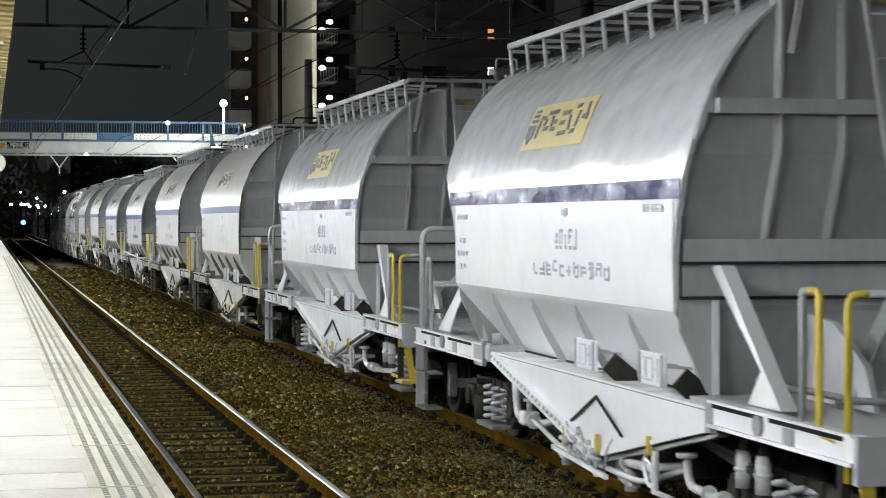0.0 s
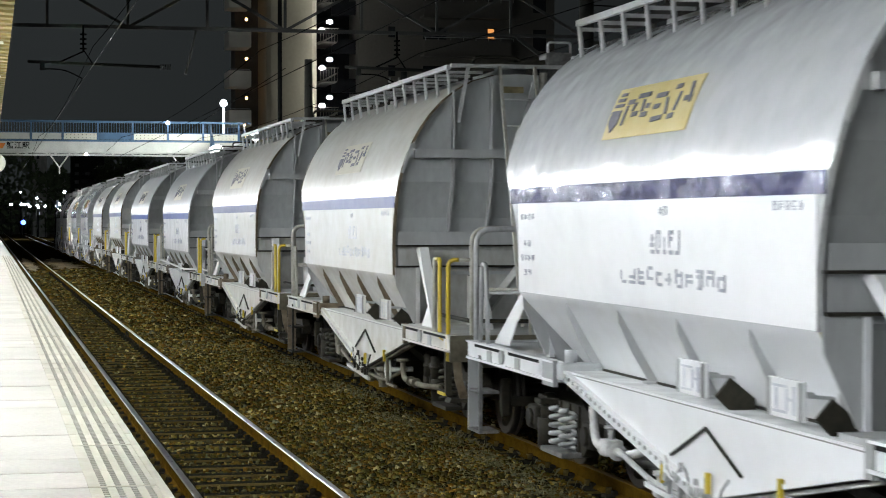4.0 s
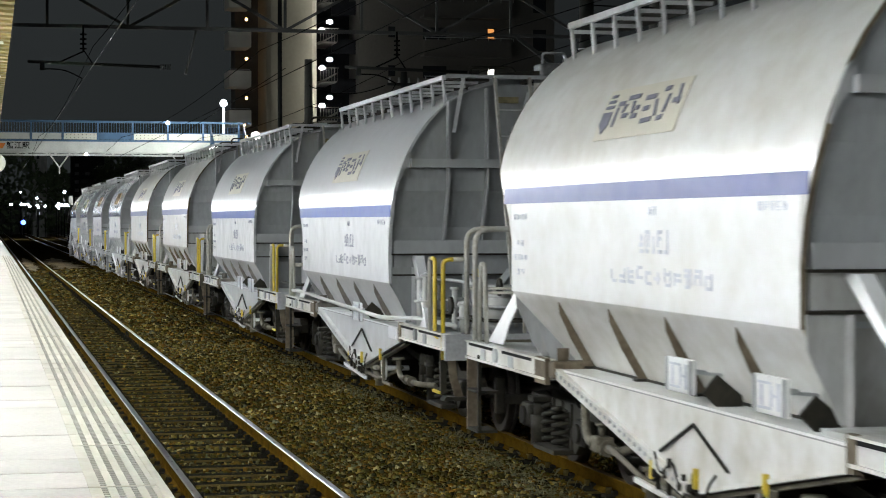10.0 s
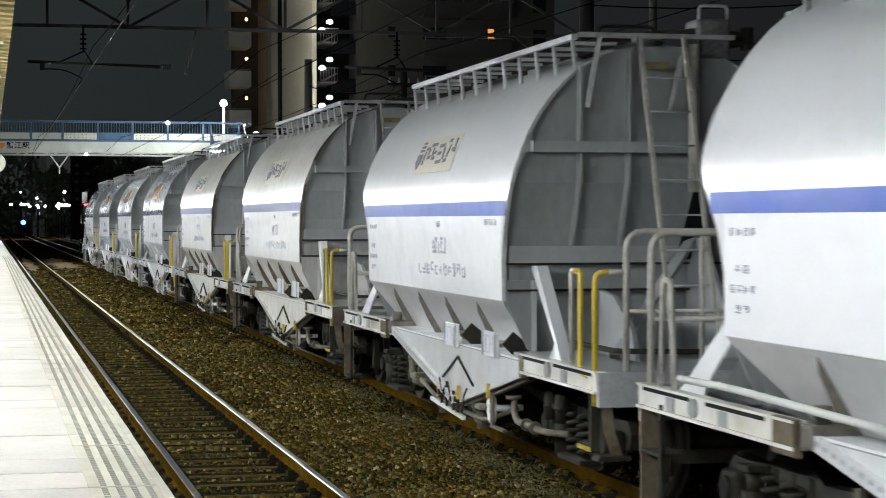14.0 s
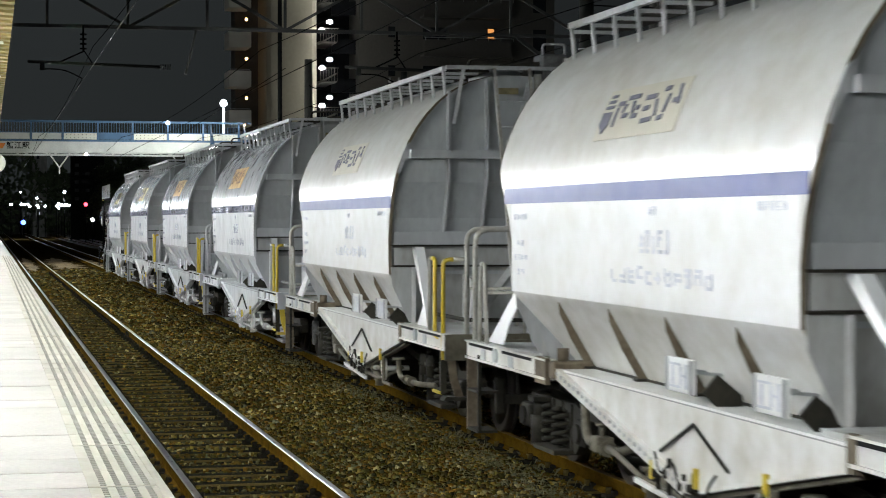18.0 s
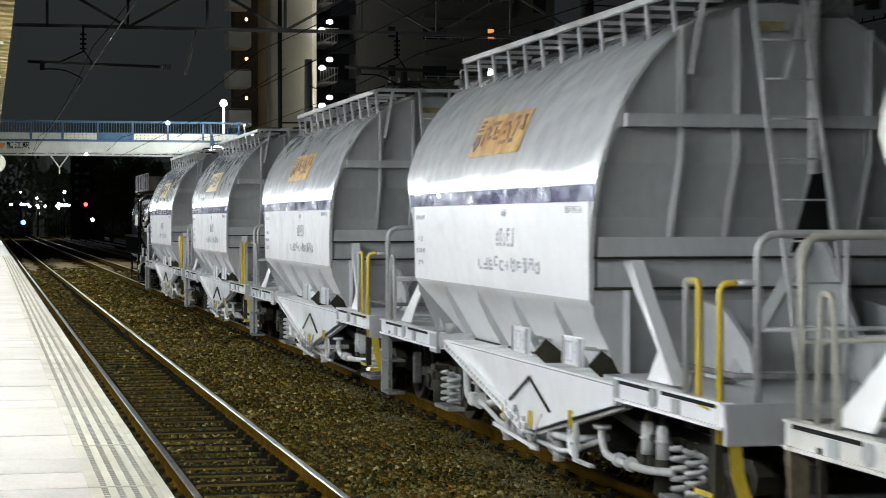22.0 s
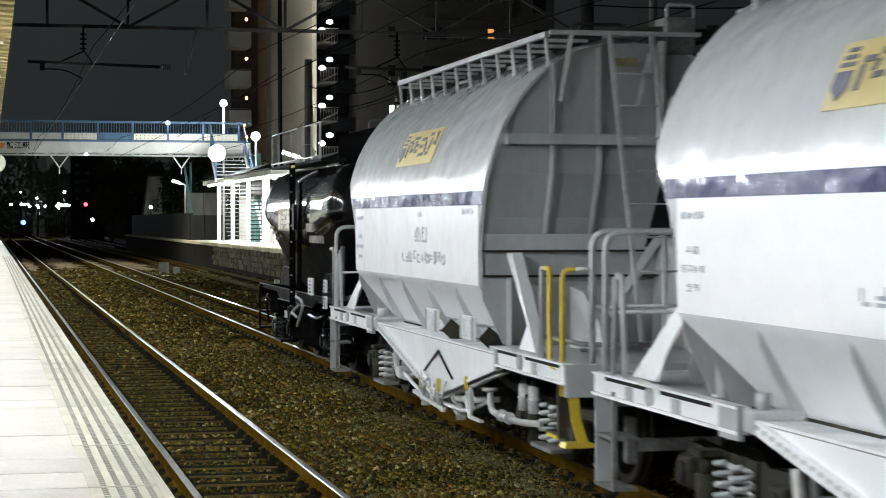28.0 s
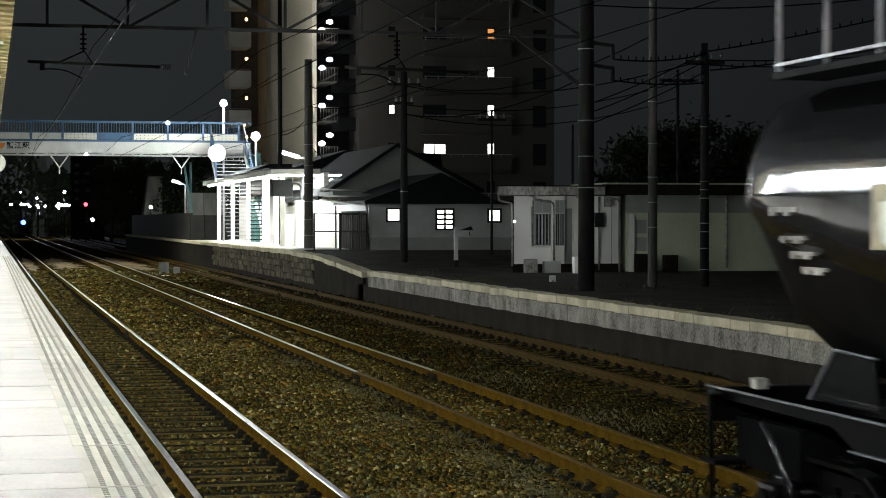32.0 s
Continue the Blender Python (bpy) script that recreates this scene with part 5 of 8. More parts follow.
LEAN = {1: 0.50, -1: 0.26}         # how far the upper ends lean out, far and near


def end_bulge(z, s):
    return LEAN[s] * min(1.0, max(0.0, (z - 2.05) / 0.58))


def half_width(z):
    for (w0, z0), (w1, z1) in zip(PROFILE, PROFILE[1:]):
        if z0 <= z <= z1:
            return w0 + (w1 - w0) * (z - z0) / (z1 - z0)
    return PROFILE[0][0]


def patch(bm, y0, y1, z0, z1, off, skew=0.0, steps=4):
    """A thin sheet that follows the near side of the body."""
    rows = []
    for i in range(steps + 1):
        z = z0 + (z1 - z0) * i / steps
        w = half_width(z)
        dw = (half_width(z + 0.01) - half_width(z - 0.01)) / 0.02
        n = Vector((-1, 0, -dw)).normalized()
        for o in (off, off - 0.006):
            rows.append([bm.verts.new(Vector((-w, y, z)) + n * o) for y in (y0, y1)])
    top = rows[0::2]
    low = rows[1::2]
    for r in (top, low):
        for a, b in zip(r, r[1:]):
            bm.faces.new((a[0], a[1], b[1], b[0]))
    for k in (0, 1):
        for (a, b), (c, d) in zip(zip(top, top[1:]), zip(low, low[1:])):
            bm.faces.new((a[k], b[k], d[k], c[k]))
    bm.faces.new((top[0][0], top[0][1], low[0][1], low[0][0]))
    bm.faces.new((top[-1][0], top[-1][1], low[-1][1], low[-1][0]))


MESHES = {}


def cached(key, maker, material):
    if key not in MESHES:
        bm = B()
        maker(bm)
        MESHES[key] = mesh_of(key, bm, material)
    return MESHES[key]


def wheelset_mesh(bm):
    rod(bm, (-0.75, 0, 0), (0.75, 0, 0), 0.07, 12)
    for s in (-1, 1):
        rod(bm, (s * 0.53, 0, 0), (s * 0.60, 0, 0), 0.43, 28)
        rod(bm, (s * 0.50, 0, 0), (s * 0.53, 0, 0), 0.455, 28)
        rod(bm, (s * 0.60, 0, 0), (s * 0.64, 0, 0), 0.36, 28, 0.15)
        rod(bm, (s * 0.62, 0, 0), (s * 0.74, 0, 0), 0.09, 12)
        for k in range(3):
            a = k * 2.09
            rod(bm, (s * 0.612, 0.27 * math.cos(a), 0.27 * math.sin(a)), (s * 0.63, 0.27 * math.cos(a), 0.27 * math.sin(a)), 0.05, 8)


WHEELS = []


def bogie(parent, y, tone, springy=True, base=0.825):
    frame_tone = "under" if tone == "under_new" else tone
    spring_tone = {"under_new": "steel", "under": "under"}.get(tone, tone)
    for e in (-1, 1):
        w = part("wheelset", cached("wheelset", wheelset_mesh, M["wheel"]), None, parent)
        w.location = (0, y + e * base, 0.43)
        WHEELS.append(w)
    for s in (-1, 1):
        x0, x1 = sorted((s * 0.80, s * 0.92))
        side = part("side_frame", cached("side_%s_%.2f_%d" % (tone, y, s), lambda bm: slab(bm, [
            (y - 1.1, 0.52), (y - 1.0, 0.62), (y - 0.45, 0.60), (y - 0.3, 0.70), (y + 0.3, 0.70), (y + 0.45, 0.60), (y + 1.0, 0.62), (y + 1.1, 0.52),
            (y + 1.05, 0.40), (y + 0.5, 0.30), (y + 0.35, 0.20), (y - 0.35, 0.20), (y - 0.5, 0.30), (y - 1.05, 0.40)], "x", x0, x1), M[frame_tone]), None, parent)
        for e in (-1, 1):
            def axle(bm):
                box(bm, s * 0.98 - 0.06, s * 0.98 + 0.06, y + e * base - 0.14, y + e * base + 0.14, 0.32, 0.54, 0.03)
                disc(bm, (s * 1.05, y + e * base, 0.43), 0.08, "x", 0.04, 14)
            part("axle_box", cached("axle_%s_%.2f_%d_%d" % (tone, y, s, e), axle, M[frame_tone]), None, side)
        for k in (-0.15, 0.15):
            def coil(bm):
                path(bm, [(s * 0.98 + 0.07 * math.cos(a * 0.5), y + k + 0.07 * math.sin(a * 0.5), 0.25 + 0.0056 * a) for a in range(60)], 0.021, 6)
            part("spring", cached("coil_%s_%.2f_%d_%.2f" % (tone, y, s, k), coil, M[spring_tone]), None, side, "coil spring")
        for k in (-0.27, 0.0, 0.27):
            part("guide_post", cached("guide_%s_%.2f_%d_%.2f" % (tone, y, s, k), lambda bm: box(bm, s * 0.91 - 0.03, s * 0.91 + 0.03, y + k - 0.025, y + k + 0.025, 0.20, 0.62), M[frame_tone]), None, side)
        part("damper", cached("damper_%s_%.2f_%d" % (tone, y, s), lambda bm: [rod(bm, (s * 1.0, y + 0.44, 0.21), (s * 1.0, y + 0.44, 0.46), 0.085, 14), rod(bm, (s * 1.0, y + 0.44, 0.46), (s * 1.0, y + 0.44, 0.60), 0.06, 12),
                                                                        box(bm, s * 1.0 - 0.09, s * 1.0 + 0.09, y + 0.34, y + 0.54, 0.58, 0.63, 0.01)], M[frame_tone]), None, side, "dark friction damper")
        part("spring_seat", cached("seat_%s_%.2f_%d" % (tone, y, s), lambda bm: box(bm, s * 0.97 - 0.13, s * 0.97 + 0.13, y - 0.32, y + 0.32, 0.19, 0.235, 0.01), M[tone]), None, side)
    part("bolster", cached("bolster_%s_%.2f" % (tone, y), lambda bm: box(bm, -0.9, 0.9, y - 0.16, y + 0.16, 0.45, 0.78, 0.03), M[frame_tone]), None, parent)
    for e in (-1, 1):
        bb = part("brake_beam", cached("brake_%s_%.2f_%d" % (tone, y, e), lambda bm: box(bm, -0.7, 0.7, y + e * 1.30 - 0.04, y + e * 1.30 + 0.04, 0.32, 0.42), M[tone]), None, parent)
        for s in (-0.72, 0.72):
            part("brake_shoe", cached("shoe_%s_%.2f_%d_%.1f" % (tone, y, e, s), lambda bm: box(bm, s - 0.05, s + 0.05, y + e * 1.31 - 0.05, y + e * 1.31 + 0.05, 0.22, 0.6, 0.02), M[tone]), None, bb)


def coupler(parent, y, s, m):
    bm = B()
    box(bm, -0.09, 0.09, y, y + s * 0.28, 0.80, 0.96, 0.02)
    box(bm, -0.14, 0.14, y + s * 0.26, y + s * 0.40, 0.76, 1.0, 0.04)
    part("coupler", bm, M[m], parent)


UPPER = {"body", "side_panel", "stripe", "end_wall", "end_rib", "cross_beam", "upper_ledge", "lower_ledge", "end_rim", "end_foot", "apron", "hopper_end", "strut", "hopper", "hopper_rib", "placard_box",
         "emblem_plate", "lettering", "roof_rail", "roof_walk", "ladder_rail", "roof_stay", "roof_valve", "drain_chute", "vent_pipe", "label_plate"}


def hopper_wagon(label, fresh, stripe, sign, low=0.0, piped=False, seed=0):
    rnd = random.Random(seed)
    w = thing("hopper_wagon", (TRACKS[1], 0, 0), label, "freight wagon", "wagons of the train")
    side, panel = ("grey_light" if low else "grey", "white") if fresh else ("cream", "offwhite")
    newer = fresh and not low
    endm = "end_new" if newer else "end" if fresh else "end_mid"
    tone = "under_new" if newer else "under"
    # end ribs get a paler grey than the wall for the light they catch
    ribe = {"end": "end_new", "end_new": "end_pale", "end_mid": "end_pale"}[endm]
    # hopper ribs darker than the hopper: the shade on them is in the colour
    ribm = "rib_dusty" if low else "end_pale" if fresh else "rib_rust"
    skirtm = "white_worn" if low else panel if fresh else "white_stained"
    # lower end parts are coloured paler as better lit; their grime stays
    lowm = "end_pale" if newer else endm if fresh else "end_low"
    pipem = "pipe_pale" if newer else "pipe_grimy"
    railm = "steel" if newer else "rail_beige"
    barm = panel if newer else "white_stained"
    hopm = "hopper_dusty" if low else "hopper_grey" if fresh else "cream_low"
    hang = endm if newer else "rib_rust"
    ext = 0.18 if newer else 0.0       # the newer wagons have a longer far deck

    def P(name, maker, m, text="", parent=None, key=""):
        ob = part(name, cached("wagon_%s_%s_%s_%d" % (name, key, m, newer), maker, M[m]), None, parent or w, text)
        if name in UPPER and parent is None:
            ob.location.z = -low
        return ob

    # barrel-roofed upper body
    def shell(bm):
        prof = [(-a, z) for a, z in PROFILE] + [(a, z) for a, z in PROFILE[-2::-1]]
        a, b = [[bm.verts.new((x, yy + s * end_bulge(z, s), z)) for x, z in prof] for yy, s in ((FARY, 1), (NEARY, -1))]
        rows = [a] + [[bm.verts.new(p.co.lerp(q.co, k / 8)) for p, q in zip(a, b)] for k in range(1, 8)] + [b]
        for r, t in zip(rows, rows[1:]):
            for i in range(len(r) - 1):
                f = bm.faces.new((r[i], r[i + 1], t[i + 1], t[i]))
                f.smooth = True
    P("body", shell, side, "rounded light grey body shell" if fresh else "rounded dirty cream body shell")
    P("side_panel", lambda bm: patch(bm, NEARY, FARY, 1.575, 2.315, 0.010, steps=4), panel, "white side panel")
    P("stripe", lambda bm: patch(bm, NEARY - 0.12, FARY + 0.24, 2.315, 2.445, 0.011, steps=2), stripe,
      {"navy": "navy blue stripe", "blue": "bright blue stripe", "pale_blue": "faded blue stripe"}[stripe])

    for s, yy, nm in ((1, FARY, "far"), (-1, NEARY, "near")):
        # end wall, leaning out above a vertical foot
        def endwall(bm):
            rows = []
            for (wd, z) in PROFILE:
                xs = (-0.985 * wd, 0.985 * wd) if wd > 0 else (-0.05, 0.05)
                rows.append([bm.verts.new((x, yy + s * (end_bulge(z, s) - 0.06), z)) for x in xs])
            for r, t in zip(rows, rows[1:]):
                bm.faces.new((r[0], r[1], t[1], t[0]))
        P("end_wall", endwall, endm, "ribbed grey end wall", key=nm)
        P("end_foot", lambda bm: box(bm, -1.33, 1.33, yy - 0.045 - (0.012 if s < 0 else 0), yy - 0.045 + (0.012 if s > 0 else 0), 1.905, 2.05), ribe, key=nm)
        for x in (-0.75, -0.31, 0.31, 0.75):
            def rib(bm):
                top = 3.775 - 0.30 * x * x
                pts = [(1.92, 0.0), (2.05, 0.0), (2.63, LEAN[s]), (top, LEAN[s])]
                va = []
                for z, d in pts:
                    va.append([bm.verts.new((x + dx, yy + s * (d + dy), z)) for dx, dy in ((-0.014, -0.06), (-0.012, 0.045), (0.012, 0.045), (0.014, -0.06))])
                for p, q in zip(va, va[1:]):
                    for i in range(3):
                        bm.faces.new((p[i], p[i + 1], q[i + 1], q[i]))
            P("end_rib", rib, ribe, key="%s%.2f" % (nm, x))

        def cross(bm):
            box(bm, -1.20, 1.20, yy + s * (LEAN[s] + 0.06) - 0.05, yy + s * (LEAN[s] + 0.06) + 0.05, 2.86, 2.955)
        cb = P("cross_beam", cross, ribe, key=nm)
        for e in (-1, 1):
            def bracket(bm):
                slab(bm, [(e * 1.16, 2.865), (e * 1.19, 3.04), (e * 1.235, 3.0), (e * 1.285, 2.87), (e * 1.335, 2.70), (e * 1.315, 2.69), (e * 1.235, 2.865)], "y", yy + s * (LEAN[s] + 0.005), yy + s * (LEAN[s] + 0.025))
            P("bracket", bracket, ribe, parent=cb, key="%s%d" % (nm, e))
        P("upper_ledge", lambda bm: box(bm, -1.34, 1.34, yy - 0.05, yy + 0.05, 1.885, 1.903), "under", key=nm)
        P("lower_ledge", lambda bm: box(bm, -1.34, 1.34, yy - 0.06, yy + 0.05, 1.655, 1.673), "under", key=nm)

        def rim(bm):
            for e in (-1, 1):
                a = [bm.verts.new((e * (wd + 0.006), yy + s * end_bulge(z, s), z)) for wd, z in PROFILE[:-1]]
                b = [bm.verts.new((e * (wd - 0.03), yy + s * (end_bulge(z, s) + 0.004), z)) for wd, z in PROFILE[:-1]]
                for k in range(len(a) - 1):
                    bm.faces.new((a[k], a[k + 1], b[k + 1], b[k]))
        P("end_rim", rim, "steel" if fresh else "rib_rust", "worn rim of the body shell", key=nm)

        def apron(bm):
            box(bm, -1.31, 1.31, yy - s * 0.05 - 0.02, yy - s * 0.05 + 0.02, 1.675, 1.884)
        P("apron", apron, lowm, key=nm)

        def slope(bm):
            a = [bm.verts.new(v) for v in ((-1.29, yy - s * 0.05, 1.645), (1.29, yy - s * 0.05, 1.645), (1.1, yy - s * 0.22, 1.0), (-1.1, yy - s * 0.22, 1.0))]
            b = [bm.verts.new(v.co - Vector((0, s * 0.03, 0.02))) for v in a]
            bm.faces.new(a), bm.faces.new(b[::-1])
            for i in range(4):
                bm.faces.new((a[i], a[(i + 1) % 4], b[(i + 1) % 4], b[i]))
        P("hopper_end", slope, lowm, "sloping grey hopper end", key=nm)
        for e in (-1, 1):
            P("corner_post", lambda bm: box(bm, e * 1.10 - 0.022, e * 1.10 + 0.022, yy - 0.05, yy + 0.05, 1.02, 1.653), hopm, key="%s%d" % (nm, e))
            P("corner_plate", lambda bm: slab(bm, [(e * 1.355, 1.653), (e * 1.122, 1.653), (e * 1.122, 1.04), (e * 1.15, 1.04), (e * 1.345, 1.45)], "y", yy - 0.03, yy - 0.005), lowm, key="%s%d" % (nm, e))
            reach, top = (1.57, -0.08) if s < 0 else (1.22, 0.06)

            # deep channel from the ledge down to the sole bar, its foot upright
            def strut(bm):
                out = [(top, 1.88), (top + 0.21, 1.88), (reach, 1.066), (reach - 0.52, 1.066), (reach - (0.42 if s < 0 else 0.60), 1.27)]
                for w0, w1 in ((0.0, 0.012), (0.012, None)):
                    pts = out if w0 == 0 else [out[1], out[2], (out[2][0] - 0.02, 1.066), (out[1][0] - 0.02, 1.88)]
                    rows = [[bm.verts.new((e * (1.10 + (1.88 - z) * 0.22 - (0.10 if w is None else w)), yy + s * d, z)) for d, z in pts] for w in (w0, w1)]
                    n = len(pts)
                    for i in range(n):
                        bm.faces.new((rows[0][i], rows[0][(i + 1) % n], rows[1][(i + 1) % n], rows[1][i]))
                    bm.faces.new(rows[0][::-1]), bm.faces.new(rows[1])
            P("strut", strut, "white_worn" if fresh else panel, "white diagonal strut", key="%s%d" % (nm, e))

            if s > 0:
                P("brace_plate", lambda bm: beam(bm, (e * 0.92, yy + s * 0.05, 1.75), (e * 0.94, yy + s * 0.90, 1.06), 0.03, 0.22), endm, key="%s%d" % (nm, e))

            def gusset(bm):
                slab(bm, [(yy + s * 0.45, 1.035), (yy + s * 1.45, 1.035), (yy + s * 1.32, 1.30), (yy + s * 0.85, 1.54), (yy + s * 0.45, 1.58)], "x", e * 0.62 - 0.02, e * 0.62 + 0.02)
            P("gusset", gusset, lowm, key="%s%d" % (nm, e))

        P("center_gusset", lambda bm: slab(bm, [(yy - s * 0.15, 1.035), (yy + s * 1.1, 1.035), (yy + s * 1.0, 1.35), (yy + s * 0.35, 2.02), (yy - s * 0.05, 2.02)], "x", 0.33, 0.37), lowm, key=nm)

    P("center_brace", lambda bm: beam(bm, (-0.75, NEARY - 1.25, 1.06), (0.33, NEARY - 0.12, 2.02), 0.10, 0.04), lowm)

    # sloped hopper below the panel, with ribs
    for e in (-1, 1):
        def hopper(bm):
            prof = [(1.375, 1.60), (1.368, 1.565), (1.345, 1.52), (1.04, 1.0)]
            a = [[bm.verts.new((e * x, y, z)) for x, z in prof] for y in (0, 1)]
            for i, (x, z) in enumerate(prof):
                f = max(0.0, (1.55 - z) / 0.55)
                a[0][i].co.y, a[1][i].co.y = FARY - 0.9 * f, NEARY - 0.02 * f
            for i in range(3):
                q = bm.faces.new((a[0][i], a[0][i + 1], a[1][i + 1], a[1][i]))
                q.smooth = i < 2
        P("hopper", hopper, hopm, "sloping hopper side", key=str(e))
        for y0 in (2.29, 1.01, -0.22, -1.51):
            def rib(bm):
                outer = [(e * (1.352 - 0.307 * f + hh * 0.86), 1.53 - 0.522 * f - hh * 0.5) for f, hh in ((0.0, 0.0), (0.14, 0.038), (0.5, 0.06), (1.0, 0.06))]
                slab(bm, outer + [(e * 1.035, 1.01), (e * 1.34, 1.53)], "y", y0 - 0.009, y0 + 0.009)
            rb = P("hopper_rib", rib, ribm, key="%d%.1f" % (e, y0))
            P("rib_foot", lambda bm: box(bm, e * 1.10 - 0.05, e * 1.10 + 0.05, y0 - 0.05, y0 + 0.05, 0.985, 1.02, 0.008), "steel" if fresh else "under", parent=rb, key="%d%.1f" % (e, y0))

        # V-shaped skirt plate
        def skirt(bm):
            slab(bm, [(2.28, 0.985), (-3.24, 0.985), (-3.24, 0.90), (-0.97, 0.475), (-0.80, 0.455), (-0.60, 0.465)], "x", e * 1.33 - 0.012, e * 1.33 + 0.012)
        sk = P("skirt", skirt, skirtm, "white triangular skirt plate", key=str(e))
        P("ledge", lambda bm: box(bm, min(e * 1.05, e * 1.34), max(e * 1.05, e * 1.34), -3.24, 2.32, 0.985, 1.0), panel, parent=sk, key=str(e))
        P("skirt_flange", lambda bm: beam(bm, (e * 1.36, 2.28, 0.965), (e * 1.36, -0.66, 0.442), 0.045, 0.085), skirtm, parent=sk, key="a%d" % e)
        P("skirt_flange", lambda bm: beam(bm, (e * 1.345, -3.24, 0.885), (e * 1.35, -0.94, 0.463), 0.05, 0.03), skirtm, parent=sk, key="b%d" % e)
        P("skirt_flange", lambda bm: beam(bm, (e * 1.30, -3.24, 0.845), (e * 1.30, -0.94, 0.42), 0.06, 0.025), pipem, parent=sk, key="c%d" % e)
        P("skirt_seam", lambda bm: box(bm, e * 1.068 - 0.006, e * 1.068 + 0.006, -3.18, 2.28, 1.0, 1.018), "under", parent=sk, key="a%d" % e)
        P("skirt_seam", lambda bm: box(bm, e * 1.343 - 0.003, e * 1.343 + 0.003, -3.18, 2.15, 0.976, 0.984), "rib_grey", parent=sk, key="b%d" % e)

        def chevron(bm):
            path(bm, [(e * 1.355, -0.14, 0.63), (e * 1.355, -0.78, 0.87), (e * 1.355, -1.39, 0.64)], 0.012, 5)
        P("placard_holder", chevron, "under", parent=sk, key=str(e))

        def rivets(bm):
            for k in range(26):
                f = (k + 0.5) / 26
                y, z = 2.28 - 2.94 * f, 0.965 - 0.523 * f
                disc(bm, (e * 1.385, y, z + 0.012), 0.016, "x", 0.016, 6)
        tagged(P("riveting", rivets, "steel", parent=sk, key=str(e)), "row of small rivets", kind="stuff")
        P("corner_casting", lambda bm: [box(bm, min(e * 1.08, e * 1.40), max(e * 1.08, e * 1.40), 2.26, 2.42, 0.92, 1.06, 0.02), rod(bm, (e * 1.30, 2.34, 1.06), (e * 1.30, 2.34, 1.16), 0.05, 8)], ribm, "worn corner casting", parent=sk, key=str(e))

    for y0 in (-0.60, -2.12):
        if piped and y0 < -1:
            pb = P("placard_plate", lambda bm: box(bm, -1.365, -1.345, -2.85, -2.45, 0.86, 1.0, 0.004), panel, "small white placard plate", key="p")
            continue
        pb = P("placard_box", lambda bm: box(bm, -1.385, -1.355, y0 - 0.24, y0 + 0.24, 1.06, 1.285, 0.006), panel, "white placard box", key="%.1f" % y0)
        for k in (-0.14, 0.14):
            P("placard_bracket", lambda bm: beam(bm, (-1.36, y0 + k, 1.20), (-1.14, y0 + k, 1.18), 0.02, 0.02), "steel", parent=pb, key="%.1f%.1f" % (y0, k))
        for k in (-0.225, 0.225):
            P("placard_clip", lambda bm: box(bm, -1.398, -1.387, y0 + k - 0.015, y0 + k + 0.015, 1.065, 1.28), "steel", parent=pb, key="%.1f%.2f" % (y0, k))

        def bars(bm):
            for k, (ya, yb, za, zb) in enumerate(((-0.03, 0.17, 1.235, 1.25), (-0.03, 0.17, 1.09, 1.105), (0.10, 0.13, 1.11, 1.23), (-0.16, -0.12, 1.09, 1.25), (-0.12, -0.02, 1.165, 1.18), (-0.05, -0.02, 1.11, 1.23))):
                box(bm, -1.392, -1.387, y0 + ya, y0 + yb, za, zb)
        P("lettering", bars, "ink_pale", parent=pb, key="box%.1f" % y0)

        # near-black plate: a grey flap coloured together with the shadow below it
        def flap(bm):
            slab(bm, [(-1.37, 1.09), (-1.27, 1.20), (-1.11, 1.07), (-1.10, 1.0), (-1.27, 0.995)], "y", y0 - 0.40, y0 - 0.37)
        P("rubber_flap", flap, "under", "flap plate darkened with the shadow beneath it", key="%.1f" % y0)

    # frame: sole bars, decks, end beams
    for e in (-1, 1):
        for y0, y1, nm in ((-5.33, -3.24, "n"), (2.5, 5.2 + ext, "f")):
            def sole(bm):
                slab(bm, [(e * a, z) for a, z in ((1.31, 0.895), (1.41, 0.895), (1.41, 0.917), (1.39, 0.917), (1.39, 1.048), (1.41, 1.048), (1.41, 1.064), (1.32, 1.064), (1.32, 1.048), (1.35, 1.048), (1.35, 0.917), (1.31, 0.917))], "y", y0, y1)
            sb = P("sole_bar", sole, barm, "white sole bar", key="%d%s" % (e, nm))
            for k, (ya, yb) in enumerate(((-5.2, -4.2), (-4.1, -3.28)) if nm == "n" else ((2.95, 3.9), (4.2, 5.1))):
                P("slot", lambda bm: box(bm, e * 1.392 - 0.004, e * 1.392 + 0.004, ya, yb, 1.018, 1.044), "dark", parent=sb, key="%d%s%d" % (e, nm, k))
            for k, ya in enumerate((-4.49,) if nm == "n" else (3.6, 4.55)):
                P("stiffener", lambda bm: box(bm, e * 1.394 - 0.008, e * 1.394 + 0.008, ya - 0.07, ya + 0.07, 0.918, 1.012), endm, parent=sb, key="%d%s%d" % (e, nm, k))
            yc = -4.06 if nm == "n" else 4.1
            P("cover_plate", lambda bm: disc(bm, (e * 1.40, yc, 0.985), 0.062, "x", 0.03, 16), endm, parent=sb, key="%d%s" % (e, nm))
            P("end_plate", lambda bm: box(bm, e * 1.385 - 0.02, e * 1.385 + 0.02, (2.48, -3.30)[nm == "n"], (2.80, -3.20)[nm == "n"], 0.86, 1.07), hang, parent=sb, key="%d%s" % (e, nm))
    for y0, y1, nm in ((-5.30, NEARY - 0.1, "n"), (FARY + 0.1, 5.15 + ext, "f")):
        P("deck", lambda bm: box(bm, -1.30, 1.30, y0, y1, 1.0, 1.035), lowm, key=nm)
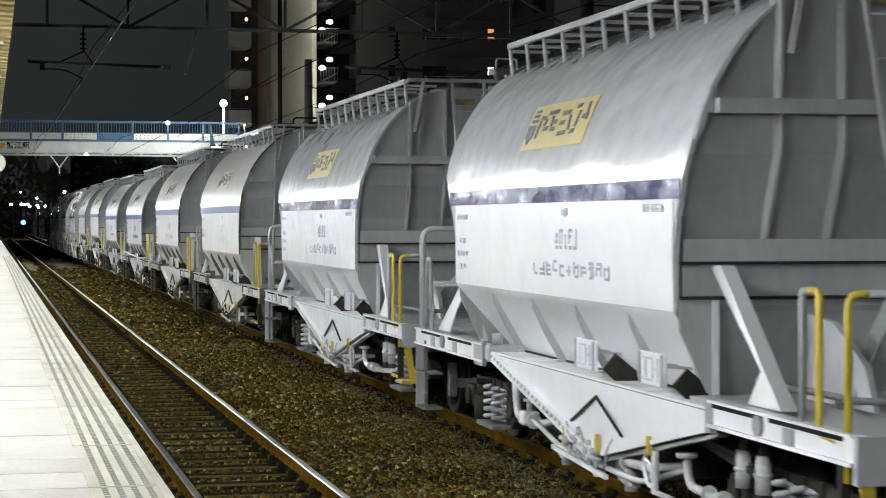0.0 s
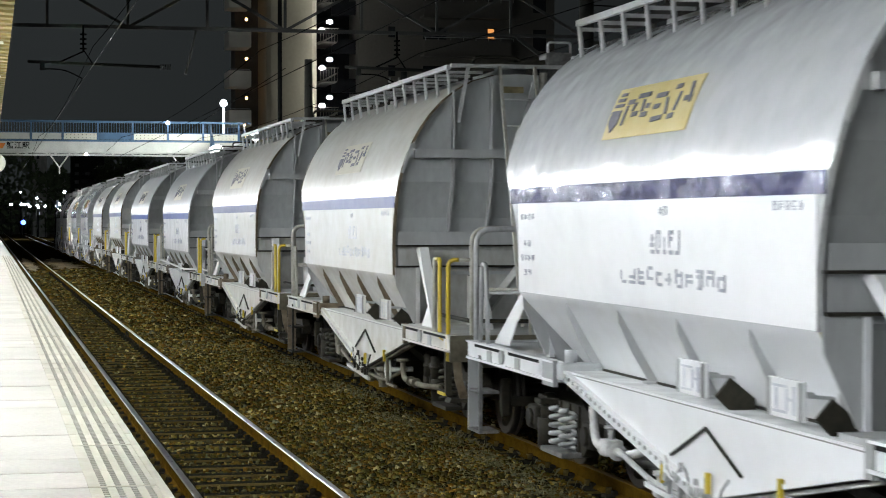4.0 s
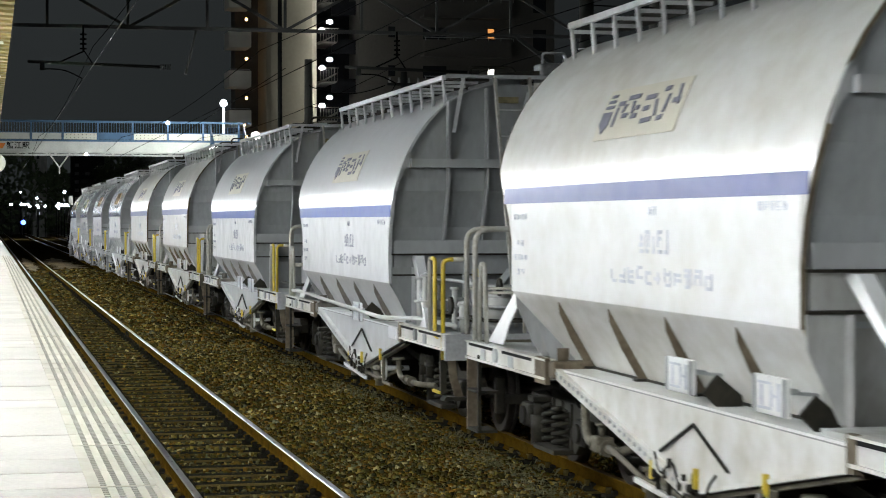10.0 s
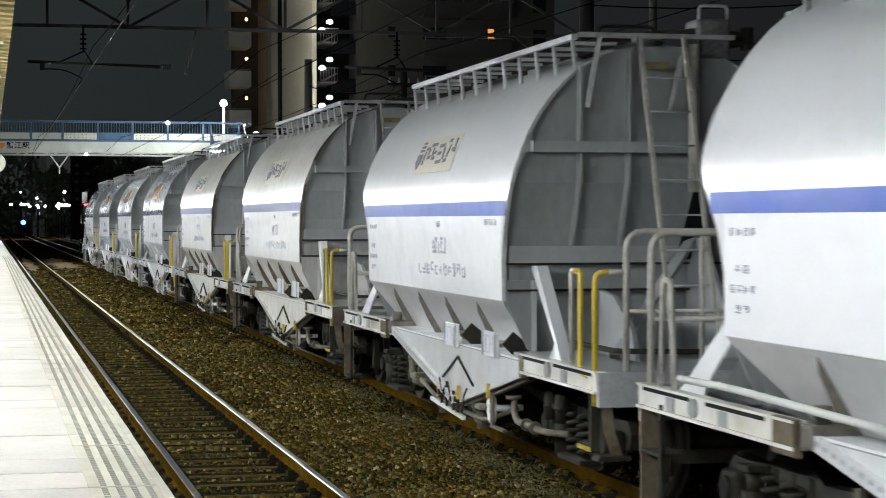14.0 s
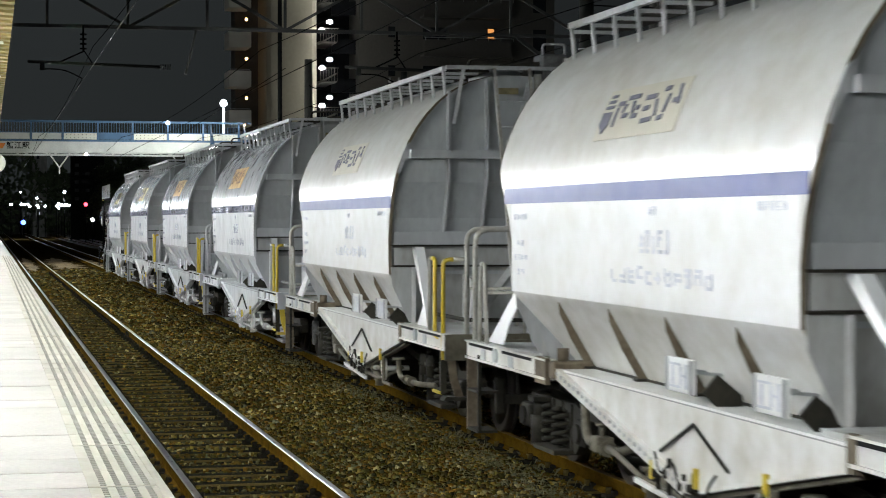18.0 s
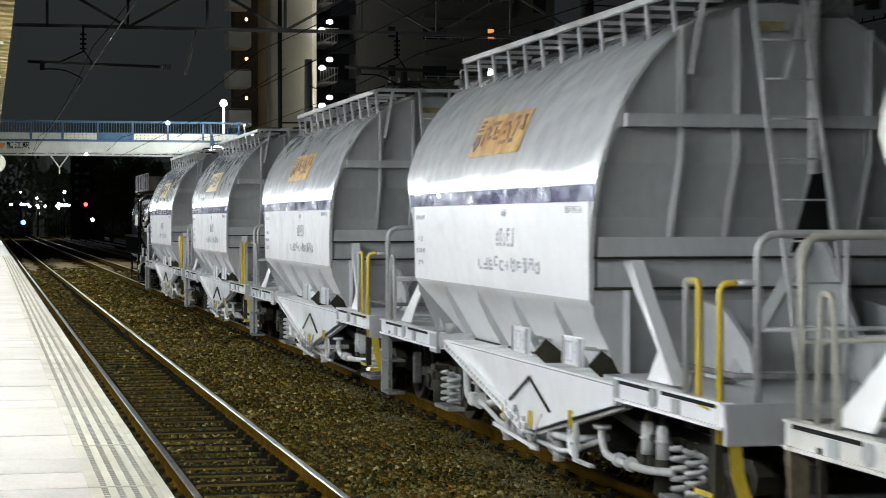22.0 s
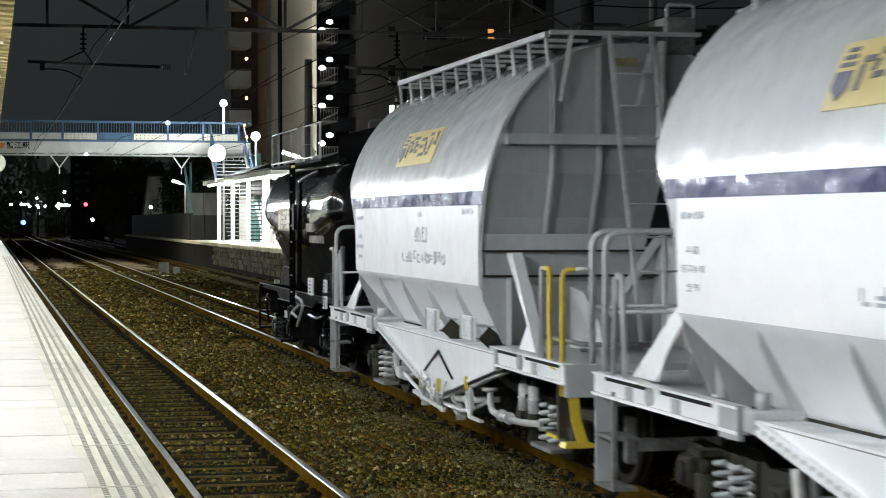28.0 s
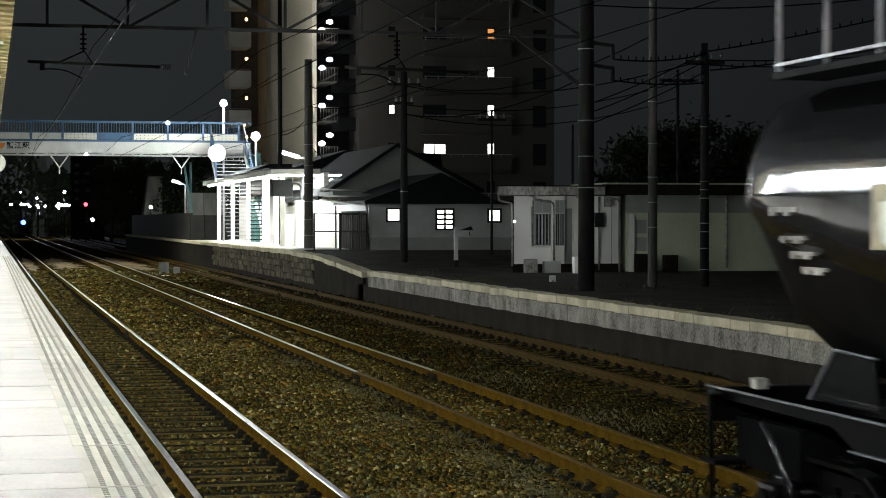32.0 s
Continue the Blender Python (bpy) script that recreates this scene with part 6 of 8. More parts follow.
    P("center_sill", lambda bm: box(bm, -0.3, 0.3, -5.3, 5.15, 0.72, 0.98), tone)
    for y0, nm in ((-5.36, "n"), (5.17 + ext, "f")):
        P("end_beam", lambda bm: box(bm, -1.38, 1.38, y0, y0 + 0.06, 0.80, 1.055), "end_pale" if newer else "steel" if fresh else "beam_grime", "grey end beam" if fresh else "grimy olive end beam", key=nm)

    # roof walk, hatches
    P("roof_rail", lambda bm: beam(bm, (-0.80, -2.80, 3.86), (-0.80, 3.80, 3.86), 0.05, 0.05), "steel", "grey roof rail")
    for x in (-0.45, 0.62):
        P("roof_walk", lambda bm: beam(bm, (x, -2.8, 3.84), (x, 3.8, 3.84), 0.33, 0.03), "under", key="%.1f" % x)

    def rpost(bm):
        path(bm, [(-0.77, 0, 3.55), (-0.80, 0, 3.86)], 0.022, 4)
        beam(bm, (-0.80, 0, 3.81), (-0.40, 0, 3.81), 0.03, 0.03)
    rp = cached("wagon_rpost", rpost, M["steel"])
    for i in range(12):
        piece("roof_post", rp, w, (0, 3.78 - i * 0.592, -low))

    def hatch(bm):
        rod(bm, (0, 0, 3.72), (0, 0, 3.90), 0.30, 18)
        rod(bm, (0, 0, 3.90), (0, 0, 3.95), 0.34, 18, 0.25)
    for y0 in (2.9, 0.5, -1.9):
        h = piece("hatch", cached("wagon_hatch", hatch, M["steel"]), w, (0, y0, -low))

        def clamp(bm):
            path(bm, bent([(-0.28, 0.1, 3.88), (-0.28, 0.1, 4.06), (0.28, 0.1, 4.06), (0.28, 0.1, 3.88)], 0.08), 0.018, 6)
        part("clamp", cached("wagon_clamp", clamp, M["under"]), None, h)

    # ladder at the near end, leaning out to the deck
    yt = NEARY - 0.40
    foot_y = yt - 0.95
    for x in (-0.26, 0.14):
        P("ladder_rail", lambda bm: beam(bm, (x, yt, 3.86), (x, foot_y, 1.06), 0.032, 0.045), railm, "grey ladder rail", key="%.2f" % x)
    for i in range(8):
        f = 0.13 + i * 0.105
        P("rung", lambda bm: rod(bm, (-0.26, yt - 0.95 * f, 3.86 - 2.8 * f), (0.14, yt - 0.95 * f, 3.86 - 2.8 * f), 0.009, 6), "steel", key=str(i)).location.z = -low
    P("roof_stay", lambda bm: beam(bm, (-0.60, NEARY - 0.36, 3.88), (-0.71, NEARY - 0.34, 3.25), 0.05, 0.04), "steel", key="a")
    P("roof_stay", lambda bm: beam(bm, (-0.80, NEARY - 0.36, 3.87), (0.62, NEARY - 0.36, 3.87), 0.05, 0.04), "steel", key="b")
    P("roof_stay", lambda bm: beam(bm, (0.14, NEARY - 0.38, 3.70), (0.02, NEARY - 0.36, 3.22), 0.05, 0.04), "steel", key="c")
    rv = P("roof_valve", lambda bm: box(bm, 0.30, 0.60, NEARY - 0.32, NEARY + 0.02, 3.70, 4.04, 0.03), "under_new", "grey valve housing on the roof end")
    P("valve_handle", lambda bm: path(bm, bent([(0.32, NEARY - 0.30, 4.03), (0.32, NEARY - 0.30, 4.15), (0.58, NEARY - 0.30, 4.15), (0.58, NEARY - 0.30, 4.03)], 0.04), 0.014, 6), "steel", parent=rv)
    P("valve_lever", lambda bm: beam(bm, (0.30, NEARY - 0.25, 3.93), (-0.15, NEARY - 0.15, 3.90), 0.04, 0.05), "under", parent=rv)
    P("valve_neck", lambda bm: [rod(bm, (0.60, NEARY - 0.16, 3.90), (0.82, NEARY - 0.16, 3.90), 0.05, 10), rod(bm, (0.82, NEARY - 0.16, 3.78), (0.82, NEARY - 0.16, 3.98), 0.06, 10)], "under", parent=rv)

    def chute(bm):
        for d in (0.0, 0.03):
            rows = [bm.verts.new((x, y - d, z)) for x, y, z in ((0.27, NEARY - 0.30, 2.53), (0.35, NEARY - 0.30, 2.53), (0.52, NEARY - 0.05, 1.93), (0.20, NEARY - 0.05, 1.93))]
            bm.faces.new(rows)
            if d:
                for k in range(4):
                    bm.faces.new((prev[k], prev[(k + 1) % 4], rows[(k + 1) % 4], rows[k]))
            prev = rows
    P("drain_chute", chute, "dark", "dark chute below the vent pipe")
    P("vent_pipe", lambda bm: rod(bm, (0.23, NEARY - 0.42, 2.52), (0.23, NEARY - 0.42, 3.80), 0.045, 12), "pipe_pale" if newer else "rail_beige", "pale vertical vent pipe")
    P("label_plate", lambda bm: box(bm, -0.22, 0.03, NEARY - 0.34, NEARY - 0.325, 3.58, 3.65), "sign_tank", "small cream label plate")

    # yellow and grey grab rails, end railings
    def urail(bm):
        path(bm, bent([(-1.37, -4.62, 1.06), (-1.37, -4.62, 1.79), (-1.37, -4.72, 1.79)], 0.05), 0.022)
    gr = P("grab_rail", urail, railm, "grab rail half grey and half yellow", key="u")

    def urail2(bm):
        path(bm, bent([(-1.37, -4.72, 1.79), (-1.37, -4.85, 1.79), (-1.37, -4.85, 1.02), (-1.37, -5.1, 1.0)], 0.05), 0.0225)
    P("yellow_leg", urail2, "yellow", parent=gr)

    def yrail(bm):
        path(bm, bent([(-1.37, -5.22, 0.80), (-1.37, -5.22, 1.79), (-1.27, -5.24, 1.79)], 0.07), 0.0225)
    gr = P("grab_rail", yrail, "yellow", "yellow corner grab rail", key="y")
    P("grey_arm", lambda bm: rod(bm, (-1.27, -5.24, 1.79), (-1.13, -5.26, 1.79), 0.021), railm, parent=gr)
    for y0, xl, nm in ((-5.26, 1.14, "n"), (5.12 + ext, 1.33, "f")):
        er = P("end_railing", lambda bm: path(bm, bent([(-xl, y0, 1.0), (-xl, y0, 2.09), (xl, y0, 2.09), (xl, y0, 1.0)], 0.14), 0.026), railm, "grey end railing", key=nm)
        for x in (-0.55, 0.55):
            P("railing_post", lambda bm: rod(bm, (x, y0, 1.04), (x, y0, 2.09), 0.018), railm, parent=er, key="%s%.1f" % (nm, x))
        P("railing_bar", lambda bm: rod(bm, (-xl, y0, 1.5), (xl, y0, 1.5), 0.015), railm, parent=er, key=nm)
    P("grab_rail", lambda bm: path(bm, bent([(-1.36, 4.84 + ext, 1.05), (-1.36, 4.78 + ext, 1.78), (-1.36, 4.64 + ext, 1.78), (-1.36, 4.56 + ext, 1.05)], 0.06), 0.022), railm, "grey grab rail", key="g")

    # steps
    P("step_hanger", lambda bm: box(bm, -1.41, -1.29, 5.09 + ext, 5.12 + ext, 0.24, 0.92), hang, "flat step hanger", key="a")
    P("step_hanger", lambda bm: beam(bm, (-1.39, 4.72 + ext, 0.95), (-1.39, 4.72 + ext, 0.25), 0.03, 0.04), tone, key="b")
    for z in (0.24, 0.60):
        P("step", lambda bm: box(bm, -1.41, -1.22, 4.70 + ext, 5.088 + ext, z, z + 0.025), tone, key="%.2f" % z)
    P("step_plate", lambda bm: slab(bm, [(-1.35, 0.80), (-1.27, 0.80), (-1.25, 0.62), (-1.19, 0.44), (-1.27, 0.42), (-1.33, 0.62)], "y", -5.335, -5.315), "yellow" if newer else "rib_rust", "yellow step plate" if newer else "rusty step plate")
    P("footstep", lambda bm: slab(bm, [(-1.40, 0.41), (-1.15, 0.41), (-1.15, 0.44), (-1.38, 0.45)], "y", -5.40, -5.22), "yellow" if newer else "under", "footstep")
    P("side_step", lambda bm: slab(bm, [(-5.1, 0.9), (-5.16, 0.9), (-5.16, 0.46), (-4.82, 0.46), (-4.82, 0.50), (-5.1, 0.50)], "x", -1.38, -1.32), "under")
    P("step_nosing", lambda bm: box(bm, -1.395, -1.37, -5.14, -4.84, 0.455, 0.485), "yellow", key="a")

    # emblem plate, lettering bars
    y0, y1 = -0.32, 1.46
    em = P("emblem_plate", lambda bm: patch(bm, y0, y1, 2.76, 3.13, 0.012, steps=5), sign,
           {"sign_cream": "cream emblem plate", "sign_yellow": "yellow emblem plate", "sign_rust": "rusted yellow emblem plate"}[sign])

    inkm = "ink_rust" if sign == "sign_rust" else "ink"

    def on_plate(u, v, off):
        """A point of the plate: u along it, v up it."""
        z = 2.76 + 0.37 * v
        return (-half_width(z) - off, y1 - u * (y1 - y0), z + 0.4 * off)

    def stroke(bm, outline):
        rows = [[bm.verts.new(on_plate(u, v, off)) for u, v in outline] for off in (0.014, 0.020)]
        n = len(outline)
        for k in range(n):
            bm.faces.new((rows[0][k], rows[0][(k + 1) % n], rows[1][(k + 1) % n], rows[1][k]))
        bm.faces.new(rows[0]), bm.faces.new(rows[1])
    P("shield_mark", lambda bm: stroke(bm, [(0.03, 0.55), (0.15, 0.55), (0.15, 0.30), (0.09, 0.12), (0.03, 0.30)]), inkm, "dark shield mark", parent=em)
    for k, v in enumerate((0.62, 0.73, 0.84)):
        P("shield_bar", lambda bm: stroke(bm, [(0.04 + 0.01 * k, v), (0.15 - 0.01 * k, v), (0.15 - 0.01 * k, v + 0.06), (0.04 + 0.01 * k, v + 0.06)]), inkm, parent=em, key=str(k))
    for k, (u0, v0, u1, v1) in enumerate(((0.20, 0.69, 0.28, 0.69), (0.21, 0.62, 0.21, 0.24), (0.31, 0.78, 0.45, 0.79), (0.30, 0.43, 0.37, 0.44), (0.42, 0.40, 0.49, 0.40), (0.45, 0.56, 0.49, 0.56),
                                          (0.54, 0.72, 0.66, 0.73), (0.55, 0.51, 0.62, 0.52), (0.68, 0.66, 0.72, 0.34), (0.57, 0.27, 0.69, 0.29), (0.74, 0.83, 0.80, 0.84), (0.82, 0.72, 0.81, 0.38),
                                          (0.76, 0.28, 0.82, 0.30), (0.88, 0.58, 0.96, 0.59), (0.91, 0.88, 0.95, 0.50), (0.31, 0.66, 0.29, 0.50), (0.40, 0.70, 0.42, 0.46))):
        across = abs(u1 - u0) > abs(v1 - v0) * 0.25
        du, dv = (0.0, 0.045) if across else (0.013, 0.0)
        P("emblem_bar", lambda bm: stroke(bm, [(u0 - du, v0 - dv), (u1 - du, v1 - dv), (u1 + du, v1 + dv), (u0 + du, v0 + dv)]), inkm, parent=em, key=str(k))

    # lines of writing too small to read, as bars
    r2 = random.Random(9)
    for li, (yy, zz, n, sw, sh, gap) in enumerate(((0.02, 2.20, 2, 0.07, 0.07, 0.02), (0.20, 1.95, 5, 0.09, 0.16, 0.035), (0.84, 1.735, 11, 0.145, 0.13, 0.045), (-1.95, 2.23, 5, 0.06, 0.055, 0.03),
                                       (3.5, 2.18, 4, 0.07, 0.05, 0.04), (3.42, 1.96, 2, 0.08, 0.05, 0.05), (3.5, 1.84, 4, 0.07, 0.05, 0.04), (3.42, 1.72, 2, 0.08, 0.05, 0.05))):
        def line(bm):
            for k in range(n):
                a = yy - k * (sw + gap)
                rows = r2.sample((0.0, 0.28, 0.55, 0.82), r2.choice((1, 2, 3)))
                for f in rows:
                    patch(bm, a - sw * r2.uniform(0, 0.3), a - sw * r2.uniform(0.75, 1.0), zz + sh * f, zz + sh * (f + 0.17), 0.016, steps=1)
                for f in r2.sample((0.08, 0.45, 0.82), r2.choice((1, 2))):
                    patch(bm, a - sw * f, a - sw * (f + 0.13), zz + sh * r2.uniform(0, 0.3), zz + sh * r2.uniform(0.7, 1.0), 0.0163, steps=1)
        tagged(P("lettering", line, "ink_mid" if fresh else "ink_pale", key="line%d" % li), "faded writing on the panel", kind="stuff")

    # discharge gear under the skirt
    for y0, z0 in ((0.15, 0.35), (-0.35, 0.30), (-0.95, 0.35)):
        P("gear_wheel", lambda bm: disc(bm, (-1.20, y0, z0), 0.085, "x", 0.06, 14), pipem, key="%.1f" % y0)
    P("control_rod", lambda bm: path(bm, bent([(-1.28, 1.2, 0.50), (-1.28, 0.4, 0.36), (-1.28, -1.6, 0.33), (-1.15, -2.2, 0.5)], 0.2), 0.022), pipem, key="a")
    P("control_rod", lambda bm: path(bm, bent([(-1.02, 2.25, 0.86), (-1.02, 2.2, 0.45), (-1.02, 1.5, 0.36), (-1.02, 0.9, 0.42)], 0.15), 0.032), tone, key="b")

    def elbow(bm):
        path(bm, bent([(-1.24, -2.42, 0.62), (-1.24, -2.46, 0.42), (-1.20, -3.30, 0.40), (-1.05, -3.5, 0.40)], 0.12), 0.03, 10)
        disc(bm, (-1.24, -2.42, 0.62), 0.07, "z", 0.03, 14)
        for y in (-2.78, -3.05):
            disc(bm, (-1.22, y, 0.412), 0.055, "y", 0.025, 14)
    P("discharge_pipe", elbow, pipem, "flanged discharge pipe", key="n")

    def loop(bm):
        path(bm, bent([(-1.20, 2.08, 0.74), (-1.20, 2.02, 0.46), (-1.22, 1.15, 0.46), (-1.10, 0.95, 0.55)], 0.12), 0.034, 10)
        for y in (1.72, 1.45):
            disc(bm, (-1.21, y, 0.46), 0.065, "y", 0.025, 14)
        box(bm, -1.28, -1.14, 1.50, 1.68, 0.42, 0.54, 0.02)
        rod(bm, (-1.21, 1.59, 0.54), (-1.21, 1.59, 0.62), 0.025, 8)
        disc(bm, (-1.21, 1.59, 0.63), 0.055, "z", 0.02, 12)
    P("discharge_pipe", loop, pipem, "flanged discharge pipe with a valve", key="f")
    P("cross_pipe", lambda bm: [rod(bm, (-1.29, -1.20, 0.44), (-1.29, -1.72, 0.46), 0.032, 10), disc(bm, (-1.29, -1.28, 0.443), 0.052, "y", 0.03, 12)], pipem)
    P("gear_bracket", lambda bm: [box(bm, -1.36, -1.33, -2.12, -2.04, 0.34, 0.62, 0.006), box(bm, -1.36, -1.32, -2.50, -2.04, 0.32, 0.345, 0.004)], pipem, "pale gear bracket" if newer else "grimy gear bracket")
    P("foot_bar", lambda bm: beam(bm, (-1.36, 0.35, 0.375), (-1.36, -1.05, 0.305), 0.03, 0.035), panel, "white foot bar below the skirt")

    def cluster(bm):
        for y, z, h in ((-0.12, 0.36, 0.20), (-0.34, 0.34, 0.26), (-0.62, 0.33, 0.20), (-0.80, 0.32, 0.24)):
            rod(bm, (-1.36, y, z), (-1.36, y, z + h), 0.016, 6)
            rod(bm, (-1.40, y, z + h * 0.6), (-1.30, y, z + h * 0.6), 0.028, 8)
        path(bm, bent([(-1.37, -0.05, 0.42), (-1.37, -0.30, 0.52), (-1.37, -0.52, 0.40), (-1.37, -0.95, 0.42)], 0.08), 0.012, 6)
        path(bm, bent([(-1.38, -0.10, 0.62), (-1.38, -0.22, 0.48), (-1.38, -0.46, 0.60), (-1.38, -0.60, 0.44)], 0.06), 0.009, 6)
        path(bm, bent([(-1.38, -1.25, 0.60), (-1.38, -1.12, 0.52), (-1.38, -1.05, 0.36)], 0.06), 0.009, 6)
    P("valve_gear", cluster, "steel" if newer else "under", "small valves and hoses at the skirt point")
    for k, (y0, z0, r) in enumerate(((-1.84, 0.47, 0.13),)):
        def wheel(bm):
            path(bm, [(-1.29, y0 + r * math.cos(a * 0.3307), z0 + r * math.sin(a * 0.3307)) for a in range(20)], 0.017, 6)
            for a in range(4):
                rod(bm, (-1.28, y0, z0), (-1.29, y0 + r * math.cos(a * 1.571 + 0.4), z0 + r * math.sin(a * 1.571 + 0.4)), 0.011, 5)
            rod(bm, (-1.31, y0, z0), (-1.0, y0, z0), 0.03, 8)
        P("hand_wheel", wheel, panel, "white hand wheel", key=str(k))
    for k, (y0, z0) in enumerate(((-1.2, 0.22), (0.4, 0.22))):
        P("valve_body", lambda bm: [rod(bm, (-1.22, y0, z0), (-1.22, y0, z0 + 0.20), 0.05, 10), rod(bm, (-1.22, y0, z0 + 0.2), (-1.22, y0, z0 + 0.23), 0.075, 10), rod(bm, (-1.22, y0 - 0.12, z0 + 0.07), (-1.22, y0 + 0.12, z0 + 0.07), 0.04, 8)], pipem, "pale valve body" if newer else "grimy valve body", key=str(k))
    P("chute", lambda bm: slab(bm, [(-0.9, 0.50), (0.9, 0.50), (0.7, 0.22), (-0.7, 0.22)], "x", -1.0, 1.0), tone)
    for y0 in (-3.02, -3.35):
        P("brake_cylinder", lambda bm: [rod(bm, (-1.08, y0, 0.48), (-1.08, y0, 0.72), 0.05, 14), rod(bm, (-1.08, y0, 0.72), (-1.08, y0, 0.78), 0.028, 10), disc(bm, (-1.08, y0, 0.60), 0.06, "z", 0.02, 14)], pipem if newer else "under", "pale brake cylinder" if newer else "grimy brake cylinder", key="%.1f" % y0)
    P("brake_lever", lambda bm: beam(bm, (-1.05, -2.0, 0.72), (-1.05, -3.1, 0.60), 0.03, 0.07), tone)
    for y0, z0 in ((-0.04, 0.43), (-0.88, 0.47), (-2.04, 0.58)):
        P("lever", lambda bm: box(bm, -1.39, -1.36, y0 - 0.018, y0 + 0.018, z0, z0 + 0.13), "yellow", "yellow discharge lever", key="%.1f" % y0)
    # air tank on the near deck
    P("reservoir", lambda bm: rod(bm, (0.10, NEARY - 1.55, 1.22), (0.75, NEARY - 1.55, 1.22), 0.17, 16), endm, "grey air reservoir")
    P("air_hose", lambda bm: path(bm, bent([(0.35, -5.36, 0.85), (0.35, -5.52, 0.8), (0.35, -5.6, 0.45), (0.3, -5.7, 0.42)], 0.08), 0.025), "dark", "black air hose")
    P("pipe_run", lambda bm: path(bm, bent([(-0.95, NEARY - 0.4, 1.15), (-0.95, NEARY - 1.9, 1.15), (-0.3, NEARY - 2.1, 1.15)], 0.1), 0.022), tone)

    if piped:
        P("air_pipe", lambda bm: path(bm, bent([(-1.42, 4.3, 1.16), (-1.42, 3.4, 1.17), (-1.42, 0.5, 1.12), (-1.42, -2.4, 1.08), (-1.25, -2.9, 1.10), (-1.2, -3.6, 1.12), (-1.2, -5.0, 1.12)], 0.3), 0.024), "bridge", "long white air pipe along the hopper")
        for k, (x, y, h, r) in enumerate(((-1.18, -3.25, 0.50, 0.035), (-1.12, -3.42, 0.56, 0.03), (-1.18, -3.58, 0.54, 0.04), (-0.9, -3.9, 0.30, 0.06), (-1.0, -4.15, 0.42, 0.03), (-0.8, -4.45, 0.36, 0.05), (-1.05, -4.75, 0.28, 0.045))):
            P("valve", lambda bm: [rod(bm, (x, y, 1.035), (x, y, 1.035 + h), r, 10), rod(bm, (x, y, 1.035 + h * 0.5), (x, y, 1.06 + h * 0.5), r * 1.7, 12), rod(bm, (x, y, 1.035 + h), (x, y, 1.06 + h), r * 1.5, 12)], "steel" if k % 2 else "bridge", "pale valve body", key=str(k))
        for k, (x, y, z) in enumerate(((-1.1, -3.9, 1.42), (-1.1, -4.4, 1.3), (-0.7, -4.85, 1.5))):
            P("valve_wheel", lambda bm: disc(bm, (x, y, z), 0.09, "x", 0.03, 14), "under", key=str(k))
        P("pressure_tank", lambda bm: [rod(bm, (-0.62, -4.5, 1.1), (-0.62, -4.5, 1.38), 0.15, 16), rod(bm, (-0.62, -4.5, 1.38), (-0.62, -4.5, 1.46), 0.15, 16, 0.05), rod(bm, (-0.62, -4.5, 1.035), (-0.62, -4.5, 1.1), 0.07, 16, 0.15)], "bridge", "white pressure tank")
        for k, z in enumerate((1.20, 1.34, 1.55)):
            P("manifold_pipe", lambda bm: path(bm, bent([(-1.05, -3.3, z), (-1.0, -4.0, z), (-0.75, -4.7, z - 0.05), (0.6, -5.0, z - 0.05)], 0.1), 0.018), "steel" if k else "under", key=str(k))
        P("valve_cap", lambda bm: rod(bm, (-0.85, -4.55, 1.60), (-0.85, -4.55, 1.68), 0.06, 10), "yellow", "yellow valve cap")

    bogie(w, -3.62, tone)
    bogie(w, 3.62, tone)
    coupler(w, -5.36, -1, "under")
    coupler(w, 5.23, 1, "under")
    return w


CLEAN, DIRTY = "freshly painted light grey hopper wagon with a %s stripe", "dirty cream hopper wagon with a %s stripe"
SPEC = [(-2, True, "navy", "sign_yellow"), (-1, True, "navy", "sign_yellow"), (0, False, "pale_blue", "sign_cream"), (1, False, "pale_blue", "sign_cream"),
        (2, True, "blue", "sign_cream"), (3, True, "blue", "sign_cream"), (4, False, "pale_blue", "sign_cream"), (5, False, "pale_blue", "sign_cream"),
        (6, True, "navy", "sign_rust"), (7, True, "navy", "sign_rust"), (8, True, "navy", "sign_yellow"), (9, True, "navy", "sign_yellow")]
WAGONS = []
for k, fresh, stripe, sign in SPEC:
    txt = (CLEAN if fresh else DIRTY) % {"navy": "navy", "blue": "bright blue", "pale_blue": "faded blue"}[stripe]
    if k == 2:
        txt = "light grey hopper wagon with a bright blue stripe and air pipe"
    wg = hopper_wagon(txt, fresh, stripe, sign, 0.10 if stripe == "blue" else 0.0, k == 2, 20 + k)
    WAGONS.append((wg, FIRST + PITCH * k))


M["black"].node_tree.nodes["Principled BSDF"].inputs["Coat IOR"].default_value = 1.45


